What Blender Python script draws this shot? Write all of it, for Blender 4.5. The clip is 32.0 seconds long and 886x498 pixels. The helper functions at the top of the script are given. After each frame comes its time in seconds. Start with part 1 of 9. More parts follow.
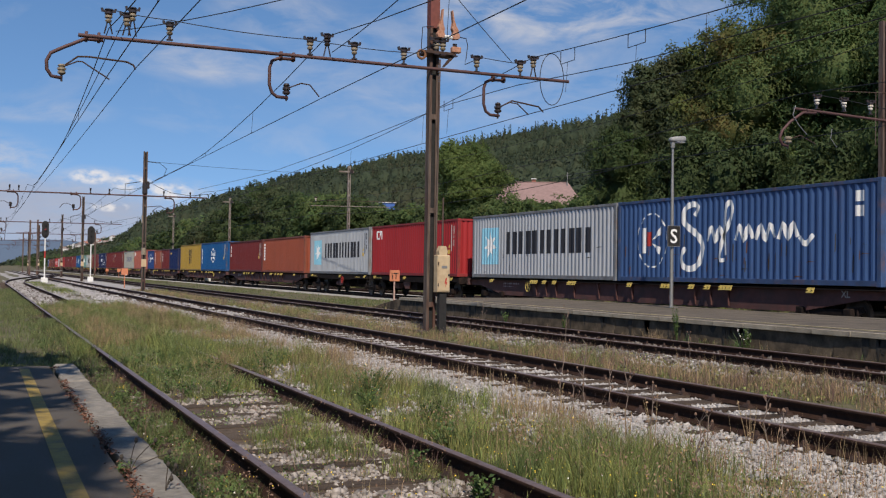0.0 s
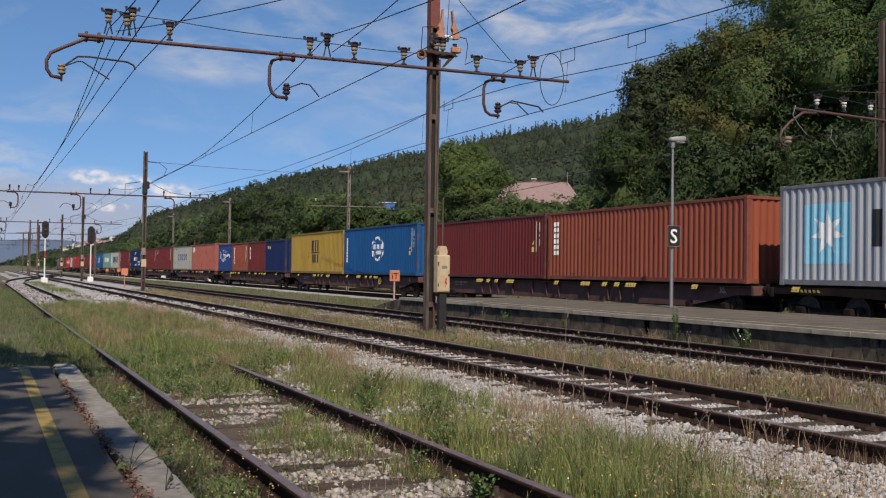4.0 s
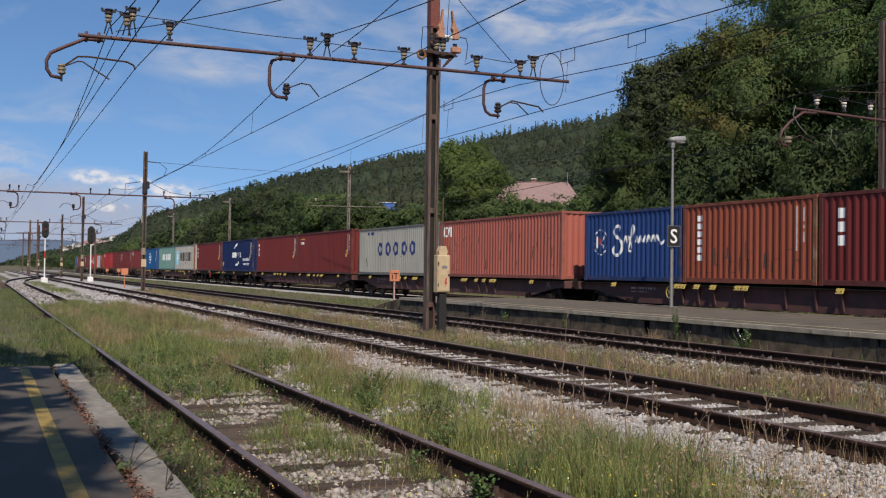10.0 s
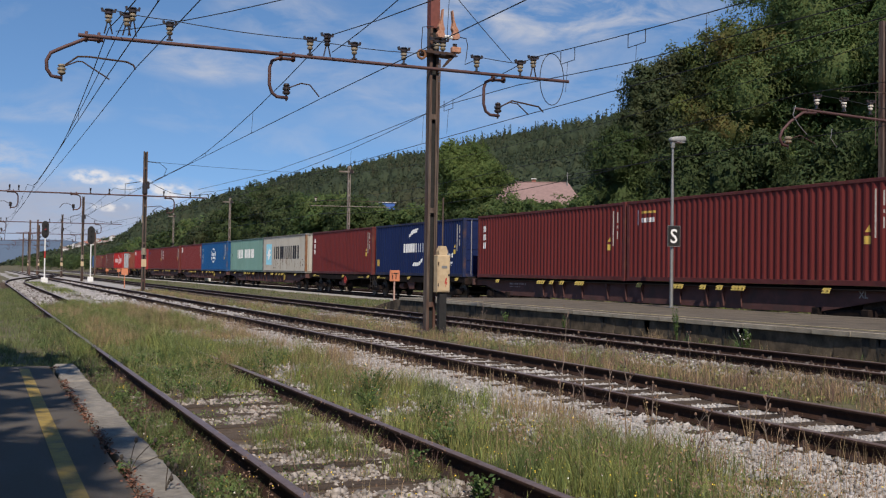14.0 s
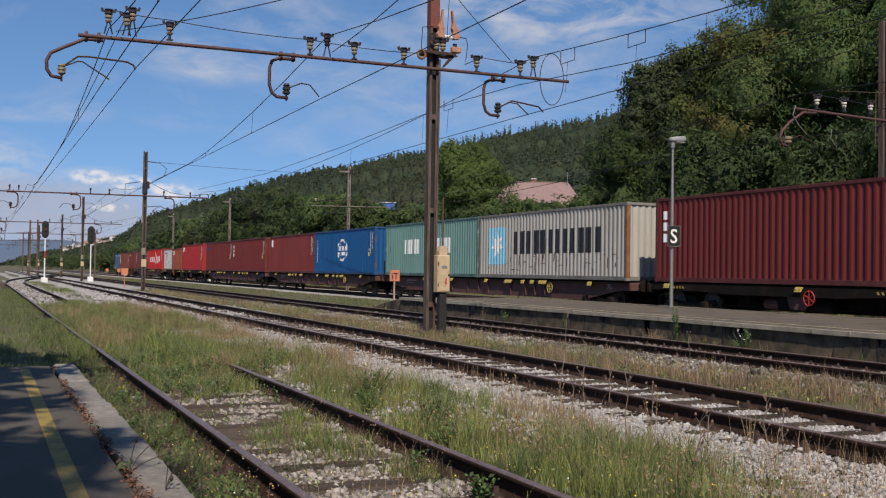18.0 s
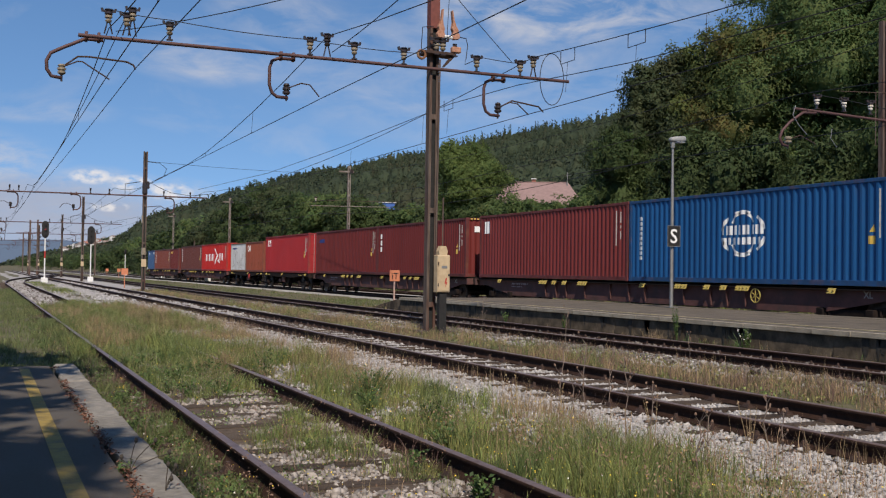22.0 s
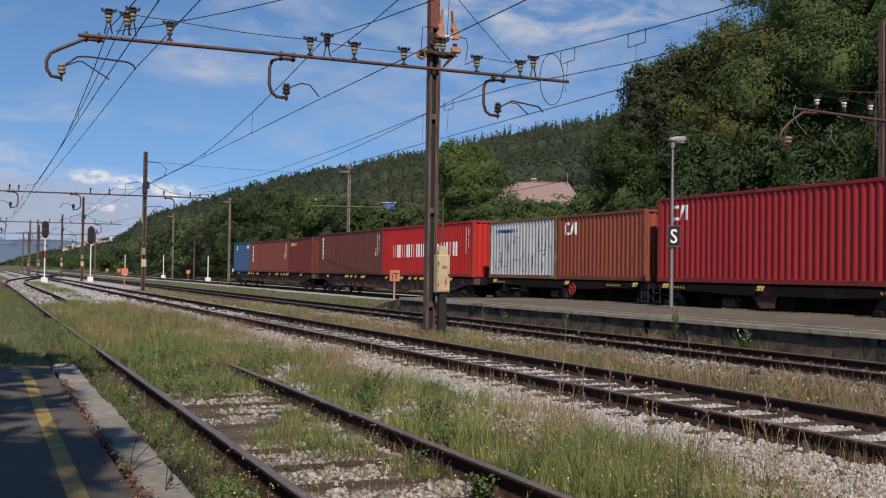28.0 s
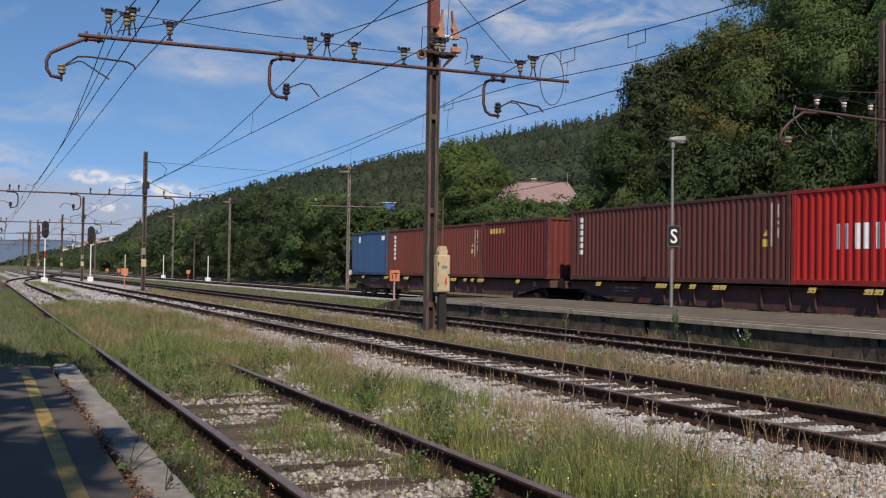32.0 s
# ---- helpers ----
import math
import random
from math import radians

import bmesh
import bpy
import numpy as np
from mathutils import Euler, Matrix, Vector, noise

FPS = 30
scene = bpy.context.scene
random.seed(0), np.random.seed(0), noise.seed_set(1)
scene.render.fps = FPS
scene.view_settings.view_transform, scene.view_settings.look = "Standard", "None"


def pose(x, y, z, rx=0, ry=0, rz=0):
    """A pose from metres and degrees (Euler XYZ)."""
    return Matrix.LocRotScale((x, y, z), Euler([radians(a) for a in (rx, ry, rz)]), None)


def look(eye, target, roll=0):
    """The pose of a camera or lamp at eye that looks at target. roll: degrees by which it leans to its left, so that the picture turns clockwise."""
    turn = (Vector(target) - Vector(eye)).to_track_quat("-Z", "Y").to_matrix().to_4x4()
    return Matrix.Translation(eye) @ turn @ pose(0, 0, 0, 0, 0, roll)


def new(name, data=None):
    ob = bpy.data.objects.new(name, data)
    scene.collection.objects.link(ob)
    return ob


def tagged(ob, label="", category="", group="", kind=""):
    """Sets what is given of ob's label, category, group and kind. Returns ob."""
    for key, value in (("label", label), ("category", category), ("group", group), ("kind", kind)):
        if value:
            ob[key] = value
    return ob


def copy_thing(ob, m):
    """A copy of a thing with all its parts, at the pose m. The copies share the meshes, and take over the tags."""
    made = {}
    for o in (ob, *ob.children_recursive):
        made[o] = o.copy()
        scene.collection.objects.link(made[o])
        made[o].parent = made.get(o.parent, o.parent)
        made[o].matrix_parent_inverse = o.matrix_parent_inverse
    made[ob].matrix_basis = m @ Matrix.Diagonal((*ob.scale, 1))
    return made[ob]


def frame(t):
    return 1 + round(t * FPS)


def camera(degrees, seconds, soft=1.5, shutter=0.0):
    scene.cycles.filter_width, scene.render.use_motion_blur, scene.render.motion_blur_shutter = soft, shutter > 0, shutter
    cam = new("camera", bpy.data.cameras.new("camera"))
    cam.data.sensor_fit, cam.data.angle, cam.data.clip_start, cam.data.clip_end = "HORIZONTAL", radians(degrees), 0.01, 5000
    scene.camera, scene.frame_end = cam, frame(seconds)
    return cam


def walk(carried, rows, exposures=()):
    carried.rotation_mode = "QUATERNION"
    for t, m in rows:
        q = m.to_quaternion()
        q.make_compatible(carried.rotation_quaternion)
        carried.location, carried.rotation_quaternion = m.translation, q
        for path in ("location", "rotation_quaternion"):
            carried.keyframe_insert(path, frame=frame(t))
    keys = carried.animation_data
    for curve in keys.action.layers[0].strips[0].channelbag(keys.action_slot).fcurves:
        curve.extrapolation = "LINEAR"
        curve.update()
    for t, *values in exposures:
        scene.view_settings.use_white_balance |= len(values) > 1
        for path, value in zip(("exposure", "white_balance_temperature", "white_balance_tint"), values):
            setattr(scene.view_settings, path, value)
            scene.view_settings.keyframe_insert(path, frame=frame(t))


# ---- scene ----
# The line runs along +y; x runs across the tracks from the camera, z from the rail tops.
cam = camera(46.57, 32.0, soft=1.2)
EYE = (0.0, 0.0, 1.437)
YAW, PITCH, ROLL = radians(24.165), radians(1.278), 0.841
AIM = (math.sin(YAW) * math.cos(PITCH), math.cos(YAW) * math.cos(PITCH), math.sin(PITCH))
CAM_POSE = look(EYE, tuple(e + 10 * a for e, a in zip(EYE, AIM)), ROLL)
walk(cam, [(0, CAM_POSE), (32, CAM_POSE)], exposures=[(0, 0.04, 6810, 13), (32, 0.04, 6810, 13)])

# ---- daylight ----
SUN_AZ, SUN_EL = radians(198.5), radians(47.0)      # compass bearing from +y, clockwise
SUN_DIR = Vector((math.sin(SUN_AZ) * math.cos(SUN_EL), math.cos(SUN_AZ) * math.cos(SUN_EL), math.sin(SUN_EL)))
sun = new("sun", bpy.data.lights.new("sun", "SUN"))
sun.data.energy, sun.data.angle, sun.data.color = 4.9, radians(0.53), (1.0, 0.93, 0.82)
sun.matrix_world = look(SUN_DIR * 100, (0, 0, 0))


def build_world():
    w = bpy.data.worlds.new("sky")
    scene.world = w
    w.use_nodes = True
    nt = w.node_tree
    nt.nodes.clear()
    N, L = nt.nodes.new, nt.links.new
    out, bg = N("ShaderNodeOutputWorld"), N("ShaderNodeBackground")
    sky = N("ShaderNodeTexSky")
    sky.sky_type, sky.sun_disc = "NISHITA", False
    sky.sun_elevation, sky.sun_rotation = SUN_EL, SUN_AZ
    sky.air_density, sky.dust_density, sky.ozone_density, sky.altitude = 1.0, 0.35, 1.8, 700
    bg.inputs["Strength"].default_value = 0.136
    # clouds: thin veils high up and heaped ones low over the valley, by bearing and height in degrees
    co, sep = N("ShaderNodeTexCoord"), N("ShaderNodeSeparateXYZ")
    L(co.outputs["Generated"], sep.inputs[0])

    def op(kind, a, b=None, c=None):
        n = N("ShaderNodeMath")
        n.operation = kind
        for i, v in enumerate((a, b, c)):
            if v is None:
                continue
            if isinstance(v, (int, float)):
                n.inputs[i].default_value = v
            else:
                L(v, n.inputs[i])
        return n.outputs[0]

    az = op("MULTIPLY", op("ARCTAN2", sep.outputs["X"], sep.outputs["Y"]), 57.2958)
    el = op("MULTIPLY", op("ARCSINE", sep.outputs["Z"]), 57.2958)
    com = N("ShaderNodeCombineXYZ")
    L(op("MULTIPLY", az, 0.16), com.inputs["X"])
    L(op("MULTIPLY", el, 0.42), com.inputs["Y"])

    def cloud_noise(scale, detail, lo, hi, off):
        mp = N("ShaderNodeMapping")
        mp.inputs["Location"].default_value = (off, off * 0.7, 0)
        n, r = N("ShaderNodeTexNoise"), N("ShaderNodeMapRange")
        n.inputs["Scale"].default_value, n.inputs["Detail"].default_value, n.inputs["Roughness"].default_value = scale, detail, 0.6
        n.inputs["Distortion"].default_value = 0.4
        r.inputs["From Min"].default_value, r.inputs["From Max"].default_value = lo, hi
        L(com.outputs[0], mp.inputs["Vector"]); L(mp.outputs[0], n.inputs["Vector"]); L(n.outputs["Fac"], r.inputs["Value"])
        return r.outputs[0]

    veil, heap = cloud_noise(1.6, 9, 0.38, 0.72, 2.3), cloud_noise(5.0, 8, 0.3, 0.62, 7.7)
    total = op("MULTIPLY", cloud_noise(0.7, 8, 0.55, 0.85, 11.0), 0.35)
    for a0, e0, wa, we, k, soft in ((30.5, 14.2, 10.0, 2.1, 1.0, veil), (25.0, 11.0, 13.0, 4.5, 0.42, veil), (11.2, 11.2, 4.5, 1.5, 0.7, veil), (2.3, 8.1, 4.5, 0.8, 0.5, veil), (15.0, 13.8, 4.5, 1.6, 0.5, veil), (5.4, 4.5, 2.6, 0.9, 0.5, heap),
                                    (7.4, 4.1, 2.4, 1.0, 0.5, heap), (9.6, 3.9, 2.6, 1.0, 0.5, heap), (3.5, 2.9, 8.0, 1.9, 0.4, heap), (355.0 - 360, 5.0, 9.0, 2.5, 0.8, heap), (60.0, 9.0, 20.0, 5.0, 0.7, veil), (-60.0, 12.0, 25.0, 6.0, 0.7, veil), (180.0, 16.0, 40.0, 7.0, 0.6, veil)):
        da, de = op("DIVIDE", op("SUBTRACT", az, a0), wa), op("DIVIDE", op("SUBTRACT", el, e0), we)
        r2 = op("ADD", op("MULTIPLY", da, da), op("MULTIPLY", de, de))
        mask = N("ShaderNodeMapRange")
        mask.interpolation_type = "SMOOTHSTEP"
        mask.inputs["From Min"].default_value, mask.inputs["From Max"].default_value = 1.25, 0.0
        L(r2, mask.inputs["Value"])
        total = op("MAXIMUM", total, op("MULTIPLY", op("MULTIPLY", mask.outputs[0], soft), k))
    mx = N("ShaderNodeMath"); mx.operation = "MINIMUM"; mx.inputs[1].default_value = 0.9
    L(total, mx.inputs[0])
    # the air stays clear and blue down to the hills
    tilt, raised = N("ShaderNodeVectorMath"), N("ShaderNodeVectorMath")
    tilt.operation, raised.operation = "ADD", "NORMALIZE"
    tilt.inputs[1].default_value = (0, 0, 0.16)
    L(co.outputs["Generated"], tilt.inputs[0]); L(tilt.outputs[0], raised.inputs[0]); L(raised.outputs[0], sky.inputs["Vector"])
    puff = N("ShaderNodeCombineXYZ")
    L(az, puff.inputs["X"]); L(op("MULTIPLY", el, 1.5), puff.inputs["Y"])
    pn, pr = N("ShaderNodeTexNoise"), N("ShaderNodeMapRange")
    pn.inputs["Scale"].default_value, pn.inputs["Detail"].default_value = 1.1, 9
    pr.inputs["From Min"].default_value, pr.inputs["From Max"].default_value = 0.42, 0.56
    L(puff.outputs[0], pn.inputs["Vector"]); L(pn.outputs["Fac"], pr.inputs["Value"])
    crisp = pr.outputs[0]
    tops = None
    for a0, e0, wa, we in ((5.25, 4.75, 1.2, 0.42), (7.2, 4.5, 1.2, 0.45), (9.2, 4.1, 1.3, 0.5), (-2.0, 4.6, 3.0, 0.7), (6.2, 3.2, 1.0, 0.3)):
        da, de = op("DIVIDE", op("SUBTRACT", az, a0), wa), op("DIVIDE", op("SUBTRACT", el, e0), we)
        r2 = op("ADD", op("MULTIPLY", da, da), op("MULTIPLY", de, de))
        mask = N("ShaderNodeMapRange")
        mask.inputs["From Min"].default_value, mask.inputs["From Max"].default_value = 1.1, 0.3
        L(r2, mask.inputs["Value"])
        v = op("MULTIPLY", mask.outputs[0], crisp)
        tops = v if tops is None else op("MAXIMUM", tops, v)
    mix = N("ShaderNodeMix"); mix.data_type = "RGBA"
    mix.inputs["B"].default_value = (4.15, 4.36, 4.8, 1)
    greys = N("ShaderNodeMix"); greys.data_type = "RGBA"
    greys.inputs["B"].default_value = (2.75, 3.0, 3.75, 1)
    da, de = op("DIVIDE", op("SUBTRACT", az, 0.5), 11.5), op("DIVIDE", op("SUBTRACT", el, 1.6), 3.3)
    r2 = op("ADD", op("MULTIPLY", da, da), op("MULTIPLY", de, de))
    low = N("ShaderNodeMapRange"); low.interpolation_type = "SMOOTHSTEP"
    low.inputs["From Min"].default_value, low.inputs["From Max"].default_value = 1.15, 0.35
    L(r2, low.inputs["Value"])
    L(op("MULTIPLY", low.outputs[0], op("ADD", op("MULTIPLY", veil, 0.25), 0.68)), greys.inputs["Factor"]); L(mix.outputs["Result"], greys.inputs["A"])
    heaped = N("ShaderNodeMix"); heaped.data_type = "RGBA"
    heaped.inputs["B"].default_value = (5.6, 5.65, 5.8, 1)
    L(op("MULTIPLY", tops, 0.85), heaped.inputs["Factor"]); L(greys.outputs["Result"], heaped.inputs["A"])
    hs = N("ShaderNodeHueSaturation"); hs.inputs["Saturation"].default_value = 1.2
    L(sky.outputs[0], hs.inputs["Color"])
    L(mx.outputs[0], mix.inputs["Factor"]); L(hs.outputs[0], mix.inputs["A"])
    L(heaped.outputs["Result"], bg.inputs["Color"]); L(bg.outputs[0], out.inputs[0])


build_world()
# ---- materials ----
def mat(name, c1, c2=None, scale=6.0, rough=0.75, metal=0.0, bump=0.25, bscale=60.0, stain=None, sscale=1.2, samount=0.5, slo=0.52,
        rand=0.0, island=0.0, stretch=(1, 1, 1), spec=0.4, hue=0.0, trans=0.0, bdist=0.02):
    """A surface with grain (c1 to c2), larger stains, relief, and a tint that differs from piece to piece."""
    m = bpy.data.materials.new(name)
    m.use_nodes = True
    nt = m.node_tree
    N, L = nt.nodes.new, nt.links.new
    b = nt.nodes["Principled BSDF"]
    b.inputs["Roughness"].default_value, b.inputs["Metallic"].default_value = rough, metal
    b.inputs["Specular IOR Level"].default_value = spec
    c2 = c2 or tuple(v * 0.7 for v in c1)
    co, mp = N("ShaderNodeTexCoord"), N("ShaderNodeMapping")
    mp.inputs["Scale"].default_value = stretch
    L(co.outputs["Object"], mp.inputs["Vector"])

    def noise_fac(sc, lo, hi, detail=6):
        n, r = N("ShaderNodeTexNoise"), N("ShaderNodeMapRange")
        n.inputs["Scale"].default_value, n.inputs["Detail"].default_value = sc, detail
        n.inputs["Roughness"].default_value = 0.62
        r.inputs["From Min"].default_value, r.inputs["From Max"].default_value = lo, hi
        L(mp.outputs[0], n.inputs["Vector"]); L(n.outputs["Fac"], r.inputs["Value"])
        return r.outputs[0], n.outputs["Fac"]

    def blend(f, a, bcol):
        x = N("ShaderNodeMix"); x.data_type = "RGBA"
        if f is not None:
            L(f, x.inputs["Factor"])
        for key, v in (("A", a), ("B", bcol)):
            if isinstance(v, tuple):
                x.inputs[key].default_value = (*v, 1)
            else:
                L(v, x.inputs[key])
        return x.outputs["Result"]

    f, _ = noise_fac(scale, 0.32, 0.68)
    col = blend(f, c1, c2)
    if stain:
        f2, _ = noise_fac(sscale, slo, slo + 0.22, 8)
        k = N("ShaderNodeMath"); k.operation = "MULTIPLY"; k.inputs[1].default_value = samount
        L(f2, k.inputs[0])
        col = blend(k.outputs[0], col, stain)
    if rand or island or hue:
        h = N("ShaderNodeHueSaturation")
        src = N("ShaderNodeObjectInfo").outputs["Random"] if rand else N("ShaderNodeNewGeometry").outputs["Random Per Island"]
        r = N("ShaderNodeMapRange")
        amp = rand or island
        r.inputs["To Min"].default_value, r.inputs["To Max"].default_value = 1 - amp, 1 + amp
        L(src, r.inputs["Value"]); L(r.outputs[0], h.inputs["Value"])
        if hue:
            mul = N("ShaderNodeMath"); mul.operation = "MULTIPLY"; mul.inputs[1].default_value = 7.31
            fr = N("ShaderNodeMath"); fr.operation = "FRACT"
            r2 = N("ShaderNodeMapRange")
            r2.inputs["To Min"].default_value, r2.inputs["To Max"].default_value = 0.5 - hue, 0.5 + hue
            L(src, mul.inputs[0]); L(mul.outputs[0], fr.inputs[0]); L(fr.outputs[0], r2.inputs["Value"]); L(r2.outputs[0], h.inputs["Hue"])
        L(col, h.inputs["Color"])
        col = h.outputs["Color"]
    L(col, b.inputs["Base Color"])
    if bump:
        _, nf = noise_fac(bscale, 0, 1, 4)
        bp = N("ShaderNodeBump")
        bp.inputs["Strength"].default_value, bp.inputs["Distance"].default_value = bump, bdist
        L(nf, bp.inputs["Height"]); L(bp.outputs[0], b.inputs["Normal"])
    if trans:
        t, a = N("ShaderNodeBsdfTranslucent"), N("ShaderNodeMixShader")
        a.inputs[0].default_value = trans
        L(col, t.inputs["Color"]); L(b.outputs[0], a.inputs[1]); L(t.outputs[0], a.inputs[2])
        L(a.outputs[0], nt.nodes["Material Output"].inputs[0])
    return m


def glow(name, c, strength):
    m = bpy.data.materials.new(name)
    m.use_nodes = True
    b = m.node_tree.nodes["Principled BSDF"]
    b.inputs["Base Color"].default_value = b.inputs["Emission Color"].default_value = (*c, 1)
    b.inputs["Emission Strength"].default_value = strength
    return m


M_SOIL = mat("soil_turf", (0.065, 0.064, 0.028), (0.125, 0.096, 0.056), 3.5, 0.95, bump=0.8, bscale=25, stain=(0.08, 0.1, 0.028), sscale=0.35, samount=0.7)
M_BALLAST = mat("limestone_gravel", (0.4, 0.38, 0.36), (0.22, 0.205, 0.19), 34, 0.9, bump=1.0, bscale=28, stain=(0.24, 0.2, 0.15), sscale=0.7, samount=0.4)
M_BALLAST_DARK = mat("oily_gravel", (0.16, 0.145, 0.125), (0.07, 0.06, 0.05), 22, 0.9, bump=1.0, bscale=28, stain=(0.3, 0.28, 0.25), sscale=0.5, samount=0.6)
M_EARTHY = mat("earthy_gravel", (0.125, 0.096, 0.074), (0.06, 0.044, 0.034), 16, 0.95, bump=1.0, bscale=28, stain=(0.2, 0.17, 0.145), sscale=3.0, samount=0.5, slo=0.52, spec=0.15)
M_STONE = mat("limestone_chip", (0.39, 0.37, 0.356), (0.27, 0.254, 0.243), 9, 0.9, bump=0.2, island=0.3, stain=(0.24, 0.19, 0.15), sscale=0.9, samount=0.35)
M_STONE_DIRTY = mat("dirty_limestone_chip", (0.315, 0.285, 0.26), (0.17, 0.145, 0.125), 9, 0.9, bump=0.2, island=0.42, stain=(0.15, 0.11, 0.08), sscale=2.2, samount=0.6)
M_STONE_DARK = mat("oily_chip", (0.17, 0.148, 0.128), (0.09, 0.075, 0.064), 9, 0.9, bump=0.2, island=0.45)
M_RAIL = mat("rusty_rail", (0.046, 0.024, 0.017), (0.022, 0.013, 0.01), 14, 0.88, 0.0, spec=0.15, bump=0.3, bscale=90, stain=(0.066, 0.033, 0.02), sscale=2)
M_RAILTOP = mat("worn_rail_head", (0.23, 0.165, 0.14), (0.14, 0.092, 0.076), 10, 0.42, 0.4, bump=0.08, stain=(0.11, 0.07, 0.055), sscale=1.5)
M_SLEEPER = mat("weathered_sleeper", (0.094, 0.07, 0.054), (0.044, 0.033, 0.026), 7, 0.9, bump=0.7, bscale=30, rand=0.3, stretch=(1, 7, 7), spec=0.12, stain=(0.105, 0.08, 0.06), sscale=1.5)
M_IRON = mat("rusted_iron", (0.07, 0.04, 0.03), (0.035, 0.022, 0.018), 12, 0.8, 0.2)
M_ASPHALT = mat("asphalt", (0.1, 0.083, 0.066), (0.066, 0.056, 0.046), 70, 0.92, bump=0.5, bscale=160, stain=(0.1, 0.098, 0.095), sscale=0.9, samount=0.5)
M_YELLOW = mat("worn_yellow_paint", (0.34, 0.235, 0.05), (0.17, 0.12, 0.04), 9, 0.8, bump=0.25, bscale=140, stain=(0.11, 0.1, 0.07), sscale=6, samount=0.65)
M_KERB = mat("old_concrete_kerb", (0.25, 0.228, 0.197), (0.14, 0.128, 0.111), 12, 0.93, bump=0.5, bscale=70, stain=(0.13, 0.12, 0.09), sscale=2.2, samount=0.6, rand=0.12)
M_CONC = mat("stained_concrete", (0.17, 0.132, 0.092), (0.07, 0.053, 0.037), 3.0, 0.95, bump=0.5, bscale=22, stain=(0.03, 0.025, 0.02), sscale=1.3, samount=0.85, slo=0.44, stretch=(1, 1, 0.8), spec=0.15)
M_PLATFORM = mat("platform_paving", (0.135, 0.11, 0.082), (0.07, 0.057, 0.043), 1.6, 0.95, bump=0.5, bscale=60, stain=(0.05, 0.044, 0.036), sscale=0.9, samount=0.6)
M_PLATEDGE = mat("platform_edge_stone", (0.13, 0.108, 0.083), (0.075, 0.062, 0.048), 4, 0.94, bump=0.4, rand=0.15, stain=(0.2, 0.175, 0.14), sscale=2.0, samount=0.4)
M_NOSING = mat("pale_worn_nosing", (0.36, 0.31, 0.235), (0.22, 0.19, 0.145), 3, 0.9, bump=0.4, bscale=50, rand=0.15, stain=(0.1, 0.085, 0.065), sscale=1.6, samount=0.6)
M_TANLINE = mat("worn_tan_line", (0.4, 0.33, 0.18), (0.24, 0.2, 0.12), 3, 0.85, bump=0.2, stain=(0.12, 0.1, 0.075), sscale=1.5, samount=0.6)
M_MAST = mat("weathered_mast_steel", (0.15, 0.115, 0.092), (0.05, 0.032, 0.025), 9, 0.75, 0.1, bump=0.35, bscale=50, stain=(0.085, 0.032, 0.022), sscale=2.6, samount=0.85, slo=0.46, stretch=(1, 1, 0.12), spec=0.3)
M_MASTRED = mat("red_oxide_paint", (0.19, 0.055, 0.04), (0.12, 0.038, 0.03), 9, 0.7, bump=0.25, stain=(0.06, 0.04, 0.03), sscale=3)
M_ARM = mat("oxide_tube", (0.105, 0.052, 0.048), (0.065, 0.034, 0.032), 8, 0.65, 0.2, bump=0.2)
M_CERAM = mat("cream_porcelain", (0.3, 0.25, 0.17), (0.15, 0.115, 0.08), 20, 0.3, spec=0.6, bump=0.05)
M_CERAMDK = mat("brown_porcelain", (0.035, 0.022, 0.016), (0.02, 0.014, 0.012), 20, 0.3, spec=0.6, bump=0.05)
M_PORCELAIN = mat("white_porcelain", (0.62, 0.58, 0.5), (0.4, 0.36, 0.3), 20, 0.3, spec=0.6, bump=0.05)
M_HORN = mat("burnt_pink_horn", (0.46, 0.25, 0.17), (0.26, 0.1, 0.05), 14, 0.8, bump=0.3, stain=(0.5, 0.36, 0.28), sscale=7, samount=0.6)
M_WIRE = mat("dark_wire", (0.035, 0.035, 0.037), (0.02, 0.02, 0.022), 30, 0.6, 0.5, bump=0)
M_BLACK = mat("sooty_black", (0.02, 0.019, 0.018), (0.011, 0.01, 0.01), 10, 0.8)
M_WHITE = mat("white_paint", (0.72, 0.71, 0.68), (0.6, 0.59, 0.56), 8, 0.6)
M_SIGNRED = mat("signal_red_paint", (0.45, 0.04, 0.03), None, 8, 0.5)
M_ORANGE = mat("faded_orange_board", (0.56, 0.2, 0.1), (0.45, 0.16, 0.08), 8, 0.6)
M_BOX = mat("beige_painted_steel", (0.5, 0.38, 0.23), (0.42, 0.31, 0.19), 6, 0.6, stain=(0.25, 0.15, 0.08), sscale=4, samount=0.45)
M_LAMPGREY = mat("galvanised_pole", (0.28, 0.28, 0.27), (0.2, 0.2, 0.195), 15, 0.55, 0.5)
M_GRASS = mat("green_grass", (0.25, 0.274, 0.08), (0.066, 0.1, 0.036), 1.7, 0.7, bump=0, stain=(0.29, 0.18, 0.1), sscale=0.55, samount=0.7, slo=0.53, island=0.68, hue=0.03, trans=0.22)
M_VERGE = mat("verge_grass", (0.155, 0.176, 0.064), (0.075, 0.105, 0.036), 1.2, 0.7, bump=0, stain=(0.22, 0.19, 0.08), sscale=0.4, samount=0.6, island=0.58, hue=0.02, trans=0.22)
M_STRAW = mat("dry_grass", (0.4, 0.28, 0.165), (0.25, 0.18, 0.09), 1.3, 0.75, bump=0, island=0.5, hue=0.02, trans=0.3)
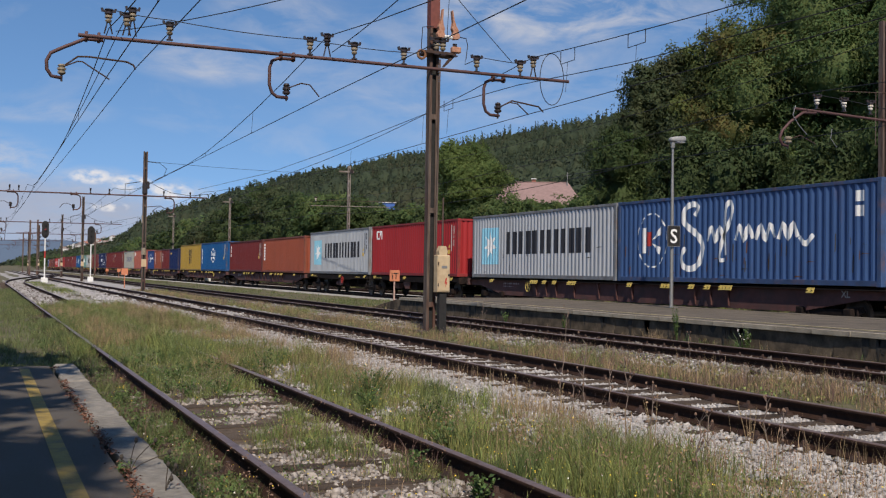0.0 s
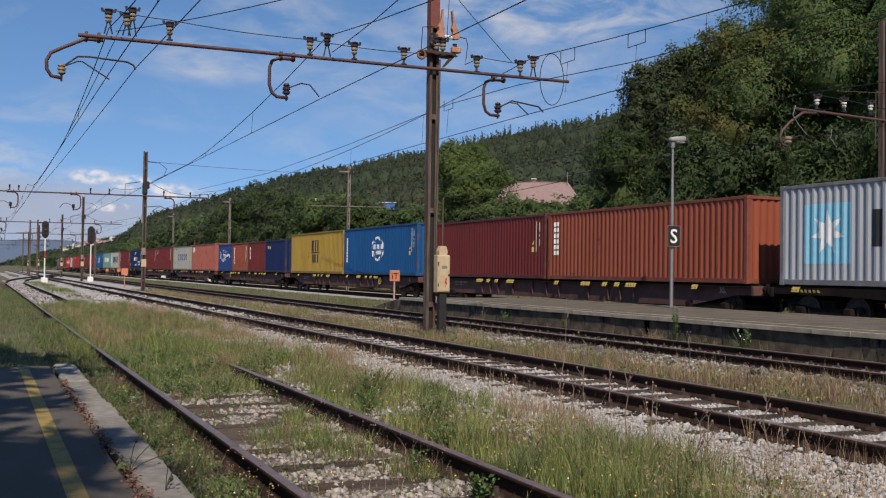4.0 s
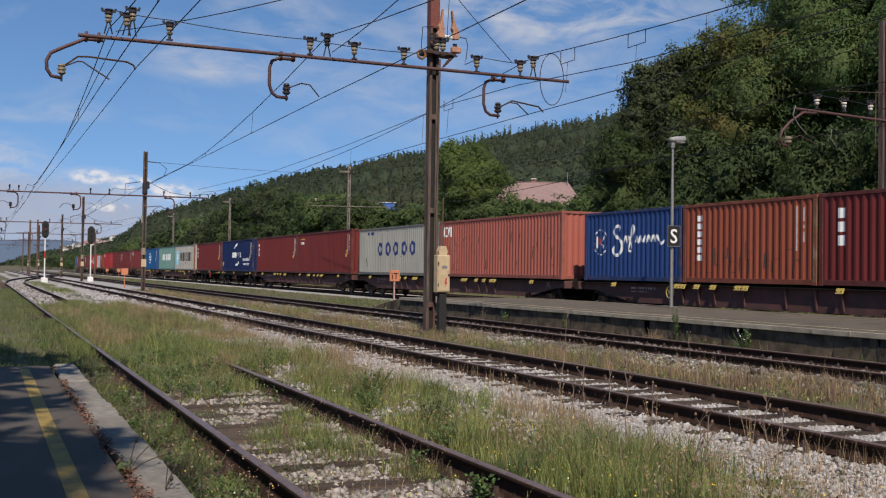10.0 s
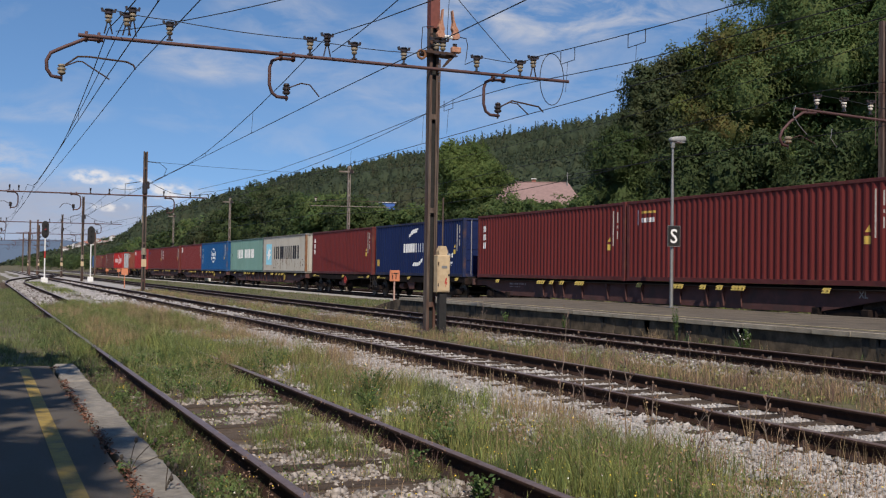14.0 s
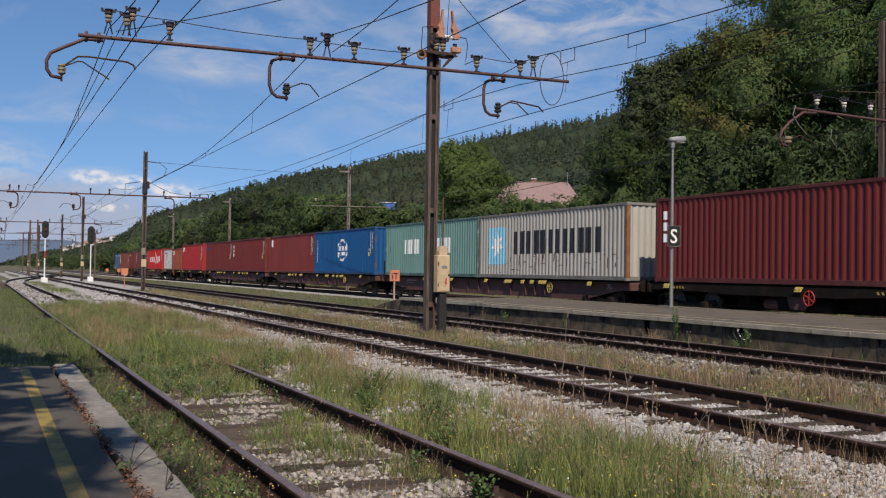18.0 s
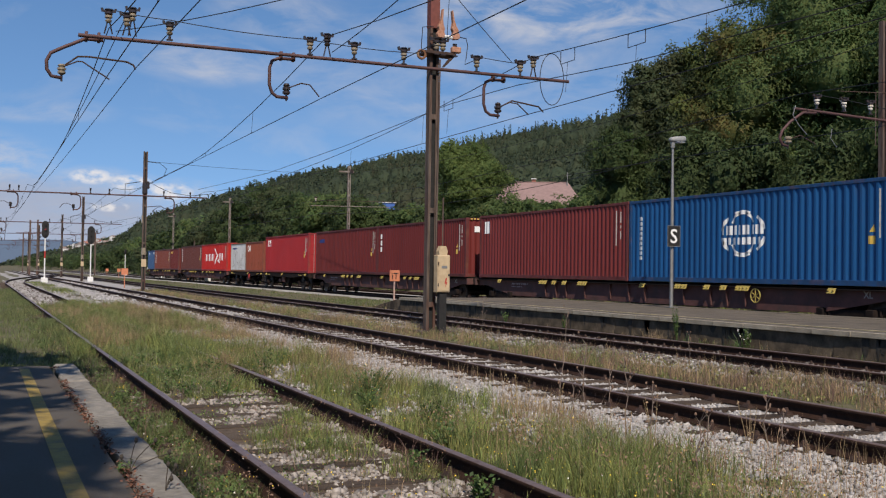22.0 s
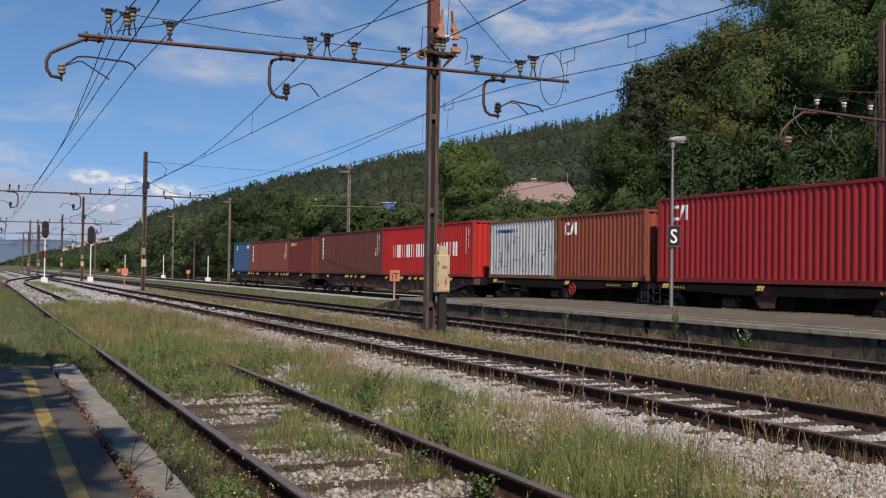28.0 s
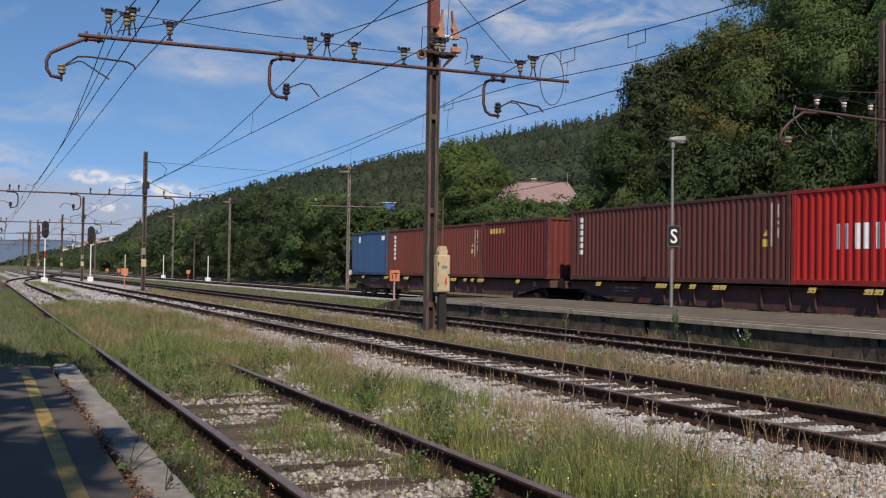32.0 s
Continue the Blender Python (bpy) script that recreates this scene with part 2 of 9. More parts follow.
M_WEED = mat("weed_leaf", (0.085, 0.13, 0.035), (0.055, 0.095, 0.025), 2, 0.6, bump=0, island=0.55, hue=0.02, trans=0.3)
M_FLOWER = mat("yellow_petal", (0.75, 0.55, 0.05), (0.6, 0.42, 0.04), 2, 0.6, bump=0, island=0.2)
M_FLOWERW = mat("white_petal", (0.7, 0.68, 0.6), None, 2, 0.6, bump=0, island=0.2)
M_BARK = mat("grey_bark", (0.12, 0.1, 0.08), (0.06, 0.05, 0.04), 6, 0.95, bump=0.8, stretch=(1, 1, 0.3))
M_LEAF = mat("tree_leaf", (0.084, 0.118, 0.042), (0.046, 0.074, 0.028), 0.25, 0.65, bump=0.8, bscale=4.0, bdist=0.16, island=0.22, hue=0.018, trans=0.52, spec=0.15)
M_LEAFLT = mat("light_tree_leaf", (0.142, 0.2, 0.07), (0.078, 0.124, 0.047), 0.45, 0.65, bump=0.8, bscale=4.0, bdist=0.16, island=0.24, hue=0.025, stain=(0.2, 0.19, 0.07), sscale=0.4, samount=0.55, slo=0.52, trans=0.52, spec=0.15)
M_LEAFDK = mat("shady_tree_leaf", (0.092, 0.126, 0.05), (0.058, 0.086, 0.036), 0.25, 0.65, bump=0.8, bscale=4.0, bdist=0.16, island=0.22, hue=0.018, trans=0.52, spec=0.15)
M_LEAFBR = mat("browning_tree_leaf", (0.14, 0.17, 0.056), (0.09, 0.12, 0.04), 0.3, 0.65, bump=0.8, bscale=4.0, bdist=0.16, island=0.22, hue=0.02, stain=(0.3, 0.2, 0.08), sscale=0.5, samount=0.75, slo=0.5, trans=0.52, spec=0.15)
M_LEAFBL = mat("blue_green_leaf", (0.1, 0.126, 0.06), (0.058, 0.08, 0.04), 0.4, 0.65, bump=0.8, bscale=4.0, bdist=0.16, island=0.25, hue=0.02, stain=(0.15, 0.13, 0.06), sscale=0.5, samount=0.5, trans=0.52, spec=0.15)
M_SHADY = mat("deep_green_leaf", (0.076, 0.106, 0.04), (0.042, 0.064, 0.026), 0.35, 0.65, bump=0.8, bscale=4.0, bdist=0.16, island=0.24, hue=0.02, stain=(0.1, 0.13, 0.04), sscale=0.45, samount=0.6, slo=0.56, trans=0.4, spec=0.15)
M_LEAFYG = mat("yellow_green_leaf", (0.158, 0.21, 0.066), (0.1, 0.146, 0.047), 0.5, 0.65, bump=0.8, bscale=4.0, bdist=0.16, island=0.22, hue=0.018, trans=0.52, spec=0.15)
M_WOODS = mat("hill_wood_leaf", (0.068, 0.088, 0.047), (0.034, 0.051, 0.032), 0.11, 0.8, bump=0.9, bscale=1.3, bdist=0.55, island=0.14, hue=0.012, stain=(0.115, 0.086, 0.045), sscale=0.03, samount=0.65, trans=0.35, spec=0.2)
M_ROOF = mat("faded_pink_roof", (0.27, 0.178, 0.162), (0.2, 0.13, 0.118), 3, 0.9, stain=(0.17, 0.12, 0.105), sscale=0.9, samount=0.7, bump=0.5, bscale=8)
M_WALLW = mat("white_plaster", (0.6, 0.59, 0.57), (0.48, 0.47, 0.45), 2, 0.9)
M_ROOFRED = mat("red_tile_roof", (0.34, 0.13, 0.08), (0.25, 0.09, 0.06), 3, 0.9)
M_FADED = mat("faded_white_marks", (0.42, 0.4, 0.37), (0.25, 0.23, 0.21), 9, 0.7, bump=0)
M_RUSTY = mat("rust_scrape", (0.13, 0.05, 0.025), (0.07, 0.03, 0.02), 6, 0.9, bump=0.2)
M_GRIME = mat("black_grime_streak", (0.05, 0.045, 0.04), (0.03, 0.027, 0.024), 6, 0.9, bump=0)
M_LETTER = mat("white_lettering", (0.78, 0.78, 0.76), (0.66, 0.66, 0.64), 5, 0.6, bump=0)
M_YELLAB = mat("yellow_label", (0.58, 0.4, 0.08), (0.45, 0.3, 0.06), 5, 0.6, bump=0)
# distance haze over these hills is put into the base colour
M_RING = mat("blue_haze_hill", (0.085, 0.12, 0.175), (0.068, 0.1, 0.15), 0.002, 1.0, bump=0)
# ---- mesh helpers ----
def link_mesh(name, me, material, parent=None, label="", m=None):
    if material is not None and not me.materials:
        me.materials.append(material)
    ob = new(name, me)
    if parent is not None:
        ob.parent = parent
    if m is not None:
        ob.matrix_basis = m
    if label:
        ob["label"] = label
    return ob


def part(name, bm, material, parent, label="", m=None, smooth=False):
    me = bpy.data.meshes.new(name)
    bm.to_mesh(me)
    bm.free()
    if smooth:
        me.shade_smooth()
    return link_mesh(name, me, material, parent, label, m)


def empty(name, m=None):
    ob = new(name)
    ob.empty_display_size = 0.2
    if m is not None:
        ob.matrix_basis = m
    return ob


def box(bm, x0, x1, y0, y1, z0, z1, bevel=0.0):
    vs = [bm.verts.new((x, y, z)) for x in (x0, x1) for y in (y0, y1) for z in (z0, z1)]
    fs = [bm.faces.new([vs[i] for i in f]) for f in ((0, 1, 3, 2), (4, 6, 7, 5), (0, 4, 5, 1), (2, 3, 7, 6), (0, 2, 6, 4), (1, 5, 7, 3))]
    if bevel:
        es = list({e for f in fs for e in f.edges})
        bmesh.ops.bevel(bm, geom=es, offset=bevel, segments=1, affect="EDGES", profile=0.5)
    return bm


def boxm(x0, x1, y0, y1, z0, z1, bevel=0.0):
    return box(bmesh.new(), x0, x1, y0, y1, z0, z1, bevel)


def rod(bm, a, b, r0, r1=None, seg=10, cap=True):
    """A tapered rod from a to b."""
    a, b = Vector(a), Vector(b)
    r1 = r0 if r1 is None else r1
    q = (b - a).to_track_quat("Z", "Y")
    rings = []
    for c, r in ((a, r0), (b, r1)):
        rings.append([bm.verts.new(c + q @ Vector((r * math.cos(2 * math.pi * i / seg), r * math.sin(2 * math.pi * i / seg), 0))) for i in range(seg)])
    for i in range(seg):
        j = (i + 1) % seg
        bm.faces.new((rings[0][i], rings[0][j], rings[1][j], rings[1][i]))
    if cap:
        bm.faces.new(rings[0][::-1])
        bm.faces.new(rings[1])
    return bm


def pipe(bm, pts, r, seg=8):
    """A bent tube along pts."""
    pts = [Vector(p) for p in pts]
    rings, up = [], None
    for i, c in enumerate(pts):
        d = (pts[min(i + 1, len(pts) - 1)] - pts[max(i - 1, 0)]).normalized()
        if up is None:
            up = d.orthogonal().normalized()
        up = (up - d * up.dot(d)).normalized()
        sd = d.cross(up)
        rings.append([bm.verts.new(c + (up * math.cos(2 * math.pi * k / seg) + sd * math.sin(2 * math.pi * k / seg)) * r) for k in range(seg)])
    for a, b in zip(rings, rings[1:]):
        for k in range(seg):
            j = (k + 1) % seg
            bm.faces.new((a[k], a[j], b[j], b[k]))
    bm.faces.new(rings[0][::-1])
    bm.faces.new(rings[-1])
    return bm


def turned(bm, prof, seg=14, m=None):
    """A turned body about z from (radius, height) pairs."""
    m = m or Matrix.Identity(4)
    rings = [[bm.verts.new(m @ Vector((max(r, 1e-4) * math.cos(2 * math.pi * i / seg), max(r, 1e-4) * math.sin(2 * math.pi * i / seg), z))) for i in range(seg)] for r, z in prof]
    for a, b in zip(rings, rings[1:]):
        for i in range(seg):
            j = (i + 1) % seg
            bm.faces.new((a[i], a[j], b[j], b[i]))
    bm.faces.new(rings[0][::-1])
    bm.faces.new(rings[-1])
    return bm


def prism(bm, poly, axis, a, b):
    """A polygon in the plane across the axis, drawn out from a to b."""
    def put(u, v, w):
        return {"x": (w, u, v), "y": (u, w, v), "z": (u, v, w)}[axis]
    lo = [bm.verts.new(put(u, v, a)) for u, v in poly]
    hi = [bm.verts.new(put(u, v, b)) for u, v in poly]
    n = len(poly)
    fs = [bm.faces.new((lo[i], lo[(i + 1) % n], hi[(i + 1) % n], hi[i])) for i in range(n)]
    fs += [bm.faces.new(lo[::-1]), bm.faces.new(hi)]
    bmesh.ops.recalc_face_normals(bm, faces=fs)
    return bm


def np_mesh(name, V, F):
    """A mesh from arrays: V (n, 3) and F (m, 3 or 4)."""
    me = bpy.data.meshes.new(name)
    V, F = np.ascontiguousarray(V, np.float32), np.ascontiguousarray(F, np.int32)
    me.vertices.add(len(V))
    me.vertices.foreach_set("co", V.ravel())
    k = F.shape[1]
    me.loops.add(F.size)
    me.loops.foreach_set("vertex_index", F.ravel())
    me.polygons.add(len(F))
    me.polygons.foreach_set("loop_start", np.arange(0, F.size, k, dtype=np.int32))
    me.polygons.foreach_set("loop_total", np.full(len(F), k, np.int32))
    me.update(calc_edges=True)
    return me


def vnoise(x, y, s, seed=0):
    """Smooth value noise on arrays, 0 to 1."""
    g = np.random.RandomState(seed).rand(64, 64)
    x, y = np.asarray(x, float) / s, np.asarray(y, float) / s
    i, j = np.floor(x).astype(int), np.floor(y).astype(int)
    u, v = x - i, y - j
    u, v = u * u * (3 - 2 * u), v * v * (3 - 2 * v)
    a, b, c, d = g[i % 64, j % 64], g[(i + 1) % 64, j % 64], g[i % 64, (j + 1) % 64], g[(i + 1) % 64, (j + 1) % 64]
    return (a * (1 - u) + b * u) * (1 - v) + (c * (1 - u) + d * u) * v


def cards(P, Nrm, size, rng, aspect=1.5, jitter=0.75, tri=False):
    """Leaf sprays: a bent rhombus of two triangles at each point, turned about its normal at random."""
    n = len(P)
    d = Nrm + rng.normal(0, jitter, (n, 3))
    d /= np.linalg.norm(d, axis=1, keepdims=True) + 1e-9
    r = rng.normal(0, 1, (n, 3))
    u = np.cross(d, r)
    u /= np.linalg.norm(u, axis=1, keepdims=True) + 1e-9
    v = np.cross(d, u)
    s = (size * rng.uniform(0.6, 1.35, n))[:, None] if np.ndim(size) == 0 else (size * rng.uniform(0.6, 1.35, n))[:, None]
    a, b = P + u * s * aspect * 0.5, P - u * s * aspect * 0.5
    if tri:
        V = np.stack([a, b + v * s * 0.42, b - v * s * 0.42], 1).reshape(-1, 3)
        return V, np.arange(n)[:, None] * 3 + np.array([[0, 1, 2]])
    c, e = P + v * s * 0.5 + d * s * 0.15, P - v * s * 0.5 + d * s * 0.15
    V = np.stack([a, c, b, e], 1).reshape(-1, 3)
    k = np.arange(n)[:, None] * 4
    return V, k + np.array([[0, 1, 2, 3]])
# ---- ground ----
TRACKS = (2.705, 7.925, 13.255, 22.64)      # centre lines
GAUGE2 = 0.7535
SIDING_PITCH = 0.79
SIDING2 = 0.783                             # half gauge widened to fit the camera's view, siding and middle track


def smooth01(t):
    t = np.clip(t, 0, 1)
    return t * t * (3 - 2 * t)


def ground_z(x, y):
    x, y = np.asarray(x, float), np.asarray(y, float)
    z = -0.21 + 0.05 * (vnoise(x, y, 1.7, 3) - 0.5) + 0.03 * (vnoise(x, y, 0.5, 4) - 0.5)
    z += 0.12 * np.exp(-((x - 4.9) / 0.9) ** 2) * vnoise(x, y, 6, 5)
    z += 0.1 * smooth01((1.6 - x) / 2.5) * (y > 8)
    # the bank and the wooded hill beyond the line
    z = np.maximum(z, z * 0 - 0.25 + 1.6 * smooth01((x - 27.5) / 9))
    ridge = 1 + 0.09 * (vnoise(x, y, 120, 7) - 0.5) + 0.05 * (vnoise(x, y, 45, 8) - 0.5)
    swell = 0.80 + 0.27 * smooth01((y - 420) / 600) - 0.12 * smooth01((y - 1000) / 900) - 0.25 * smooth01((y - 2600) / 2000) + 0.075 * np.exp(-((y - 560) / 230) ** 2)
    rise = np.clip((x - 40) / 255, 0, 1)
    # the slope sinks towards the village at the valley's end
    side = x / np.maximum(y, 1.0)
    rise = rise * (1 - (0.4 - 0.3 * smooth01((y - 1300) / 500)) * smooth01((0.155 - side) / 0.05) * smooth01((y - 250) / 150))
    return z + 80 * rise ** 0.93 * ridge * swell


def build_ground():
    def axis(lo, hi, step, out_lo, out_hi, grow=1.13):
        a = list(np.arange(lo, hi + 1e-6, step))
        s, v = step, hi
        while v < out_hi:
            s *= grow
            v += s
            a.append(v)
        s, v = step, lo
        while v > out_lo:
            s *= grow
            v -= s
            a.insert(0, v)
        return np.array(a)

    xs, ys = axis(-1.5, 30, 0.4, -3500, 3500, 1.16), axis(2, 60, 0.5, -3000, 4600, 1.09)
    X, Y = np.meshgrid(xs, ys, indexing="ij")
    Z = ground_z(X, Y)
    V = np.stack([X, Y, Z], -1).reshape(-1, 3)
    n, m = len(xs), len(ys)
    i = (np.arange(n - 1)[:, None] * m + np.arange(m - 1)[None]).ravel()
    F = np.stack([i, i + m, i + m + 1, i + 1], 1)
    me = np_mesh("ground", V, F)
    me.shade_smooth()
    tagged(link_mesh("ground", me, M_SOIL), "weedy brown and green ground with patchy turf", "ground", kind="structure")


build_ground()


def bed(name, path, half, y0, y1, material, label, top=-0.155, seed=0):
    """A ballast bed with ragged shoulders."""
    ys = np.concatenate([np.arange(y0, min(70, y1), 0.35), np.arange(min(70, y1), y1, 4.0)])
    us = np.linspace(-1, 1, 15)
    U, Y = np.meshgrid(us, ys, indexing="ij")
    w = half * (np.clip((Y - y0 + 0.5) / 9, 0.12, 1) if y0 > 10 else 1.0) * (1 + 0.22 * (vnoise(U * 0 + np.sign(U) * 9, Y, 1.1, seed + 1) - 0.5) + 0.1 * (vnoise(U * 0 + np.sign(U) * 5, Y, 0.3, seed + 2) - 0.5))
    X = path(Y) + U * w
    Z = top - 0.11 * smooth01((np.abs(U) - 0.62) / 0.38) + 0.02 * (vnoise(X, Y, 0.25, seed + 3) - 0.5)
    V = np.stack([X, Y, Z], -1).reshape(-1, 3)
    n, m = len(us), len(ys)
    i = (np.arange(n - 1)[:, None] * m + np.arange(m - 1)[None]).ravel()
    me = np_mesh(name, V, np.stack([i, i + m, i + m + 1, i + 1], 1))
    me.shade_smooth()
    return tagged(link_mesh(name, me, material), label, "ballast", kind="structure")


def path_1(y):
    """The siding runs straight, then swings over to the next track."""
    y = np.asarray(y, float)
    return TRACKS[0] + 12.0 * smooth01((y - 88) / 140) ** 1.15


def straight(c):
    return lambda y: np.asarray(y, float) * 0 + c


bed("ballast_siding", path_1, 1.25, -24, 215, M_EARTHY, "thin pale gravel of the overgrown siding", -0.18, 10)
bed("ballast_main", straight(7.75), 2.15, -24, 320, M_BALLAST, "pale limestone ballast of the middle track", -0.19, 20)
bed("ballast_platform_track", straight(13.25), 1.55, -24, 320, M_BALLAST_DARK, "dark oily ballast beside the island platform", -0.16, 30)
bed("ballast_train_track", straight(22.9), 2.6, -60, 420, M_BALLAST, "pale ballast under the goods train", -0.15, 40)

bed("ballast_fan", straight(5.2), 2.6, 43, 320, M_BALLAST, "pale gravel between the siding and the middle track", -0.176, 60)
bed("ballast_far_fan", straight(10.6), 2.4, 75, 320, M_BALLAST, "pale gravel between the far tracks", -0.182, 70)

# ---- tracks ----
RAIL_PROFILE = [(-0.075, -0.172), (0.075, -0.172), (0.075, -0.16), (0.012, -0.138), (0.012, -0.052), (0.037, -0.041), (0.037, -0.006), (0.029, 0.0),
                (-0.029, 0.0), (-0.037, -0.006), (-0.037, -0.041), (-0.012, -0.052), (-0.012, -0.138), (-0.075, -0.16)]


def rail_mesh(path, off, y0, y1, step):
    ys = np.arange(y0, y1 + step, step)
    xs = path(ys) + off
    P = np.array(RAIL_PROFILE)
    n, k = len(ys), len(P)
    V = np.zeros((n, k, 3))
    V[:, :, 0] = xs[:, None] + P[None, :, 0]
    V[:, :, 1] = ys[:, None]
    V[:, :, 2] = P[None, :, 1]
    i = (np.arange(n - 1)[:, None] * k + np.arange(k)[None])
    j = (np.arange(n - 1)[:, None] * k + (np.arange(k)[None] + 1) % k)
    F = np.stack([i, j, j + k, i + k], -1)
    me = np_mesh("rail", V.reshape(-1, 3), F.reshape(-1, 4))
    me.materials.append(M_RAIL)
    me.materials.append(M_RAILTOP)
    idx = np.zeros((n - 1, k), np.int32)
    idx[:, 6:9] = 1
    me.polygons.foreach_set("material_index", idx.ravel())
    return me


def sleeper_meshes():
    out = []
    for s in range(4):
        bm = boxm(-1.28, 1.28, -0.125, 0.125, -0.32, -0.162, 0.012)
        r = random.Random(s)
        for v in bm.verts:
            v.co += Vector((r.uniform(-0.03, 0.03), r.uniform(-0.012, 0.012), r.uniform(-0.008, 0.008)))
        me = bpy.data.meshes.new("sleeper")
        bm.to_mesh(me)
        bm.free()
        me.materials.append(M_SLEEPER)
        out.append(me)
    return out


SLEEPERS = sleeper_meshes()


def chair_mesh():
    """A ribbed base plate with the clip and bolt that hold the rail foot."""
    bm = bmesh.new()
    box(bm, -0.17, 0.17, -0.075, 0.075, -0.142, -0.13)
    for sx in (-1, 1):
        prism(bm, [(sx * 0.055, -0.13), (sx * 0.15, -0.13), (sx * 0.13, -0.095), (sx * 0.07, -0.112)], "y", -0.05, 0.05)
        rod(bm, (sx * 0.105, 0, -0.12), (sx * 0.105, 0, -0.06), 0.03, 0.02, 6)
    me = bpy.data.meshes.new("rail_chair")
    bm.to_mesh(me)
    bm.free()
    me.materials.append(M_IRON)
    return me


CHAIR = chair_mesh()


def track(name, label, path, y0, y1, near, chairs=0.0, step=2.0, pitch=0.64, half=GAUGE2, first=0.3):
    t = tagged(empty(name), label, "track", kind="structure")
    for off in (-half, half):
        link_mesh("rail", rail_mesh(path, off, y0, y1, step), None, t)
    rest = []
    r = random.Random(len(name))
    y, i = y0 + first, 0
    while y < min(y1, 150):
        x = float(path(y))
        turn = r.uniform(-1.0, 1.0)
        if y < near:
            s = link_mesh("sleeper", SLEEPERS[r.randrange(4)], None, t, m=pose(x + r.uniform(-0.03, 0.03), y, r.uniform(-0.012, 0.006), 0, 0, turn))
            if 2 < y < chairs:
                for sx in (-half, half):
                    link_mesh("rail_chair", CHAIR, None, s, m=pose(sx, 0, -0.018))
        else:
            rest.append((x, y))
        y += pitch
        i += 1
    if rest:
        bm = bmesh.new()
        for x, yy in rest:
            box(bm, x - 1.28, x + 1.28, yy - 0.09, yy + 0.09, -0.3, -0.178)
        ob = part("sleepers", bm, M_SLEEPER, t)
        ob["kind"] = "stuff"
    return t


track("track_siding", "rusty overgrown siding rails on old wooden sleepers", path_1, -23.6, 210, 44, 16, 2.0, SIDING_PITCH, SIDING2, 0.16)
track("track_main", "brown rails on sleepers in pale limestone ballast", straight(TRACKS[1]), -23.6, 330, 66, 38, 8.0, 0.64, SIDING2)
track("track_platform", "dark rails along the island platform", straight(TRACKS[2]), -23.6, 330, 75, 30, 8.0)
track("track_train", "worn rails under the passing goods train", straight(TRACKS[3]), -60.0, 420, 10, 0, 10.0)
track("track_back", "far rails behind the goods train", straight(27.4), -40.0, 420, 0, 0, 10.0)
bed("ballast_back", straight(27.4), 1.6, -40, 420, M_BALLAST, "pale ballast of the rearmost track", -0.15, 50)

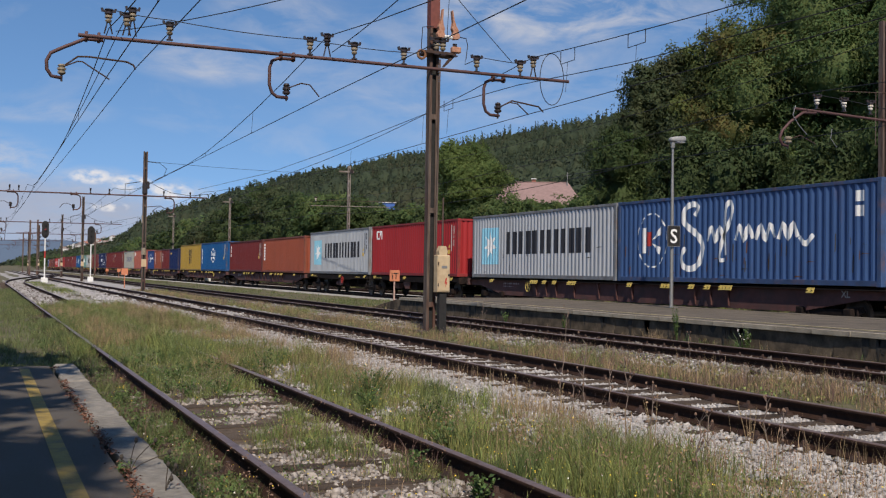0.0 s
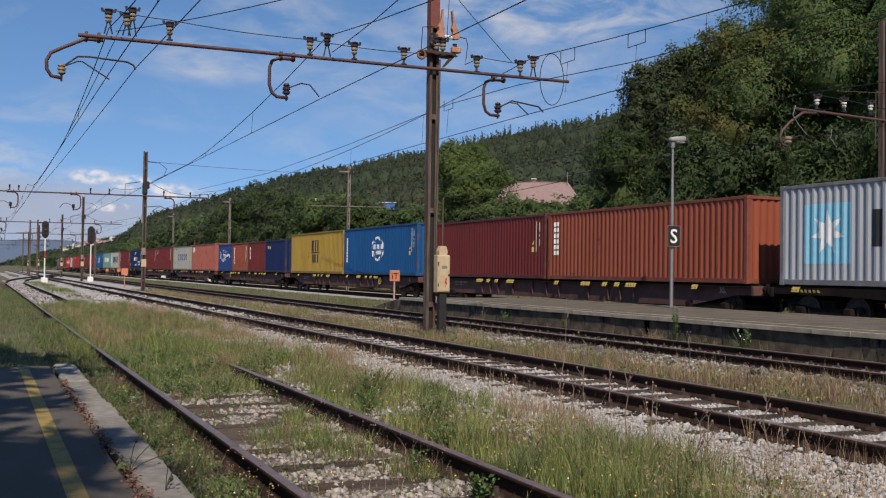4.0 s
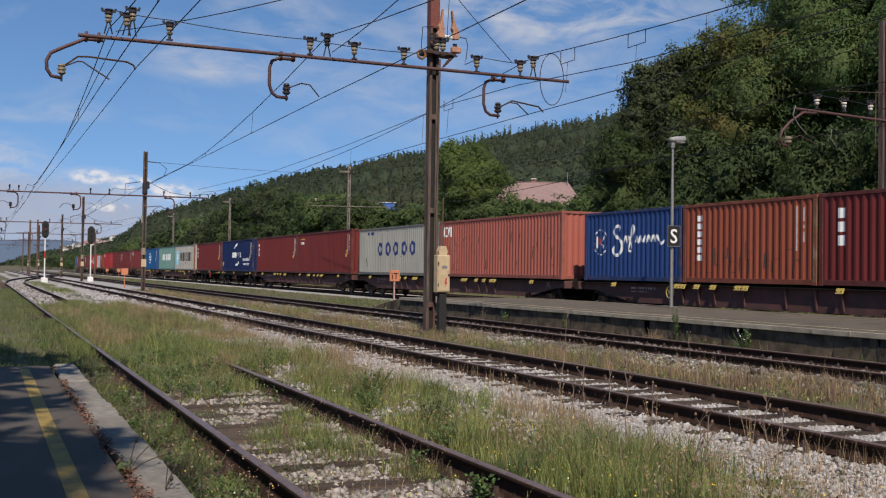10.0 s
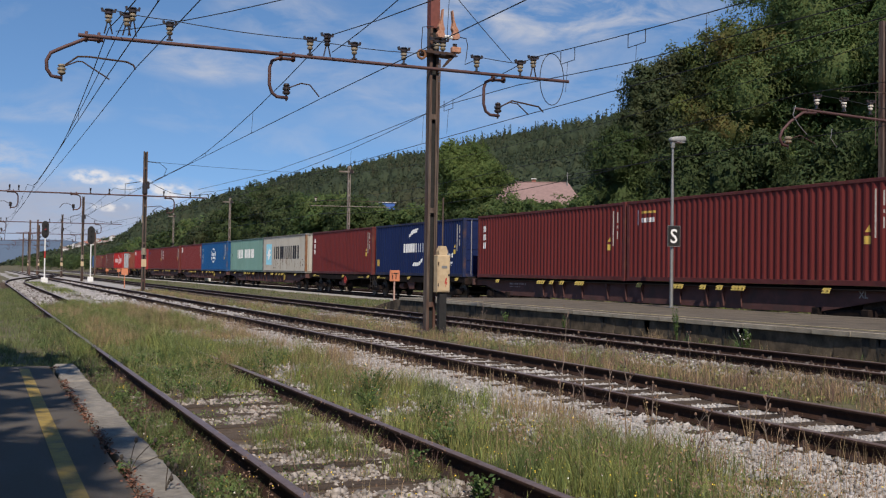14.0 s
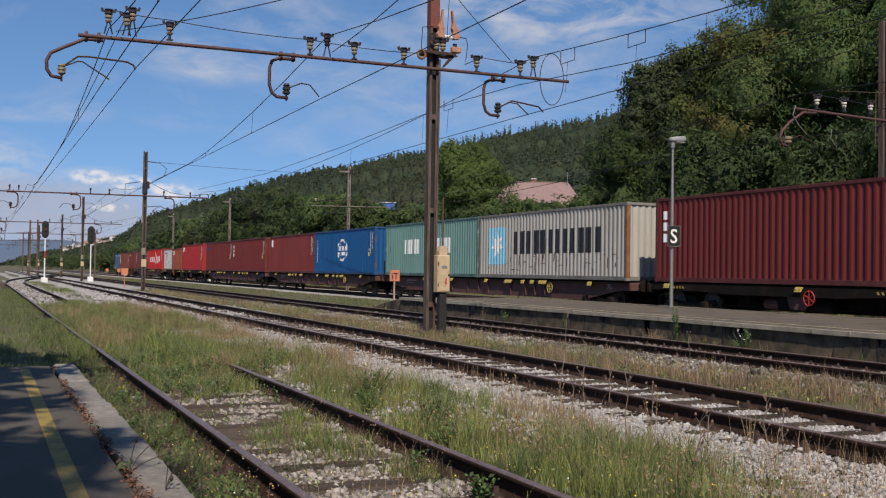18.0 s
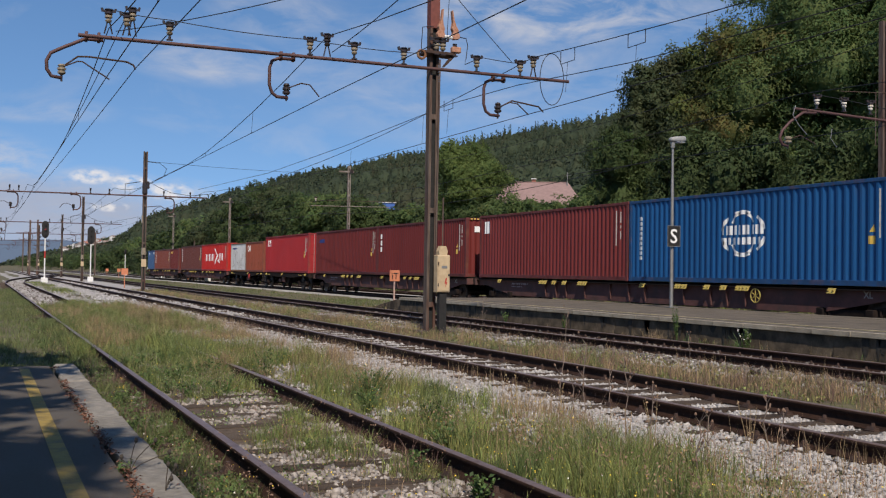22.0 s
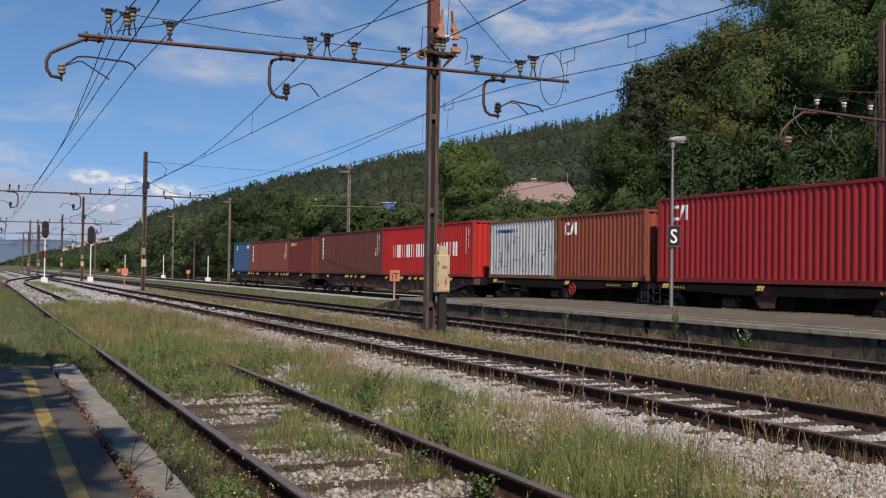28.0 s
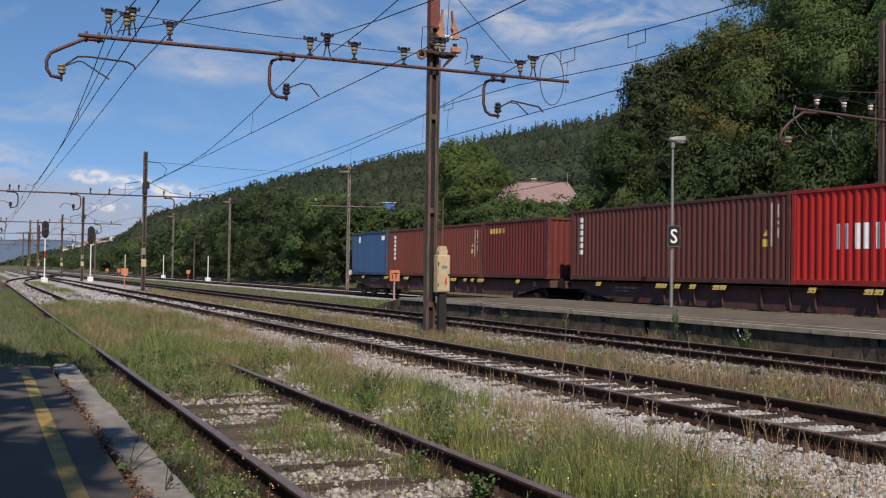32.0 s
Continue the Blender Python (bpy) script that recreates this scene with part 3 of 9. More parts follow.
# ---- platforms ----
def build_platforms():
    # island platform between the platform track and the goods track
    p = tagged(empty("island_platform"), "low stained concrete island platform with a pale edge", "platform", kind="structure")
    y1, ya, x0, x1, top = 37.6, 41.8, 15.1, 20.95, 0.42
    part("core", boxm(x0 + 0.02, x1 - 0.02, -60, y1, -0.4, top - 0.06), M_CONC, p)
    bm = bmesh.new()
    prism(bm, [(y1, -0.4), (y1, top - 0.012), (ya, -0.2), (ya, -0.4)], "x", x0 + 0.05, x1 - 0.05)
    part("ramp", bm, M_CONC, p)
    part("paving", boxm(x0 + 0.62, x1 - 0.62, -60, y1, top - 0.06, top - 0.006), M_PLATFORM, p)
    r = random.Random(4)
    me = bpy.data.meshes.new("edge_slab")
    bm = boxm(0, 0.6, 0.006, 0.994, -0.07, 0, 0.008)
    bm.to_mesh(me)
    bm.free()
    me.materials.append(M_PLATEDGE)
    for k in range(57):
        y = -19.4 + k
        link_mesh("edge_slab", me, None, p, m=pose(x0 - 0.05 + r.uniform(-0.008, 0.008), y, top + r.uniform(-0.004, 0.006)))
        link_mesh("edge_slab", me, None, p, m=pose(x1 - 0.55, y, top + r.uniform(-0.004, 0.006)))
    part("yellow_line", boxm(x0 + 0.6, x0 + 0.75, -19, y1, top - 0.006, top + 0.008), M_TANLINE, p, "worn yellow safety line")
    nose = bpy.data.meshes.new("nosing")
    bm = boxm(-0.09, -0.052, 0.004, 0.996, -0.1, 0.006, 0.008)
    bm.to_mesh(nose)
    bm.free()
    nose.materials.append(M_NOSING)
    for k in range(57):
        link_mesh("nosing", nose, None, p, m=pose(x0 + r.uniform(-0.006, 0.006), -19.4 + k, top + r.uniform(-0.003, 0.006)))
    me = bpy.data.meshes.new("wall_block")
    bm = boxm(-0.03, 0.03, 0.004, 2.496, -0.25, 0.33, 0.004)
    bm.to_mesh(me)
    bm.free()
    me.materials.append(M_CONC)
    for k in range(23):
        link_mesh("wall_block", me, None, p, m=pose(x0 + r.uniform(0, 0.02), -19.9 + 2.5 * k, r.uniform(-0.006, 0.006)))
    # the platform on which the camera stands
    q = tagged(empty("near_platform"), "worn asphalt platform with cracked concrete kerbs", "platform", kind="structure")
    part("asphalt", boxm(-9, 0.80, -25, 13.75, -0.5, 0.195), M_ASPHALT, q)
    part("yellow_line", boxm(0.45, 0.56, -25, 13.4, 0.195, 0.199), M_YELLOW, q, "worn yellow safety line")
    for k in range(36):
        L = 0.98
        bm = boxm(0, 0.265, 0, L - 0.012, -0.42, 0.0, 0.02)
        bmesh.ops.subdivide_edges(bm, edges=[e for e in bm.edges if abs((e.verts[0].co - e.verts[1].co).y) > 0.5], cuts=5)
        for v in bm.verts:
            v.co += Vector((r.uniform(-0.014, 0.014), 0, r.uniform(-0.012, 0.006)))
        part("kerb_stone", bm, M_KERB, q, m=pose(0.84 + r.uniform(-0.012, 0.012), 12.85 - k * L, 0.2 + r.uniform(-0.012, 0.008), r.uniform(-0.5, 0.5), 0, r.uniform(-0.5, 0.5)))


build_platforms()


def wall_stains():
    """Black runs of soot and water down the platform wall, ragged at the foot."""
    r = random.Random(31)
    o = tagged(empty("wall_stain"), "black soot runs on the platform wall", "stain", kind="stuff")
    bm = bmesh.new()
    for k in range(46):
        y, w, h = r.uniform(8, 37), r.uniform(0.06, 0.3), r.uniform(0.15, 0.52)
        top = 0.32
        pts = [(y - w / 2, top), (y - w * 0.3, top - h * r.uniform(0.5, 0.9)), (y - w * 0.05, top - h), (y + w * 0.2, top - h * r.uniform(0.6, 1.0)), (y + w / 2, top - h * 0.2), (y + w * 0.45, top)]
        bm.faces.new([bm.verts.new((15.066, a, b)) for a, b in pts])
    bmesh.ops.recalc_face_normals(bm, faces=bm.faces)
    part("soot_run", bm, M_SOOT, o)


M_SOOT = mat("soot_run", (0.028, 0.024, 0.02), (0.05, 0.043, 0.035), 9, 0.95, bump=0.3)
wall_stains()
# ---- goods train ----
TRAIN_X, DECK = TRACKS[3], 1.2
HALF_W = 1.219
# the train's shift along the line, metres, second by second pairs
def train_shift(t):
    q = t / 32 - 0.5
    return -(325.386 * q - 65.946 * q * q - 4.270 * q ** 3 + 5.270 * q ** 4)


C_PITCH, C_DEPTH = 0.278, 0.036


def wave(u):
    """How far the corrugated wall lies behind its outer face, at u metres along it."""
    f = (u / C_PITCH) % 1.0
    if f < 0.26:
        return 0.0
    if f < 0.5:
        return C_DEPTH * (f - 0.26) / 0.24
    if f < 0.76:
        return C_DEPTH
    return C_DEPTH * (1.0 - (f - 0.76) / 0.24)


def breaks(u0, u1):
    out = [u0]
    k = math.floor(u0 / C_PITCH) - 1
    while k * C_PITCH < u1:
        for f in (0.0, 0.26, 0.5, 0.76):
            v = (k + f) * C_PITCH
            if u0 + 1e-5 < v < u1 - 1e-5:
                out.append(v)
        k += 1
    return out + [u1]


def wall(L, z0, z1, face):
    """A corrugated wall along u, set back from the frame; face(u, depth, z) places it."""
    bm = bmesh.new()
    us = breaks(0.0, L)
    lo = [bm.verts.new(face(u, wave(u), z0)) for u in us]
    hi = [bm.verts.new(face(u, wave(u), z1)) for u in us]
    for i in range(len(us) - 1):
        bm.faces.new((lo[i], lo[i + 1], hi[i + 1], hi[i]))
    return bm


_container_cache = {}


FRAME_OF = {}


def paint(name, c, dirt=0.35, rust=(0.16, 0.07, 0.035)):
    c = tuple(max(0.004, (v - 0.12 * min(c)) * 0.92) for v in c)
    # frame colour is darkened for dirt and for shade on the rails
    f = tuple(v * (0.5 if min(c) > 0.1 else 0.8) + 0.006 for v in c)
    FRAME_OF[name] = mat(name + "_frame", f, tuple(v * 0.6 for v in f), 3, 0.65, bump=0.1, stain=rust, sscale=2.5, samount=0.5, slo=0.5)
    return mat(name, c, tuple(v * 0.82 for v in c), 1.1, 0.58, bump=0.06, bscale=9, stain=rust, sscale=2.3, samount=dirt, slo=0.6, stretch=(1.0, 1.0, 0.22), spec=0.22)


def container(label, L, H, m_side, m_frame=None, doors=False, m_end=None, m_post=None, striped=False):
    """A shipping container; its foot is at the origin, y along its length, the camera on its -x side."""
    c = tagged(empty("shipping_container"), label, "container", "containers on the train")
    m_frame, m_end = m_frame or FRAME_OF.get(m_side.name, m_side), m_end or m_side
    W, l2 = HALF_W, L / 2
    post, zlo, zhi = 0.16, 0.17, H - 0.11

    def cached(key, make):
        k = (key, L, H)
        if k not in _container_cache:
            bm = make()
            me = bpy.data.meshes.new(key)
            bm.to_mesh(me)
            bm.free()
            _container_cache[k] = me
        return _container_cache[k].copy()

    inner = L - 2 * post
    for sx, rot in ((-1, 1), (1, -1)):
        link_mesh("side_wall", cached("side_wall%d" % sx, lambda: wall(inner, zlo, zhi, lambda u, d, z: (sx * (W - 0.012 - d), rot * (-u + inner / 2), z))), m_side, c)
        link_mesh("top_rail", cached("top_rail%d" % sx, lambda: boxm(sx * W - 0.03 - sx * 0.03, sx * W + 0.03 - sx * 0.03, -l2 + post, l2 - post, zhi - 0.002, H - 0.012, 0.008)), m_frame, c)
        link_mesh("bottom_rail", cached("bottom_rail%d" % sx, lambda: boxm(sx * W - 0.025 - sx * 0.03, sx * W + 0.025 - sx * 0.03, -l2 + post, l2 - post, 0.02, zlo + 0.002, 0.006)), m_frame, c)
        for sy in (-1, 1):
            link_mesh("corner_post", cached("corner_post%d%d" % (sx, sy), lambda: boxm(min(sx * W, sx * (W - post)), max(sx * W, sx * (W - post)), min(sy * l2, sy * (l2 - post)) + 0.003, max(sy * l2, sy * (l2 - post)) - 0.003, 0.1, H - 0.1, 0.012)), m_post if m_post and sy < 0 else m_frame, c)

            for k, z in enumerate((0.0, H - 0.118)):
                link_mesh("corner_casting", cached("corner_casting%d%d%d" % (sx, sy, k), lambda: boxm(min(sx * (W + 0.004), sx * (W - 0.16)), max(sx * (W + 0.004), sx * (W - 0.16)), min(sy * (l2 + 0.003), sy * (l2 - 0.178)), max(sy * (l2 + 0.003), sy * (l2 - 0.178)), z, z + 0.118, 0.01)), m_frame, c)
    we = 2 * (W - post)
    for sy in (-1, 1):
        if doors and sy == -1:
            for sx in (-1, 1):
                d = link_mesh("door", cached("door%d" % sx, lambda: boxm(min(0.01 * sx, sx * (W - post)), max(0.01 * sx, sx * (W - post)), -l2 + 0.05, -l2 + 0.1, zlo, zhi, 0.012)), m_end, c)

                def ribs():
                    bm = bmesh.new()
                    for k in range(5):
                        z = zlo + 0.25 + k * (zhi - zlo - 0.5) / 4
                        box(bm, min(0.06 * sx, sx * (W - post - 0.06)), max(0.06 * sx, sx * (W - post - 0.06)), -l2 + 0.032, -l2 + 0.052, z - 0.13, z + 0.13, 0.012)
                    return bm
                link_mesh("door_ribs", cached("door_ribs%d" % sx, ribs), m_end, d)
                for bx in (0.28, 0.78):
                    link_mesh("locking_bar", cached("locking_bar%d%d" % (sx, bx * 100), lambda: rod(bmesh.new(), (sx * bx, -l2 + 0.015, 0.08), (sx * bx, -l2 + 0.015, H - 0.08), 0.02, seg=6)), M_GALV, d, "galvanised locking bar")
        else:
            link_mesh("end_wall", cached("end_wall%d" % sy, lambda: wall(we, zlo, zhi, lambda u, d, z: (-sy * (u - we / 2), sy * (l2 - 0.035 - d), z))), m_end, c)
        link_mesh("end_header", cached("end_header%d" % sy, lambda: boxm(-W + post, W - post, min(sy * (l2 - 0.005), sy * (l2 - 0.09)), max(sy * (l2 - 0.005), sy * (l2 - 0.09)), zhi - 0.002, H - 0.008, 0.006)), m_frame, c)
        link_mesh("end_sill", cached("end_sill%d" % sy, lambda: boxm(-W + post, W - post, min(sy * (l2 - 0.005), sy * (l2 - 0.09)), max(sy * (l2 - 0.005), sy * (l2 - 0.09)), 0.02, zlo + 0.002, 0.006)), m_frame, c)
    if striped:
        for sx in (-1, 1):
            for k in range(3):
                x0 = sx * (W - 0.3 - 0.17 * k)
                link_mesh("hazard_mark", cached("hazard_mark%d%d" % (sx, k), lambda: boxm(x0 - 0.05, x0 + 0.05, -l2 - 0.001, -l2 + 0.004, zhi + 0.02, H - 0.03)), M_YELLAB, c)
    link_mesh("roof", cached("roof", lambda: boxm(-W + 0.06, W - 0.06, -l2 + 0.1, l2 - 0.1, H - 0.05, H - 0.025)), m_side, c)
    link_mesh("floor", cached("floor", lambda: boxm(-W + 0.06, W - 0.06, -l2 + 0.1, l2 - 0.1, 0.06, 0.16)), M_BLACK, c)
    return c


def side_shape(c, L, polys, material, name="marking", label="", lift=0.004):
    """Paint on the camera's side: polygons in (u, z), u from the end that shows first on the far side, laid over the corrugation."""
    post, inner = 0.16, L - 0.32
    bm = bmesh.new()
    for poly in polys:
        vs = [bm.verts.new((u, 0, z)) for u, z in poly]
        bm.faces.new(vs)
    u0, u1 = min(v.co.x for v in bm.verts), max(v.co.x for v in bm.verts)
    for b in breaks(u0 - post, u1 - post)[1:-1]:
        bmesh.ops.bisect_plane(bm, geom=bm.verts[:] + bm.edges[:] + bm.faces[:], plane_co=(b + post, 0, 0), plane_no=(1, 0, 0))
    for v in bm.verts:
        u, z = v.co.x, v.co.z
        v.co = Vector((-(HALF_W - 0.012 - wave(u - post)) - lift, L / 2 - u, z))
    bmesh.ops.recalc_face_normals(bm, faces=bm.faces)
    return part(name, bm, material, c, label)


def text_polys(txt, size, u, z, slant=0.0, bold=0.0):
    """Outline faces of a line of writing, as polygons in (u, z)."""
    cu = bpy.data.curves.new("writing", "FONT")
    cu.body, cu.size, cu.shear, cu.offset, cu.resolution_u = txt, size, slant, bold, 3
    ob = bpy.data.objects.new("writing", cu)
    scene.collection.objects.link(ob)
    me = ob.to_mesh()
    polys = [[(u + me.vertices[i].co.x, z + me.vertices[i].co.y) for i in p.vertices] for p in me.polygons]
    ob.to_mesh_clear()
    bpy.data.objects.remove(ob)
    bpy.data.curves.remove(cu)
    return polys


def rect(u0, u1, z0, z1):
    return [(u0, z0), (u1, z0), (u1, z1), (u0, z1)]


def blocks(u0, u1, z0, z1, n, fill=0.82):
    """A row of plain letter-sized blocks."""
    w = (u1 - u0) / n
    return [rect(u0 + i * w, u0 + (i + fill) * w, z0, z1) for i in range(n)]


def ring(u, z, r0, r1, a0=0.0, a1=360.0, seg=28):
    out = []
    for i in range(seg):
        a, b = radians(a0 + (a1 - a0) * i / seg), radians(a0 + (a1 - a0) * (i + 1) / seg)
        out.append([(u + r0 * math.cos(a), z + r0 * math.sin(a)), (u + r1 * math.cos(a), z + r1 * math.sin(a)), (u + r1 * math.cos(b), z + r1 * math.sin(b)), (u + r0 * math.cos(b), z + r0 * math.sin(b))])
    return out


def stroke(pts, w):
    """A smooth brush stroke along pts, one joined ribbon that thins towards its ends."""
    q = [pts[0]] + list(pts) + [pts[-1]]
    line = []
    for i in range(1, len(q) - 2):
        a, b, c, d = q[i - 1], q[i], q[i + 1], q[i + 2]
        for k in range(4):
            t = k / 4
            line.append(tuple(0.5 * (2 * b[n] + (c[n] - a[n]) * t + (2 * a[n] - 5 * b[n] + 4 * c[n] - d[n]) * t * t + (3 * b[n] - a[n] - 3 * c[n] + d[n]) * t ** 3) for n in (0, 1)))
    line.append(tuple(pts[-1]))
    lo, hi = [], []
    for i, (u, z) in enumerate(line):
        (a, b), (c, d) = line[max(i - 1, 0)], line[min(i + 1, len(line) - 1)]
        n = math.hypot(c - a, d - b) or 1
        h = w / 2 * (0.55 + 0.45 * math.sin(math.pi * (0.12 + 0.76 * i / (len(line) - 1))))
        lo.append((u - (d - b) / n * h, z + (c - a) / n * h))
        hi.append((u + (d - b) / n * h, z - (c - a) / n * h))
    return [[lo[i], hi[i], hi[i + 1], lo[i + 1]] for i in range(len(line) - 1)]


M_GALV = mat("galvanised_bar", (0.5, 0.48, 0.45), (0.38, 0.36, 0.34), 12, 0.45, 0.5, bump=0.05)
M_WAGON = mat("maroon_wagon_paint", (0.118, 0.048, 0.041), (0.068, 0.031, 0.027), 2.2, 0.82, stain=(0.06, 0.04, 0.034), sscale=1.1, samount=0.7, bump=0.15)
M_WAGONDK = mat("grimy_black_underframe", (0.017, 0.012, 0.0105), (0.009, 0.007, 0.0065), 4, 0.95, stain=(0.045, 0.028, 0.022), sscale=1.5, samount=0.6, spec=0.12)
M_FLAP = mat("yellow_spigot_paint", (0.47, 0.36, 0.085), (0.3, 0.22, 0.06), 12, 0.7, stain=(0.15, 0.1, 0.05), sscale=5, samount=0.5)
M_WHEEL = mat("wheel_steel", (0.09, 0.075, 0.065), (0.05, 0.04, 0.036), 8, 0.6, 0.6)
def wheelset(parent, y):
    w = empty("wheelset", pose(0, y, 0.46))
    w.parent = parent
    bm = bmesh.new()
    rod(bm, (-1.1, 0, 0), (1.1, 0, 0), 0.08, seg=8)
    for sx in (-1, 1):
        turned(bm, [(0.2, -0.05), (0.36, -0.03), (0.46, -0.06), (0.46, 0.06), (0.36, 0.03), (0.2, 0.05)], 20, Matrix.Translation((sx * 0.755, 0, 0)) @ Matrix.Rotation(math.pi / 2, 4, "Y"))
    me = _container_cache.get("wheelset")
    if me is None:
        me = bpy.data.meshes.new("wheelset")
        bm.to_mesh(me)
        me.materials.append(M_WHEEL)
        _container_cache["wheelset"] = me
    bm.free()
    bpy.data.objects.remove(w)
    ob = link_mesh("wheelset", me, None, parent, m=pose(0, y, 0.46))
    return ob


WHEELSETS = {0.9: [], -0.9: []}


def bogie(parent, y):
    b = _container_cache.get("bogie")
    if b is None:
        bm = bmesh.new()
        for sx in (-1, 1):
            prism(bm, [(-1.35, 0.5), (-1.25, 0.66), (-0.4, 0.56), (0.4, 0.56), (1.25, 0.66), (1.35, 0.5), (1.15, 0.42), (0.5, 0.3), (-0.5, 0.3), (-1.15, 0.42)], "x", sx * 1.0 - 0.05, sx * 1.0 + 0.05)
            for yy in (-0.9, 0.9):
                box(bm, sx * 1.09 - 0.11, sx * 1.09 + 0.11, yy - 0.14, yy + 0.14, 0.34, 0.6, 0.03)
                for ys in (-0.24, 0.24):
                    rod(bm, (sx * 1.02, yy + ys, 0.36), (sx * 1.02, yy + ys, 0.58), 0.06, seg=8)
        box(bm, -0.95, 0.95, -0.22, 0.22, 0.42, 0.72, 0.02)
        for yy in (-0.42, 0.42):
            box(bm, -0.9, 0.9, yy - 0.04, yy + 0.04, 0.3, 0.5)
        b = bpy.data.meshes.new("bogie")
        bm.to_mesh(b)
        bm.free()
        b.materials.append(M_WAGONDK)
        _container_cache["bogie"] = b
    ob = link_mesh("bogie", b, None, parent, m=pose(0, y, 0))
    for off in (0.9, -0.9):
        WHEELSETS[off].append(wheelset(ob, off))
    return ob


def flap_mesh():
    bm = boxm(-0.085, 0.085, -0.14, 0.14, -0.012, 0.012, 0.004)
    for yy in (-0.09, 0.09):
        rod(bm, (0.0, yy, 0.01), (0.0, yy, 0.06), 0.03, 0.02, 6)
    me = bpy.data.meshes.new("spigot_flap")
    bm.to_mesh(me)
    bm.free()
    me.materials.append(M_FLAP)
    return me


def gusset_mesh():
    bm = prism(bmesh.new(), [(-1.19, 1.1), (-1.085, 1.1), (-1.085, 0.5), (-1.125, 0.5)], "y", -0.025, 0.025)
    box(bm, -1.22, -1.09, -0.05, 0.05, 1.06, 1.1)
    me = bpy.data.meshes.new("gusset")
    bm.to_mesh(me)
    bm.free()
    me.materials.append(M_WAGON)
    return me


def underframe(w, l2, spans):
    """The centre sill, cross-bearers, air tank and brake rods between the bogies."""
    part("centre_sill", boxm(-0.3, 0.3, -l2 + 0.1, l2 - 0.1, 0.76, 0.98), M_WAGONDK, w)
    for a, b in spans:
        part("belly_sill", boxm(-0.26, 0.26, a, b, 0.4, 0.76), M_WAGONDK, w)
        n = int((b - a) / 2.2)
        for i in range(n):
            y = a + (i + 0.5) * (b - a) / n
            part("cross_bearer", boxm(-1.0, 1.0, y - 0.06, y + 0.06, 0.62, 0.97), M_WAGONDK, w)
        m = (a + b) / 2
        part("air_tank", rod(bmesh.new(), (-0.7, m - 0.7, 0.6), (-0.7, m + 0.5, 0.6), 0.2, seg=12), M_WAGONDK, w)
        part("brake_rod", rod(bmesh.new(), (-0.5, a, 0.5), (-0.5, b, 0.5), 0.025, seg=6), M_WAGONDK, w)
        part("brake_cylinder", rod(bmesh.new(), (-0.75, m + 1.4, 0.62), (-0.75, m + 2.0, 0.62), 0.16, seg=12), M_WAGON, w)


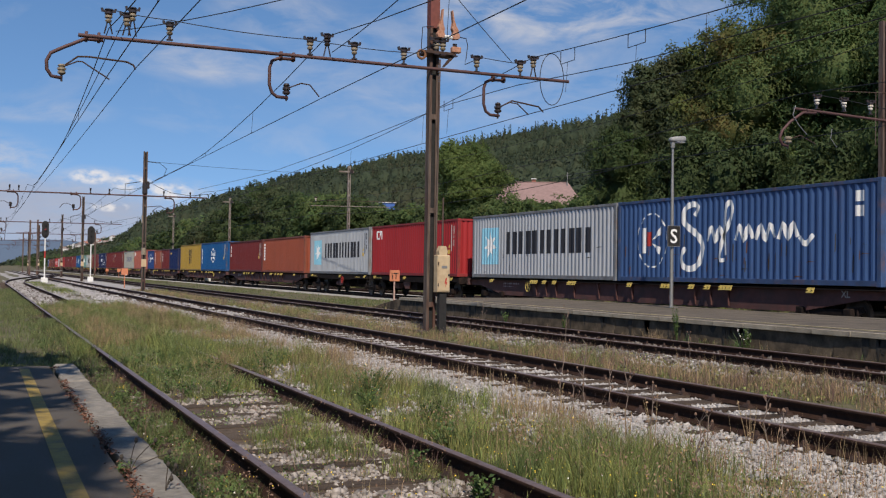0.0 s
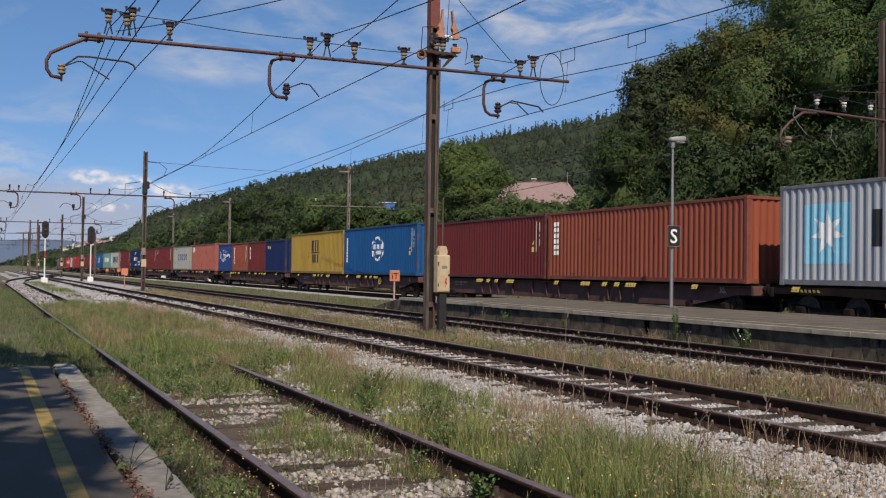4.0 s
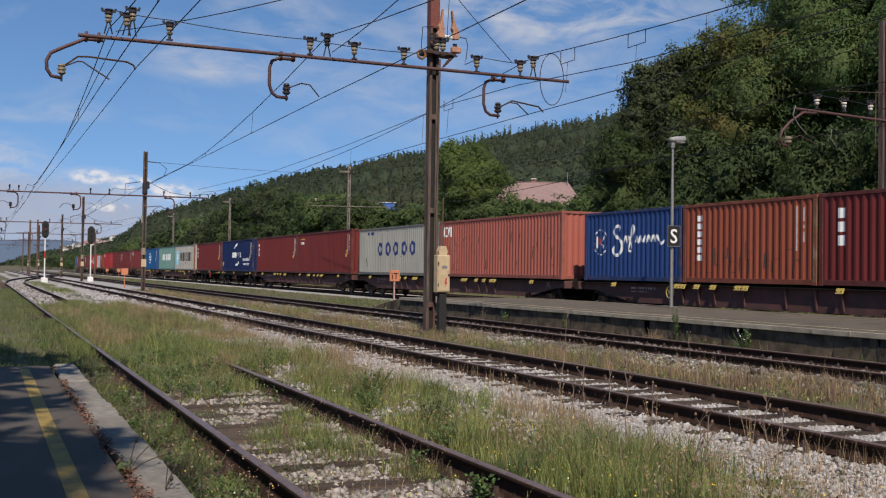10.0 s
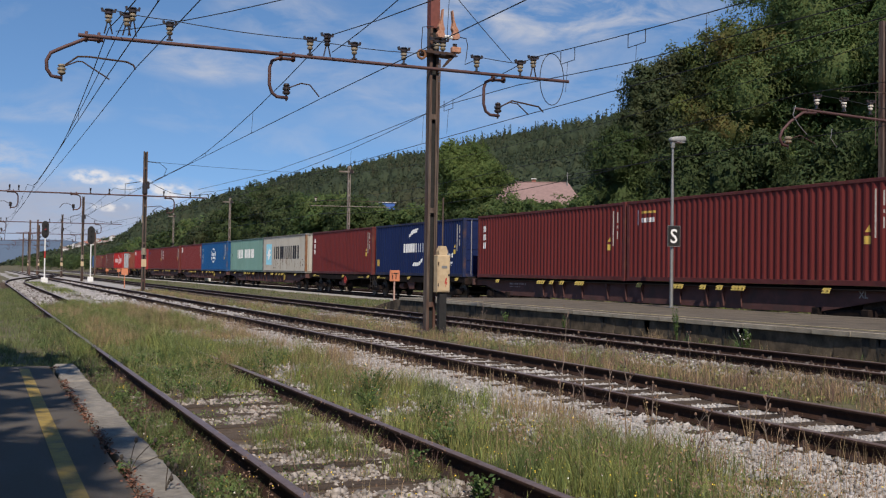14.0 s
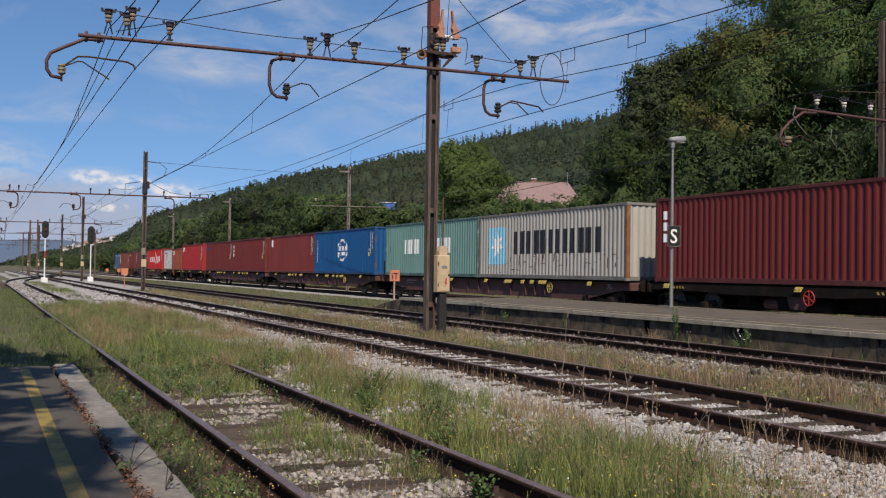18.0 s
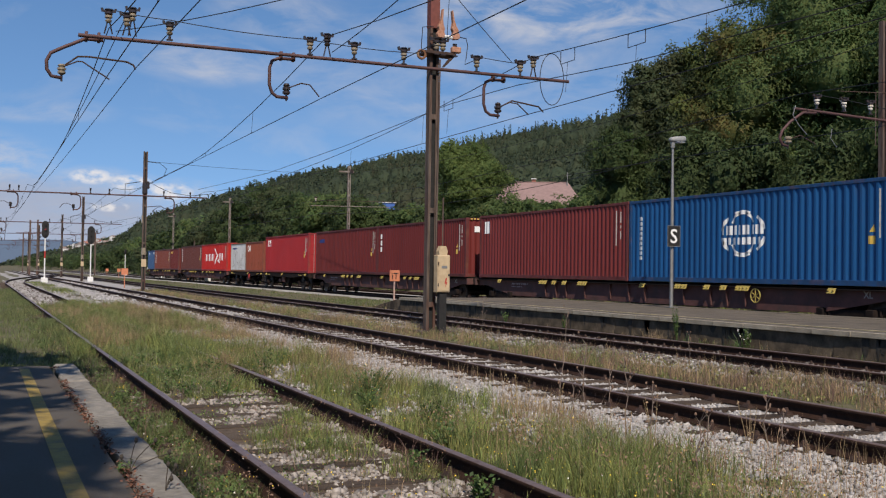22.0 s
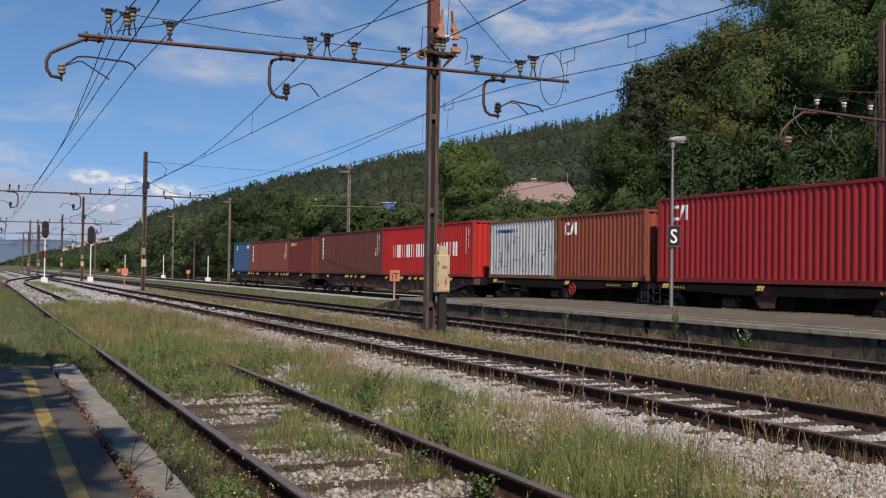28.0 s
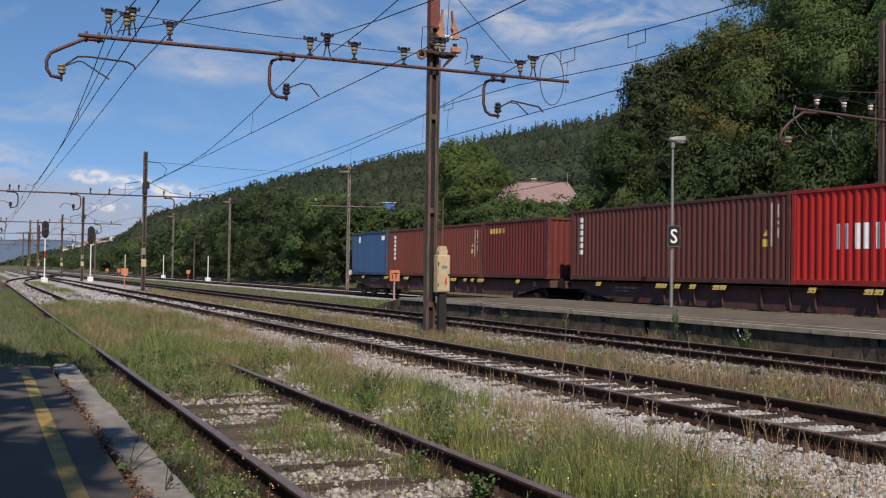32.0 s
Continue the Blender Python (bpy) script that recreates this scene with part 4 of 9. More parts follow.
def wagon(kind, L, brake=6.75):
    """A container wagon; origin on the rail tops below its middle."""
    l2 = L / 2 + 0.32
    if kind == "fishbelly":
        w = tagged(empty("container_wagon"), "long maroon bogie container wagon with yellow spigot flaps", "wagon", "wagons of the goods train")
        for sx in (-1, 1):
            bm = prism(bmesh.new(), [(-l2, 0.86), (-l2 + 1.0, 0.84), (-l2 + 3.4, 0.44), (l2 - 3.4, 0.44), (l2 - 1.0, 0.84), (l2, 0.86), (l2, 1.12), (-l2, 1.12)], "x", sx * 1.06 - 0.03, sx * 1.06 + 0.03)
            part("side_sill", bm, M_WAGON, w)
            bm = boxm(sx * 1.15 - 0.08, sx * 1.15 + 0.08, -l2 + 0.1, l2 - 0.1, 1.09, 1.128, 0.006)
            part("edge_rail", bm, M_WAGONDK, w)
            gm, fm = GUSSET, FLAP
            for y in (-6.15, -5.3, -4.5, -3.1, -0.9, 0.1, 1.3, 3.1, 4.5, 5.3, 6.15):
                link_mesh("gusset", gm, None, w, m=pose(0, y, 0, 0, 0, 0 if sx < 0 else 180))
            for y in (-9.8, -6.32, -6.0, -5.27, -4.45, -3.27, -2.93, -0.9, 2.93, 3.27, 4.45, 5.27, 6.0, 6.32, 10.1):
                link_mesh("spigot_flap", fm, None, w, m=pose(sx * 1.25, y, 1.07, 0, sx * 62, 0))
        # black plate raised to stand in for the shaded gap under the containers
        part("gap_fill_plate", boxm(-1.02, 1.02, -l2 + 0.05, l2 - 0.05, 0.98, 1.19), M_WAGONDK, w)
        underframe(w, l2, ((-l2 + 3.9, l2 - 3.9),))
        for sy in (-1, 1):
            bogie(w, sy * (l2 - 2.35))
        bm = bmesh.new()
        for row, (z, k) in enumerate(((0.93, 9), (0.82, 6))):
            for i in range(k):
                box(bm, -1.096, -1.091, 9.1 - i * 0.17, 9.1 - i * 0.17 + (0.09, 0.12, 0.06)[i % 3], z, z + (0.07 if row == 0 else 0.04))
        data = part("data_panel", bm, M_LETDATA, w, "faded white wagon markings")
        data["kind"] = "stuff"
        polys = text_polys("XL", 0.26, 0, 0, bold=0.006)
        bm = bmesh.new()
        for p in polys:
            bm.faces.new([bm.verts.new((-1.095, -u, v)) for u, v in p])
        part("writing", bm, M_FADED, w, "faded white letters", m=pose(0, -l2 + 1.75, 0.9))
        if brake:
            link_mesh("brake_wheel", ring_mesh(), None, w, "yellow handbrake wheel", m=pose(-1.2, brake, 0.86, 0, 90, 0))
    else:
        w = tagged(empty("container_wagon"), "black articulated container wagon on three bogies", "wagon", "wagons of the goods train")
        for sx in (-1, 1):
            for sy in (-1, 1):
                bm = prism(bmesh.new(), [(sy * 0.12, 0.94), (sy * 2.6, 0.93), (sy * 4.2, 0.86), (sy * (l2 - 4.2), 0.86), (sy * (l2 - 2.6), 0.93), (sy * l2, 0.94), (sy * l2, 1.14), (sy * 0.12, 1.14)], "x", sx * 1.15 - 0.04, sx * 1.15 + 0.04)
                part("side_sill", bm, M_WAGONDK, w)
                for y in (0.9, 5.6, l2 - 1.0):
                    link_mesh("spigot_flap", FLAP, None, w, m=pose(sx * 1.24, sy * y, 1.08, 0, sx * 62, 0))
                for y in (1.9, l2 - 1.9):
                    bm = bmesh.new()
                    for k in range(6):
                        prism(bm, [(sy * y + k * 0.16, 1.0), (sy * y + k * 0.16 + 0.08, 1.0), (sy * y + k * 0.16 + 0.12, 1.08), (sy * y + k * 0.16 + 0.04, 1.08)], "x", min(sx * 1.192, sx * 1.196), max(sx * 1.192, sx * 1.196))
                    part("hazard_stripe", bm, M_FLAP, w, "yellow hazard stripes")
                bm = prism(bmesh.new(), [(sy * 5.0, 0.96), (sy * 6.2, 0.96), (sy * 6.05, 0.5), (sy * 5.5, 0.48)], "x", sx * 1.1 - 0.03, sx * 1.1 + 0.03)
                part("support_plate", bm, M_WAGON, w)
                bm = bmesh.new()
                for z in (0.5, 0.8):
                    box(bm, sx * 1.2 - 0.02, sx * 1.2 + 0.02, sy * 0.35 - 0.2, sy * 0.35 + 0.2, z, z + 0.03)
                for yy in (-0.2, 0.2):
                    rod(bm, (sx * 1.2, sy * 0.35 + yy, 0.45), (sx * 1.2, sy * 0.35 + yy, 1.1), 0.015, seg=5)
                part("step_ladder", bm, M_WHEEL, w, "dark steel step ladder")
                part("brake_box", boxm(sx * 0.7 - 0.25, sx * 0.7 + 0.25, sy * 6.4 - 0.35, sy * 6.4 + 0.35, 0.42, 0.85, 0.03), M_WAGONDK, w)
        # the same black fill for the shaded gap below these containers
        part("gap_fill_plate", boxm(-1.1, 1.1, -l2 + 0.05, l2 - 0.05, 0.98, 1.19), M_WAGONDK, w)
        underframe(w, l2, ((-l2 + 3.5, -1.5), (1.5, l2 - 3.5)))
        for y in (-(l2 - 2.0), 0.0, l2 - 2.0):
            bogie(w, y)
        link_mesh("brake_wheel", ring_mesh(), None, w, "red handbrake wheel", m=pose(-1.22, 5.2, 0.84, 0, 90, 0)).data.materials[0] = M_SIGNRED
    for sy in (-1, 1):
        part("headstock", boxm(-1.28, 1.28, sy * l2 - 0.07, sy * l2 + 0.07, 0.84, 1.14, 0.02), M_WAGON if kind == "fishbelly" else M_WAGONDK, w)
        for sx in (-1, 1):
            bm = rod(bmesh.new(), (sx * 0.875, sy * l2, 1.04), (sx * 0.875, sy * (l2 + 0.3), 1.04), 0.09, seg=10)
            turned(bm, [(0.1, 0.0), (0.22, 0.01), (0.22, 0.04), (0.05, 0.06)], 14, Matrix.Translation((sx * 0.875, sy * (l2 + 0.3), 1.04)) @ Matrix.Rotation(-sy * math.pi / 2, 4, "X"))
            part("buffer", bm, M_WAGONDK, w)
        bm = rod(bmesh.new(), (0, sy * l2, 1.0), (0, sy * (l2 + 0.33), 0.98), 0.05, seg=8)
        part("coupling", bm, M_WAGONDK, w)
        bm = pipe(bmesh.new(), [(0.3, sy * l2, 0.95), (0.3, sy * (l2 + 0.15), 0.7), (0.3, sy * (l2 + 0.28), 0.6), (0.3, sy * (l2 + 0.36), 0.75)], 0.025)
        part("brake_hose", bm, M_BLACK, w)
    return w


def ring_mesh():
    bm = bmesh.new()
    pts = [(0.21 * math.cos(radians(a)), 0.21 * math.sin(radians(a)), 0) for a in range(0, 361, 20)]
    pipe(bm, pts, 0.017, 6)
    for a in (0, 60, 120):
        c, s = 0.2 * math.cos(radians(a)), 0.2 * math.sin(radians(a))
        rod(bm, (-c, -s, 0), (c, s, 0), 0.014, seg=5)
    me = bpy.data.meshes.new("brake_wheel")
    bm.to_mesh(me)
    bm.free()
    me.materials.append(M_FLAP)
    return me


FLAP, GUSSET = flap_mesh(), gusset_mesh()
M_LETDATA = mat("faded_data_panel", (0.42, 0.36, 0.35), (0.28, 0.2, 0.2), 12, 0.8, bump=0)

HC, ST, L40, L20 = 2.896, 2.591, 12.192, 6.058
P_FADEDBLUE = paint("faded_blue_container", (0.055, 0.11, 0.25))
P_GREY = paint("silver_grey_container", (0.49, 0.51, 0.53), 0.3)
P_GREYOLD = paint("rust_streaked_grey_container", (0.5, 0.475, 0.42), 0.6)
P_RED = paint("bright_red_container", (0.37, 0.032, 0.035), 0.15)
P_ORANGE = paint("rusty_orange_container", (0.3, 0.08, 0.046), 0.35)
P_DKRED = paint("dark_red_container", (0.158, 0.028, 0.026), 0.28)
P_DULLRED = paint("dull_red_container", (0.2, 0.04, 0.037), 0.25)
P_MAROON = paint("maroon_container", (0.165, 0.03, 0.027), 0.25)
P_BRIGHTBLUE = paint("bright_blue_container", (0.011, 0.09, 0.25), 0.15)
P_YEL = paint("mustard_yellow_container", (0.42, 0.27, 0.055), 0.25)
P_NAVY = paint("navy_container", (0.011, 0.022, 0.085), 0.2)
P_BLUE20 = paint("royal_blue_container", (0.024, 0.06, 0.195), 0.2)
P_SALMON = paint("faded_salmon_container", (0.43, 0.135, 0.1), 0.5, (0.3, 0.1, 0.06))
P_CREAM = paint("cream_grey_container", (0.43, 0.425, 0.375), 0.4)
P_GREEN = paint("sea_green_container", (0.19, 0.33, 0.29), 0.4, (0.4, 0.45, 0.42))
P_SCARLET = paint("scarlet_container", (0.5, 0.03, 0.025), 0.08)
P_BROWN = paint("dark_brown_container", (0.145, 0.052, 0.042), 0.3)
P_RUSTBROWN = paint("rust_brown_container", (0.215, 0.066, 0.048), 0.3)
P_WINE = paint("wine_red_container", (0.165, 0.038, 0.033), 0.35)
P_GR20 = mat("battered_white_container", (0.56, 0.57, 0.57), (0.36, 0.36, 0.36), 3.5, 0.6, bump=0.25, bscale=4, stain=(0.1, 0.06, 0.04), sscale=5.0, samount=0.9, slo=0.56, stretch=(1.0, 1.0, 0.16))
P_STEEL = paint("steel_blue_container", (0.06, 0.12, 0.24), 0.3)
M_INK = mat("black_lettering", (0.02, 0.02, 0.025), None, 5, 0.6, bump=0)
M_INKBLUE = mat("blue_lettering", (0.02, 0.035, 0.16), None, 5, 0.6, bump=0)
M_STAR = mat("pale_blue_panel", (0.25, 0.55, 0.68), (0.2, 0.48, 0.6), 5, 0.6, bump=0)
M_RUSTPOST = mat("rusty_corner_post", (0.22, 0.1, 0.045), (0.12, 0.055, 0.03), 6, 0.85, stain=(0.45, 0.38, 0.25), sscale=3.0, samount=0.5)

TRAIN = []


def on_train(ob, s, z):
    TRAIN.append((ob, s, z))
    return ob


def star(u, z, r):
    pts = []
    for k in range(14):
        a, rr = math.pi / 2 + math.pi * k / 7, r if k % 2 == 0 else r * 0.42
        pts.append((u + rr * math.cos(a), z + rr * math.sin(a)))
    return [[(u, z), pts[k], pts[(k + 1) % 14]] for k in range(14)]


def id_marks(c, L, H, colour, warn=True):
    """The column of small marks near the end, unreadable at this distance, and the yellow plate."""
    u = L - 0.62
    for a, b, z0, z1 in ((-0.2, -0.145, 1.6, 0.3), (0.08, 0.135, 0.75, 0.35), (0.08, 0.135, 1.35, 1.05), (0.08, 0.135, 0.95, 0.85)):
        side_shape(c, L, [rect(u + a, u + b - 0.015, H - z0, H - z1)], M_FADED if colour is M_LETTER else colour, "id_mark")
    if warn:
        side_shape(c, L, [rect(u - 0.55, u - 0.33, 1.14, 1.36)], M_YELLAB, "warning_label", "yellow warning label")
        side_shape(c, L, [[(u - 0.52, 1.46), (u - 0.34, 1.46), (u - 0.4, 1.66)]], M_YELLAB, "warning_triangle")


def add(label, s0, s1, H, m_side, m_frame=None, doors=False, m_end=None, m_post=None, striped=False):
    L = L40 if s1 - s0 > 9 else L20
    c = container(label, L, H, m_side, m_frame, doors, m_end, m_post, striped)
    on_train(c, (s0 + s1) / 2, DECK)
    return c, L


def wagon_row(kind, s0, s1, brake=6.75):
    on_train(wagon(kind, s1 - s0, brake), (s0 + s1) / 2, 0.0)
def letters(c, L, u0, u1, z0, z1, n, material, fill=0.84, w=0.2, skip=()):
    """Plain upright bars in a row, letter by letter, each painted on by itself."""
    step = (u1 - u0) / n
    for i in range(n):
        if i in skip:
            continue
        a, b = u0 + i * step, u0 + (i + fill) * step
        if (b - a) < 3.2 * w or (z1 - z0) < 3.2 * w:
            polys = [rect(a, b, z0, z1)]
        else:
            g = (b - a - 2 * w) * 0.55
            polys = [rect(a, (a + b - g) / 2, z0, z1), rect((a + b + g) / 2, b, z0, z1)]
        for poly in polys:
            side_shape(c, L, [poly], material, "letter_bar")


def star_panel(c, L):
    side_shape(c, L, [rect(0.95, 2.72, 0.62, 2.3)], M_STAR, "logo_panel", "pale blue square panel")
    side_shape(c, L, star(1.85, 1.5, 0.66), M_LETTER, "logo_star", "white seven-pointed star", 0.008)
    letters(c, L, 3.4, 10.55, 1.07, 2.06, 6, M_INK, 0.86, 0.26)


def corner_mark(c, L, H, u=0.75, col=None):
    z = H - 0.8
    side_shape(c, L, [rect(u, u + 0.1, z, z + 0.5), rect(u, u + 0.4, z, z + 0.1), rect(u, u + 0.4, z + 0.4, z + 0.5), [(u + 0.4, z), (u + 0.52, z), (u + 0.75, z + 0.5), (u + 0.6, z + 0.5)], rect(u + 0.78, u + 0.9, z, z + 0.5)], col or M_LETTER, "logo", "white block logo")


def globe(c, L, u=6.06):
    """A ring broken into arcs, with two bars across it."""
    z, rx, rz = 1.56, 0.98, 0.66

    def P(pts):
        return [(u + a * rx, z + b * rz) for a, b in pts]
    for k in range(6):
        arc = [(math.cos(radians(k * 60 + d)), math.sin(radians(k * 60 + d))) for d in range(10, 52, 8)]
        side_shape(c, L, stroke(P(arc), 0.13), M_LETTER, "emblem_arc")
    letters(c, L, u - 0.98, u + 0.98, z - 0.03, z + 0.26, 5, M_LETTER, 0.85, 0.08)
    letters(c, L, u - 0.9, u + 0.9, z - 0.34, z - 0.12, 8, M_LETTER, 0.65, 0.1)
    for sx in (-1, 1):
        for sz in (-1, 1):
            side_shape(c, L, stroke(P([(sx * 0.5, sz * 0.5), (sx * 0.36, sz * 0.8), (sx * 0.12, sz * 0.98)]), 0.09), M_LETTER, "emblem_line")


def column(c, L, u, z0, z1, n, w=0.34, col=None):
    """White letter-sized bars one above another."""
    h = (z1 - z0) / n
    for i in range(n):
        side_shape(c, L, [rect(u, u + w, z0 + i * h, z0 + (i + 0.74) * h)], col or M_LETTER, "letter_block")


def script(c, L, s, su, sz):
    """White flowing brush strokes with a dashed roundel before them. s scales along the wall, sz upwards."""
    zc = 1.45

    def P(pts):
        return [(su + (u - 2.08) * s, zc + (z - zc) * sz) for u, z in pts]
    w = 0.17 if s > 0.8 else 0.1
    side_shape(c, L, stroke(P([(4.45, 2.2), (4.62, 2.5), (4.3, 2.6), (3.95, 2.45), (3.85, 2.1), (4.1, 1.85), (4.55, 1.6), (4.85, 1.25), (4.75, 0.75), (4.35, 0.47), (3.85, 0.55), (3.75, 0.9), (3.95, 1.15)]), w * 1.35), M_LETTER, "brush_stroke", "white flowing brush stroke")
    side_shape(c, L, stroke(P([(5.95, 0.75), (5.7, 0.8), (5.85, 1.4), (6.25, 2.1), (6.25, 2.55), (6.0, 2.4), (5.95, 1.6), (6.0, 0.9)]), w), M_LETTER, "brush_stroke")
    for u0 in (5.1, 6.45, 7.4, 8.35):
        side_shape(c, L, stroke(P([(u0, 1.35), (u0 + 0.2, 1.8), (u0 + 0.4, 1.35), (u0 + 0.6, 1.8), (u0 + 0.8, 1.4)]), w), M_LETTER, "brush_stroke")
    side_shape(c, L, stroke(P([(9.2, 1.4), (9.45, 1.2), (9.75, 1.45)]), w), M_LETTER, "brush_stroke")
    for k in range(12):
        arc = [(2.08 + 0.85 * math.cos(radians(k * 30 + d)), zc + 0.94 * math.sin(radians(k * 30 + d))) for d in (0, 10, 20)]
        side_shape(c, L, stroke(P(arc), 0.06 if s > 0.8 else 0.045), M_LETTER, "roundel_dash")
    side_shape(c, L, [P([(1.55, 1.0), (1.72, 1.0), (1.72, 1.9), (1.55, 1.9)])], M_LETTER, "roundel_bar")
    side_shape(c, L, [P([(2.1, 1.45), (2.6, 1.95), (2.6, 1.65)])], M_LETTER, "roundel_bar")
    side_shape(c, L, [P([(2.1, 1.35), (2.6, 1.2), (2.5, 0.95)])], M_LETTER, "roundel_bar")
    side_shape(c, L, [P([(1.74, 1.25), (2.1, 1.25), (2.1, 1.75), (1.74, 1.75)])], M_SIGNRED, "roundel_mark", "red mark in the roundel")


def weathering(c, L, H, seed, n, material, zmax=1.0, length=0.5):
    """Scrapes and runs of rust or grime with ragged ends on the camera's side."""
    r = random.Random(seed)
    polys = []
    for i in range(n):
        u, z = r.uniform(0.4, L - 0.6), r.uniform(0.22, 0.22 + (H - 0.5) * zmax)
        h, w = r.uniform(0.3, 1.0) * length, r.uniform(0.02, 0.07)
        if r.random() < 0.3:
            h, w = r.uniform(0.03, 0.06), r.uniform(0.15, 0.5)
        z1 = min(z + h, H - 0.15)
        polys.append([(u, z), (u + w * 0.7, z + 0.02), (u + w, z1 - 0.03), (u + w * 0.3, z1)])
    ob = side_shape(c, L, polys, material, "weathering", "", 0.003)
    ob["kind"] = "stuff"


def build_train():
    add_c = add
    wagon_row("fishbelly", -158.45, -134.0)
    c, L = add_c("faded blue container with flowing white script", -158.5, -146.33, HC, P_FADEDBLUE, doors=False)
    weathering(c, L, HC, 1, 26, M_RUSTY, 0.35, 0.45); weathering(c, L, HC, 2, 14, M_GRIME, 0.4, 0.6)
    script(c, L, 1.0, 2.08, 1.0); column(c, L, 11.3, 1.9, 2.7, 2, 0.3)
    c, L = add_c("silver-grey container with black lettering and blue panel", -146.2, -134.02, HC, P_GREY)
    weathering(c, L, HC, 3, 10, M_GRIME, 0.5, 0.4)
    star_panel(c, L)
    wagon_row("articulated", -132.3, -107.4)
    c, L = add_c("bright red high-cube container", -132.33, -120.15, HC, P_RED)
    corner_mark(c, L, HC); id_marks(c, L, HC, M_LETTER)
    c, L = add_c("silver-grey container with black lettering and star", -119.6, -107.4, HC, P_GREY)
    star_panel(c, L); id_marks(c, L, HC, M_INK)
    wagon_row("fishbelly", -106.0, -81.4, None)
    c, L = add_c("rusty orange container with white letters", -106.0, -93.8, ST + 0.15, P_ORANGE)
    weathering(c, L, ST + 0.15, 5, 14, M_RUSTY, 0.6, 0.5)
    column(c, L, 0.5, 1.0, 2.4, 6)
    c, L = add_c("dark red container with white side marks", -93.6, -81.4, ST + 0.15, P_DKRED)
    column(c, L, 0.48, 1.36, 2.45, 3, 0.26); id_marks(c, L, ST + 0.15, M_LETTER)
    wagon_row("fishbelly", -79.8, -55.1, -6.7)
    c, L = add_c("bright blue container with a white globe emblem", -79.8, -67.6, HC, P_BRIGHTBLUE)
    globe(c, L); column(c, L, 0.48, 0.77, 2.34, 9, 0.2); id_marks(c, L, HC, M_LETTER)
    c, L = add_c("mustard yellow container with black lettering", -67.35, -55.15, HC, P_YEL)
    weathering(c, L, HC, 6, 14, M_RUSTY, 0.4, 0.4)
    for u in (5.25, 5.87, 6.49):
        side_shape(c, L, [rect(u, u + 0.36, 1.56, 2.34)], M_INK, "letter_bar")
    side_shape(c, L, [rect(5.1, 7.0, 1.42, 1.52)], M_INK, "letter_bar")
    letters(c, L, 5.36, 6.85, 0.76, 1.34, 2, M_INK, 0.86, 0.17)
    wagon_row("fishbelly", -53.4, -29.0)
    c, L = add_c("navy blue short container", -53.4, -47.4, ST, P_NAVY)
    letters(c, L, 0.6, 1.7, 1.9, 2.12, 6, M_YELLAB, 0.7)
    c, L = add_c("dark red short container with a white letter column", -47.33, -41.27, ST, P_DKRED)
    column(c, L, 0.69, 1.12, 2.25, 3, 0.25)
    c, L = add_c("rusty orange-red short container", -41.2, -35.15, ST, P_ORANGE, m_post=M_RUSTPOST)
    weathering(c, L, ST, 7, 18, M_RUSTY, 0.4, 0.5); weathering(c, L, ST, 17, 22, M_GRIME, 0.3, 0.6)
    column(c, L, 0.75, 0.73, 2.27, 6, 0.26); id_marks(c, L, ST, M_LETTER, False)
    c, L = add_c("royal blue short container with white script", -35.07, -29.0, ST, P_BLUE20)
    script(c, L, 0.52, 1.09, 0.5)
    wagon_row("fishbelly", -27.3, -2.8, None)
    c, L = add_c("faded salmon container with rust scrapes", -27.3, -15.1, HC - 0.1, P_SALMON)
    weathering(c, L, HC - 0.1, 8, 60, M_RUSTY, 0.75, 0.5)
    corner_mark(c, L, HC - 0.1, 0.5)
    c, L = add_c("cream-grey container with dark blue letters", -14.95, -2.8, HC - 0.1, P_CREAM)
    weathering(c, L, HC - 0.1, 9, 12, M_GRIME, 0.4, 0.4)
    for k in range(5):
        side_shape(c, L, ring(3.7 + 1.24 * k, 1.52, 0.2, 0.4, 0, 360, 16), M_INKBLUE, "letter_ring")
    letters(c, L, 1.55, 2.6, 2.38, 2.55, 5, M_INKBLUE, 0.7); id_marks(c, L, HC - 0.1, M_YELLAB)
    wagon_row("fishbelly", -1.35, 23.15, None)
    c, L = add_c("dark maroon container with a small blue label", -1.35, 10.82, HC, P_MAROON)
    letters(c, L, 0.85, 1.7, 2.1, 2.26, 5, M_LETTER, 0.7); side_shape(c, L, [rect(0.85, 1.7, 2.42, 2.5)], M_YELLAB, "name_bar", "thin yellow bar over the name"); side_shape(c, L, [rect(0.62, 0.72, 2.02, 2.55)], M_LETTER, "letter_bar"); id_marks(c, L, HC, M_LETTER)
    c, L = add_c("dark maroon container with a white letter column", 10.95, 23.15, HC, P_MAROON)
    column(c, L, 0.55, 1.36, 2.5, 3, 0.26); id_marks(c, L, HC, M_LETTER)
    wagon_row("articulated", 24.75, 49.75)
    c, L = add_c("navy container with white arcs and lettering", 24.72, 36.92, HC, P_NAVY, doors=True)
    letters(c, L, 4.4, 6.0, 1.28, 1.76, 3, M_LETTER, 0.86, 0.12)
    letters(c, L, 6.1, 7.85, 1.28, 1.76, 3, M_LETTER, 0.86, 0.12)
    side_shape(c, L, [[(5.04, 2.02), (5.2, 2.25), (5.35, 2.18)], [(5.2, 2.25), (5.6, 2.5), (5.75, 2.3), (5.35, 2.18)], [(5.6, 2.5), (6.4, 2.58), (6.3, 2.36), (5.75, 2.3)]], M_LETTER, "arc", "white tapering arc")
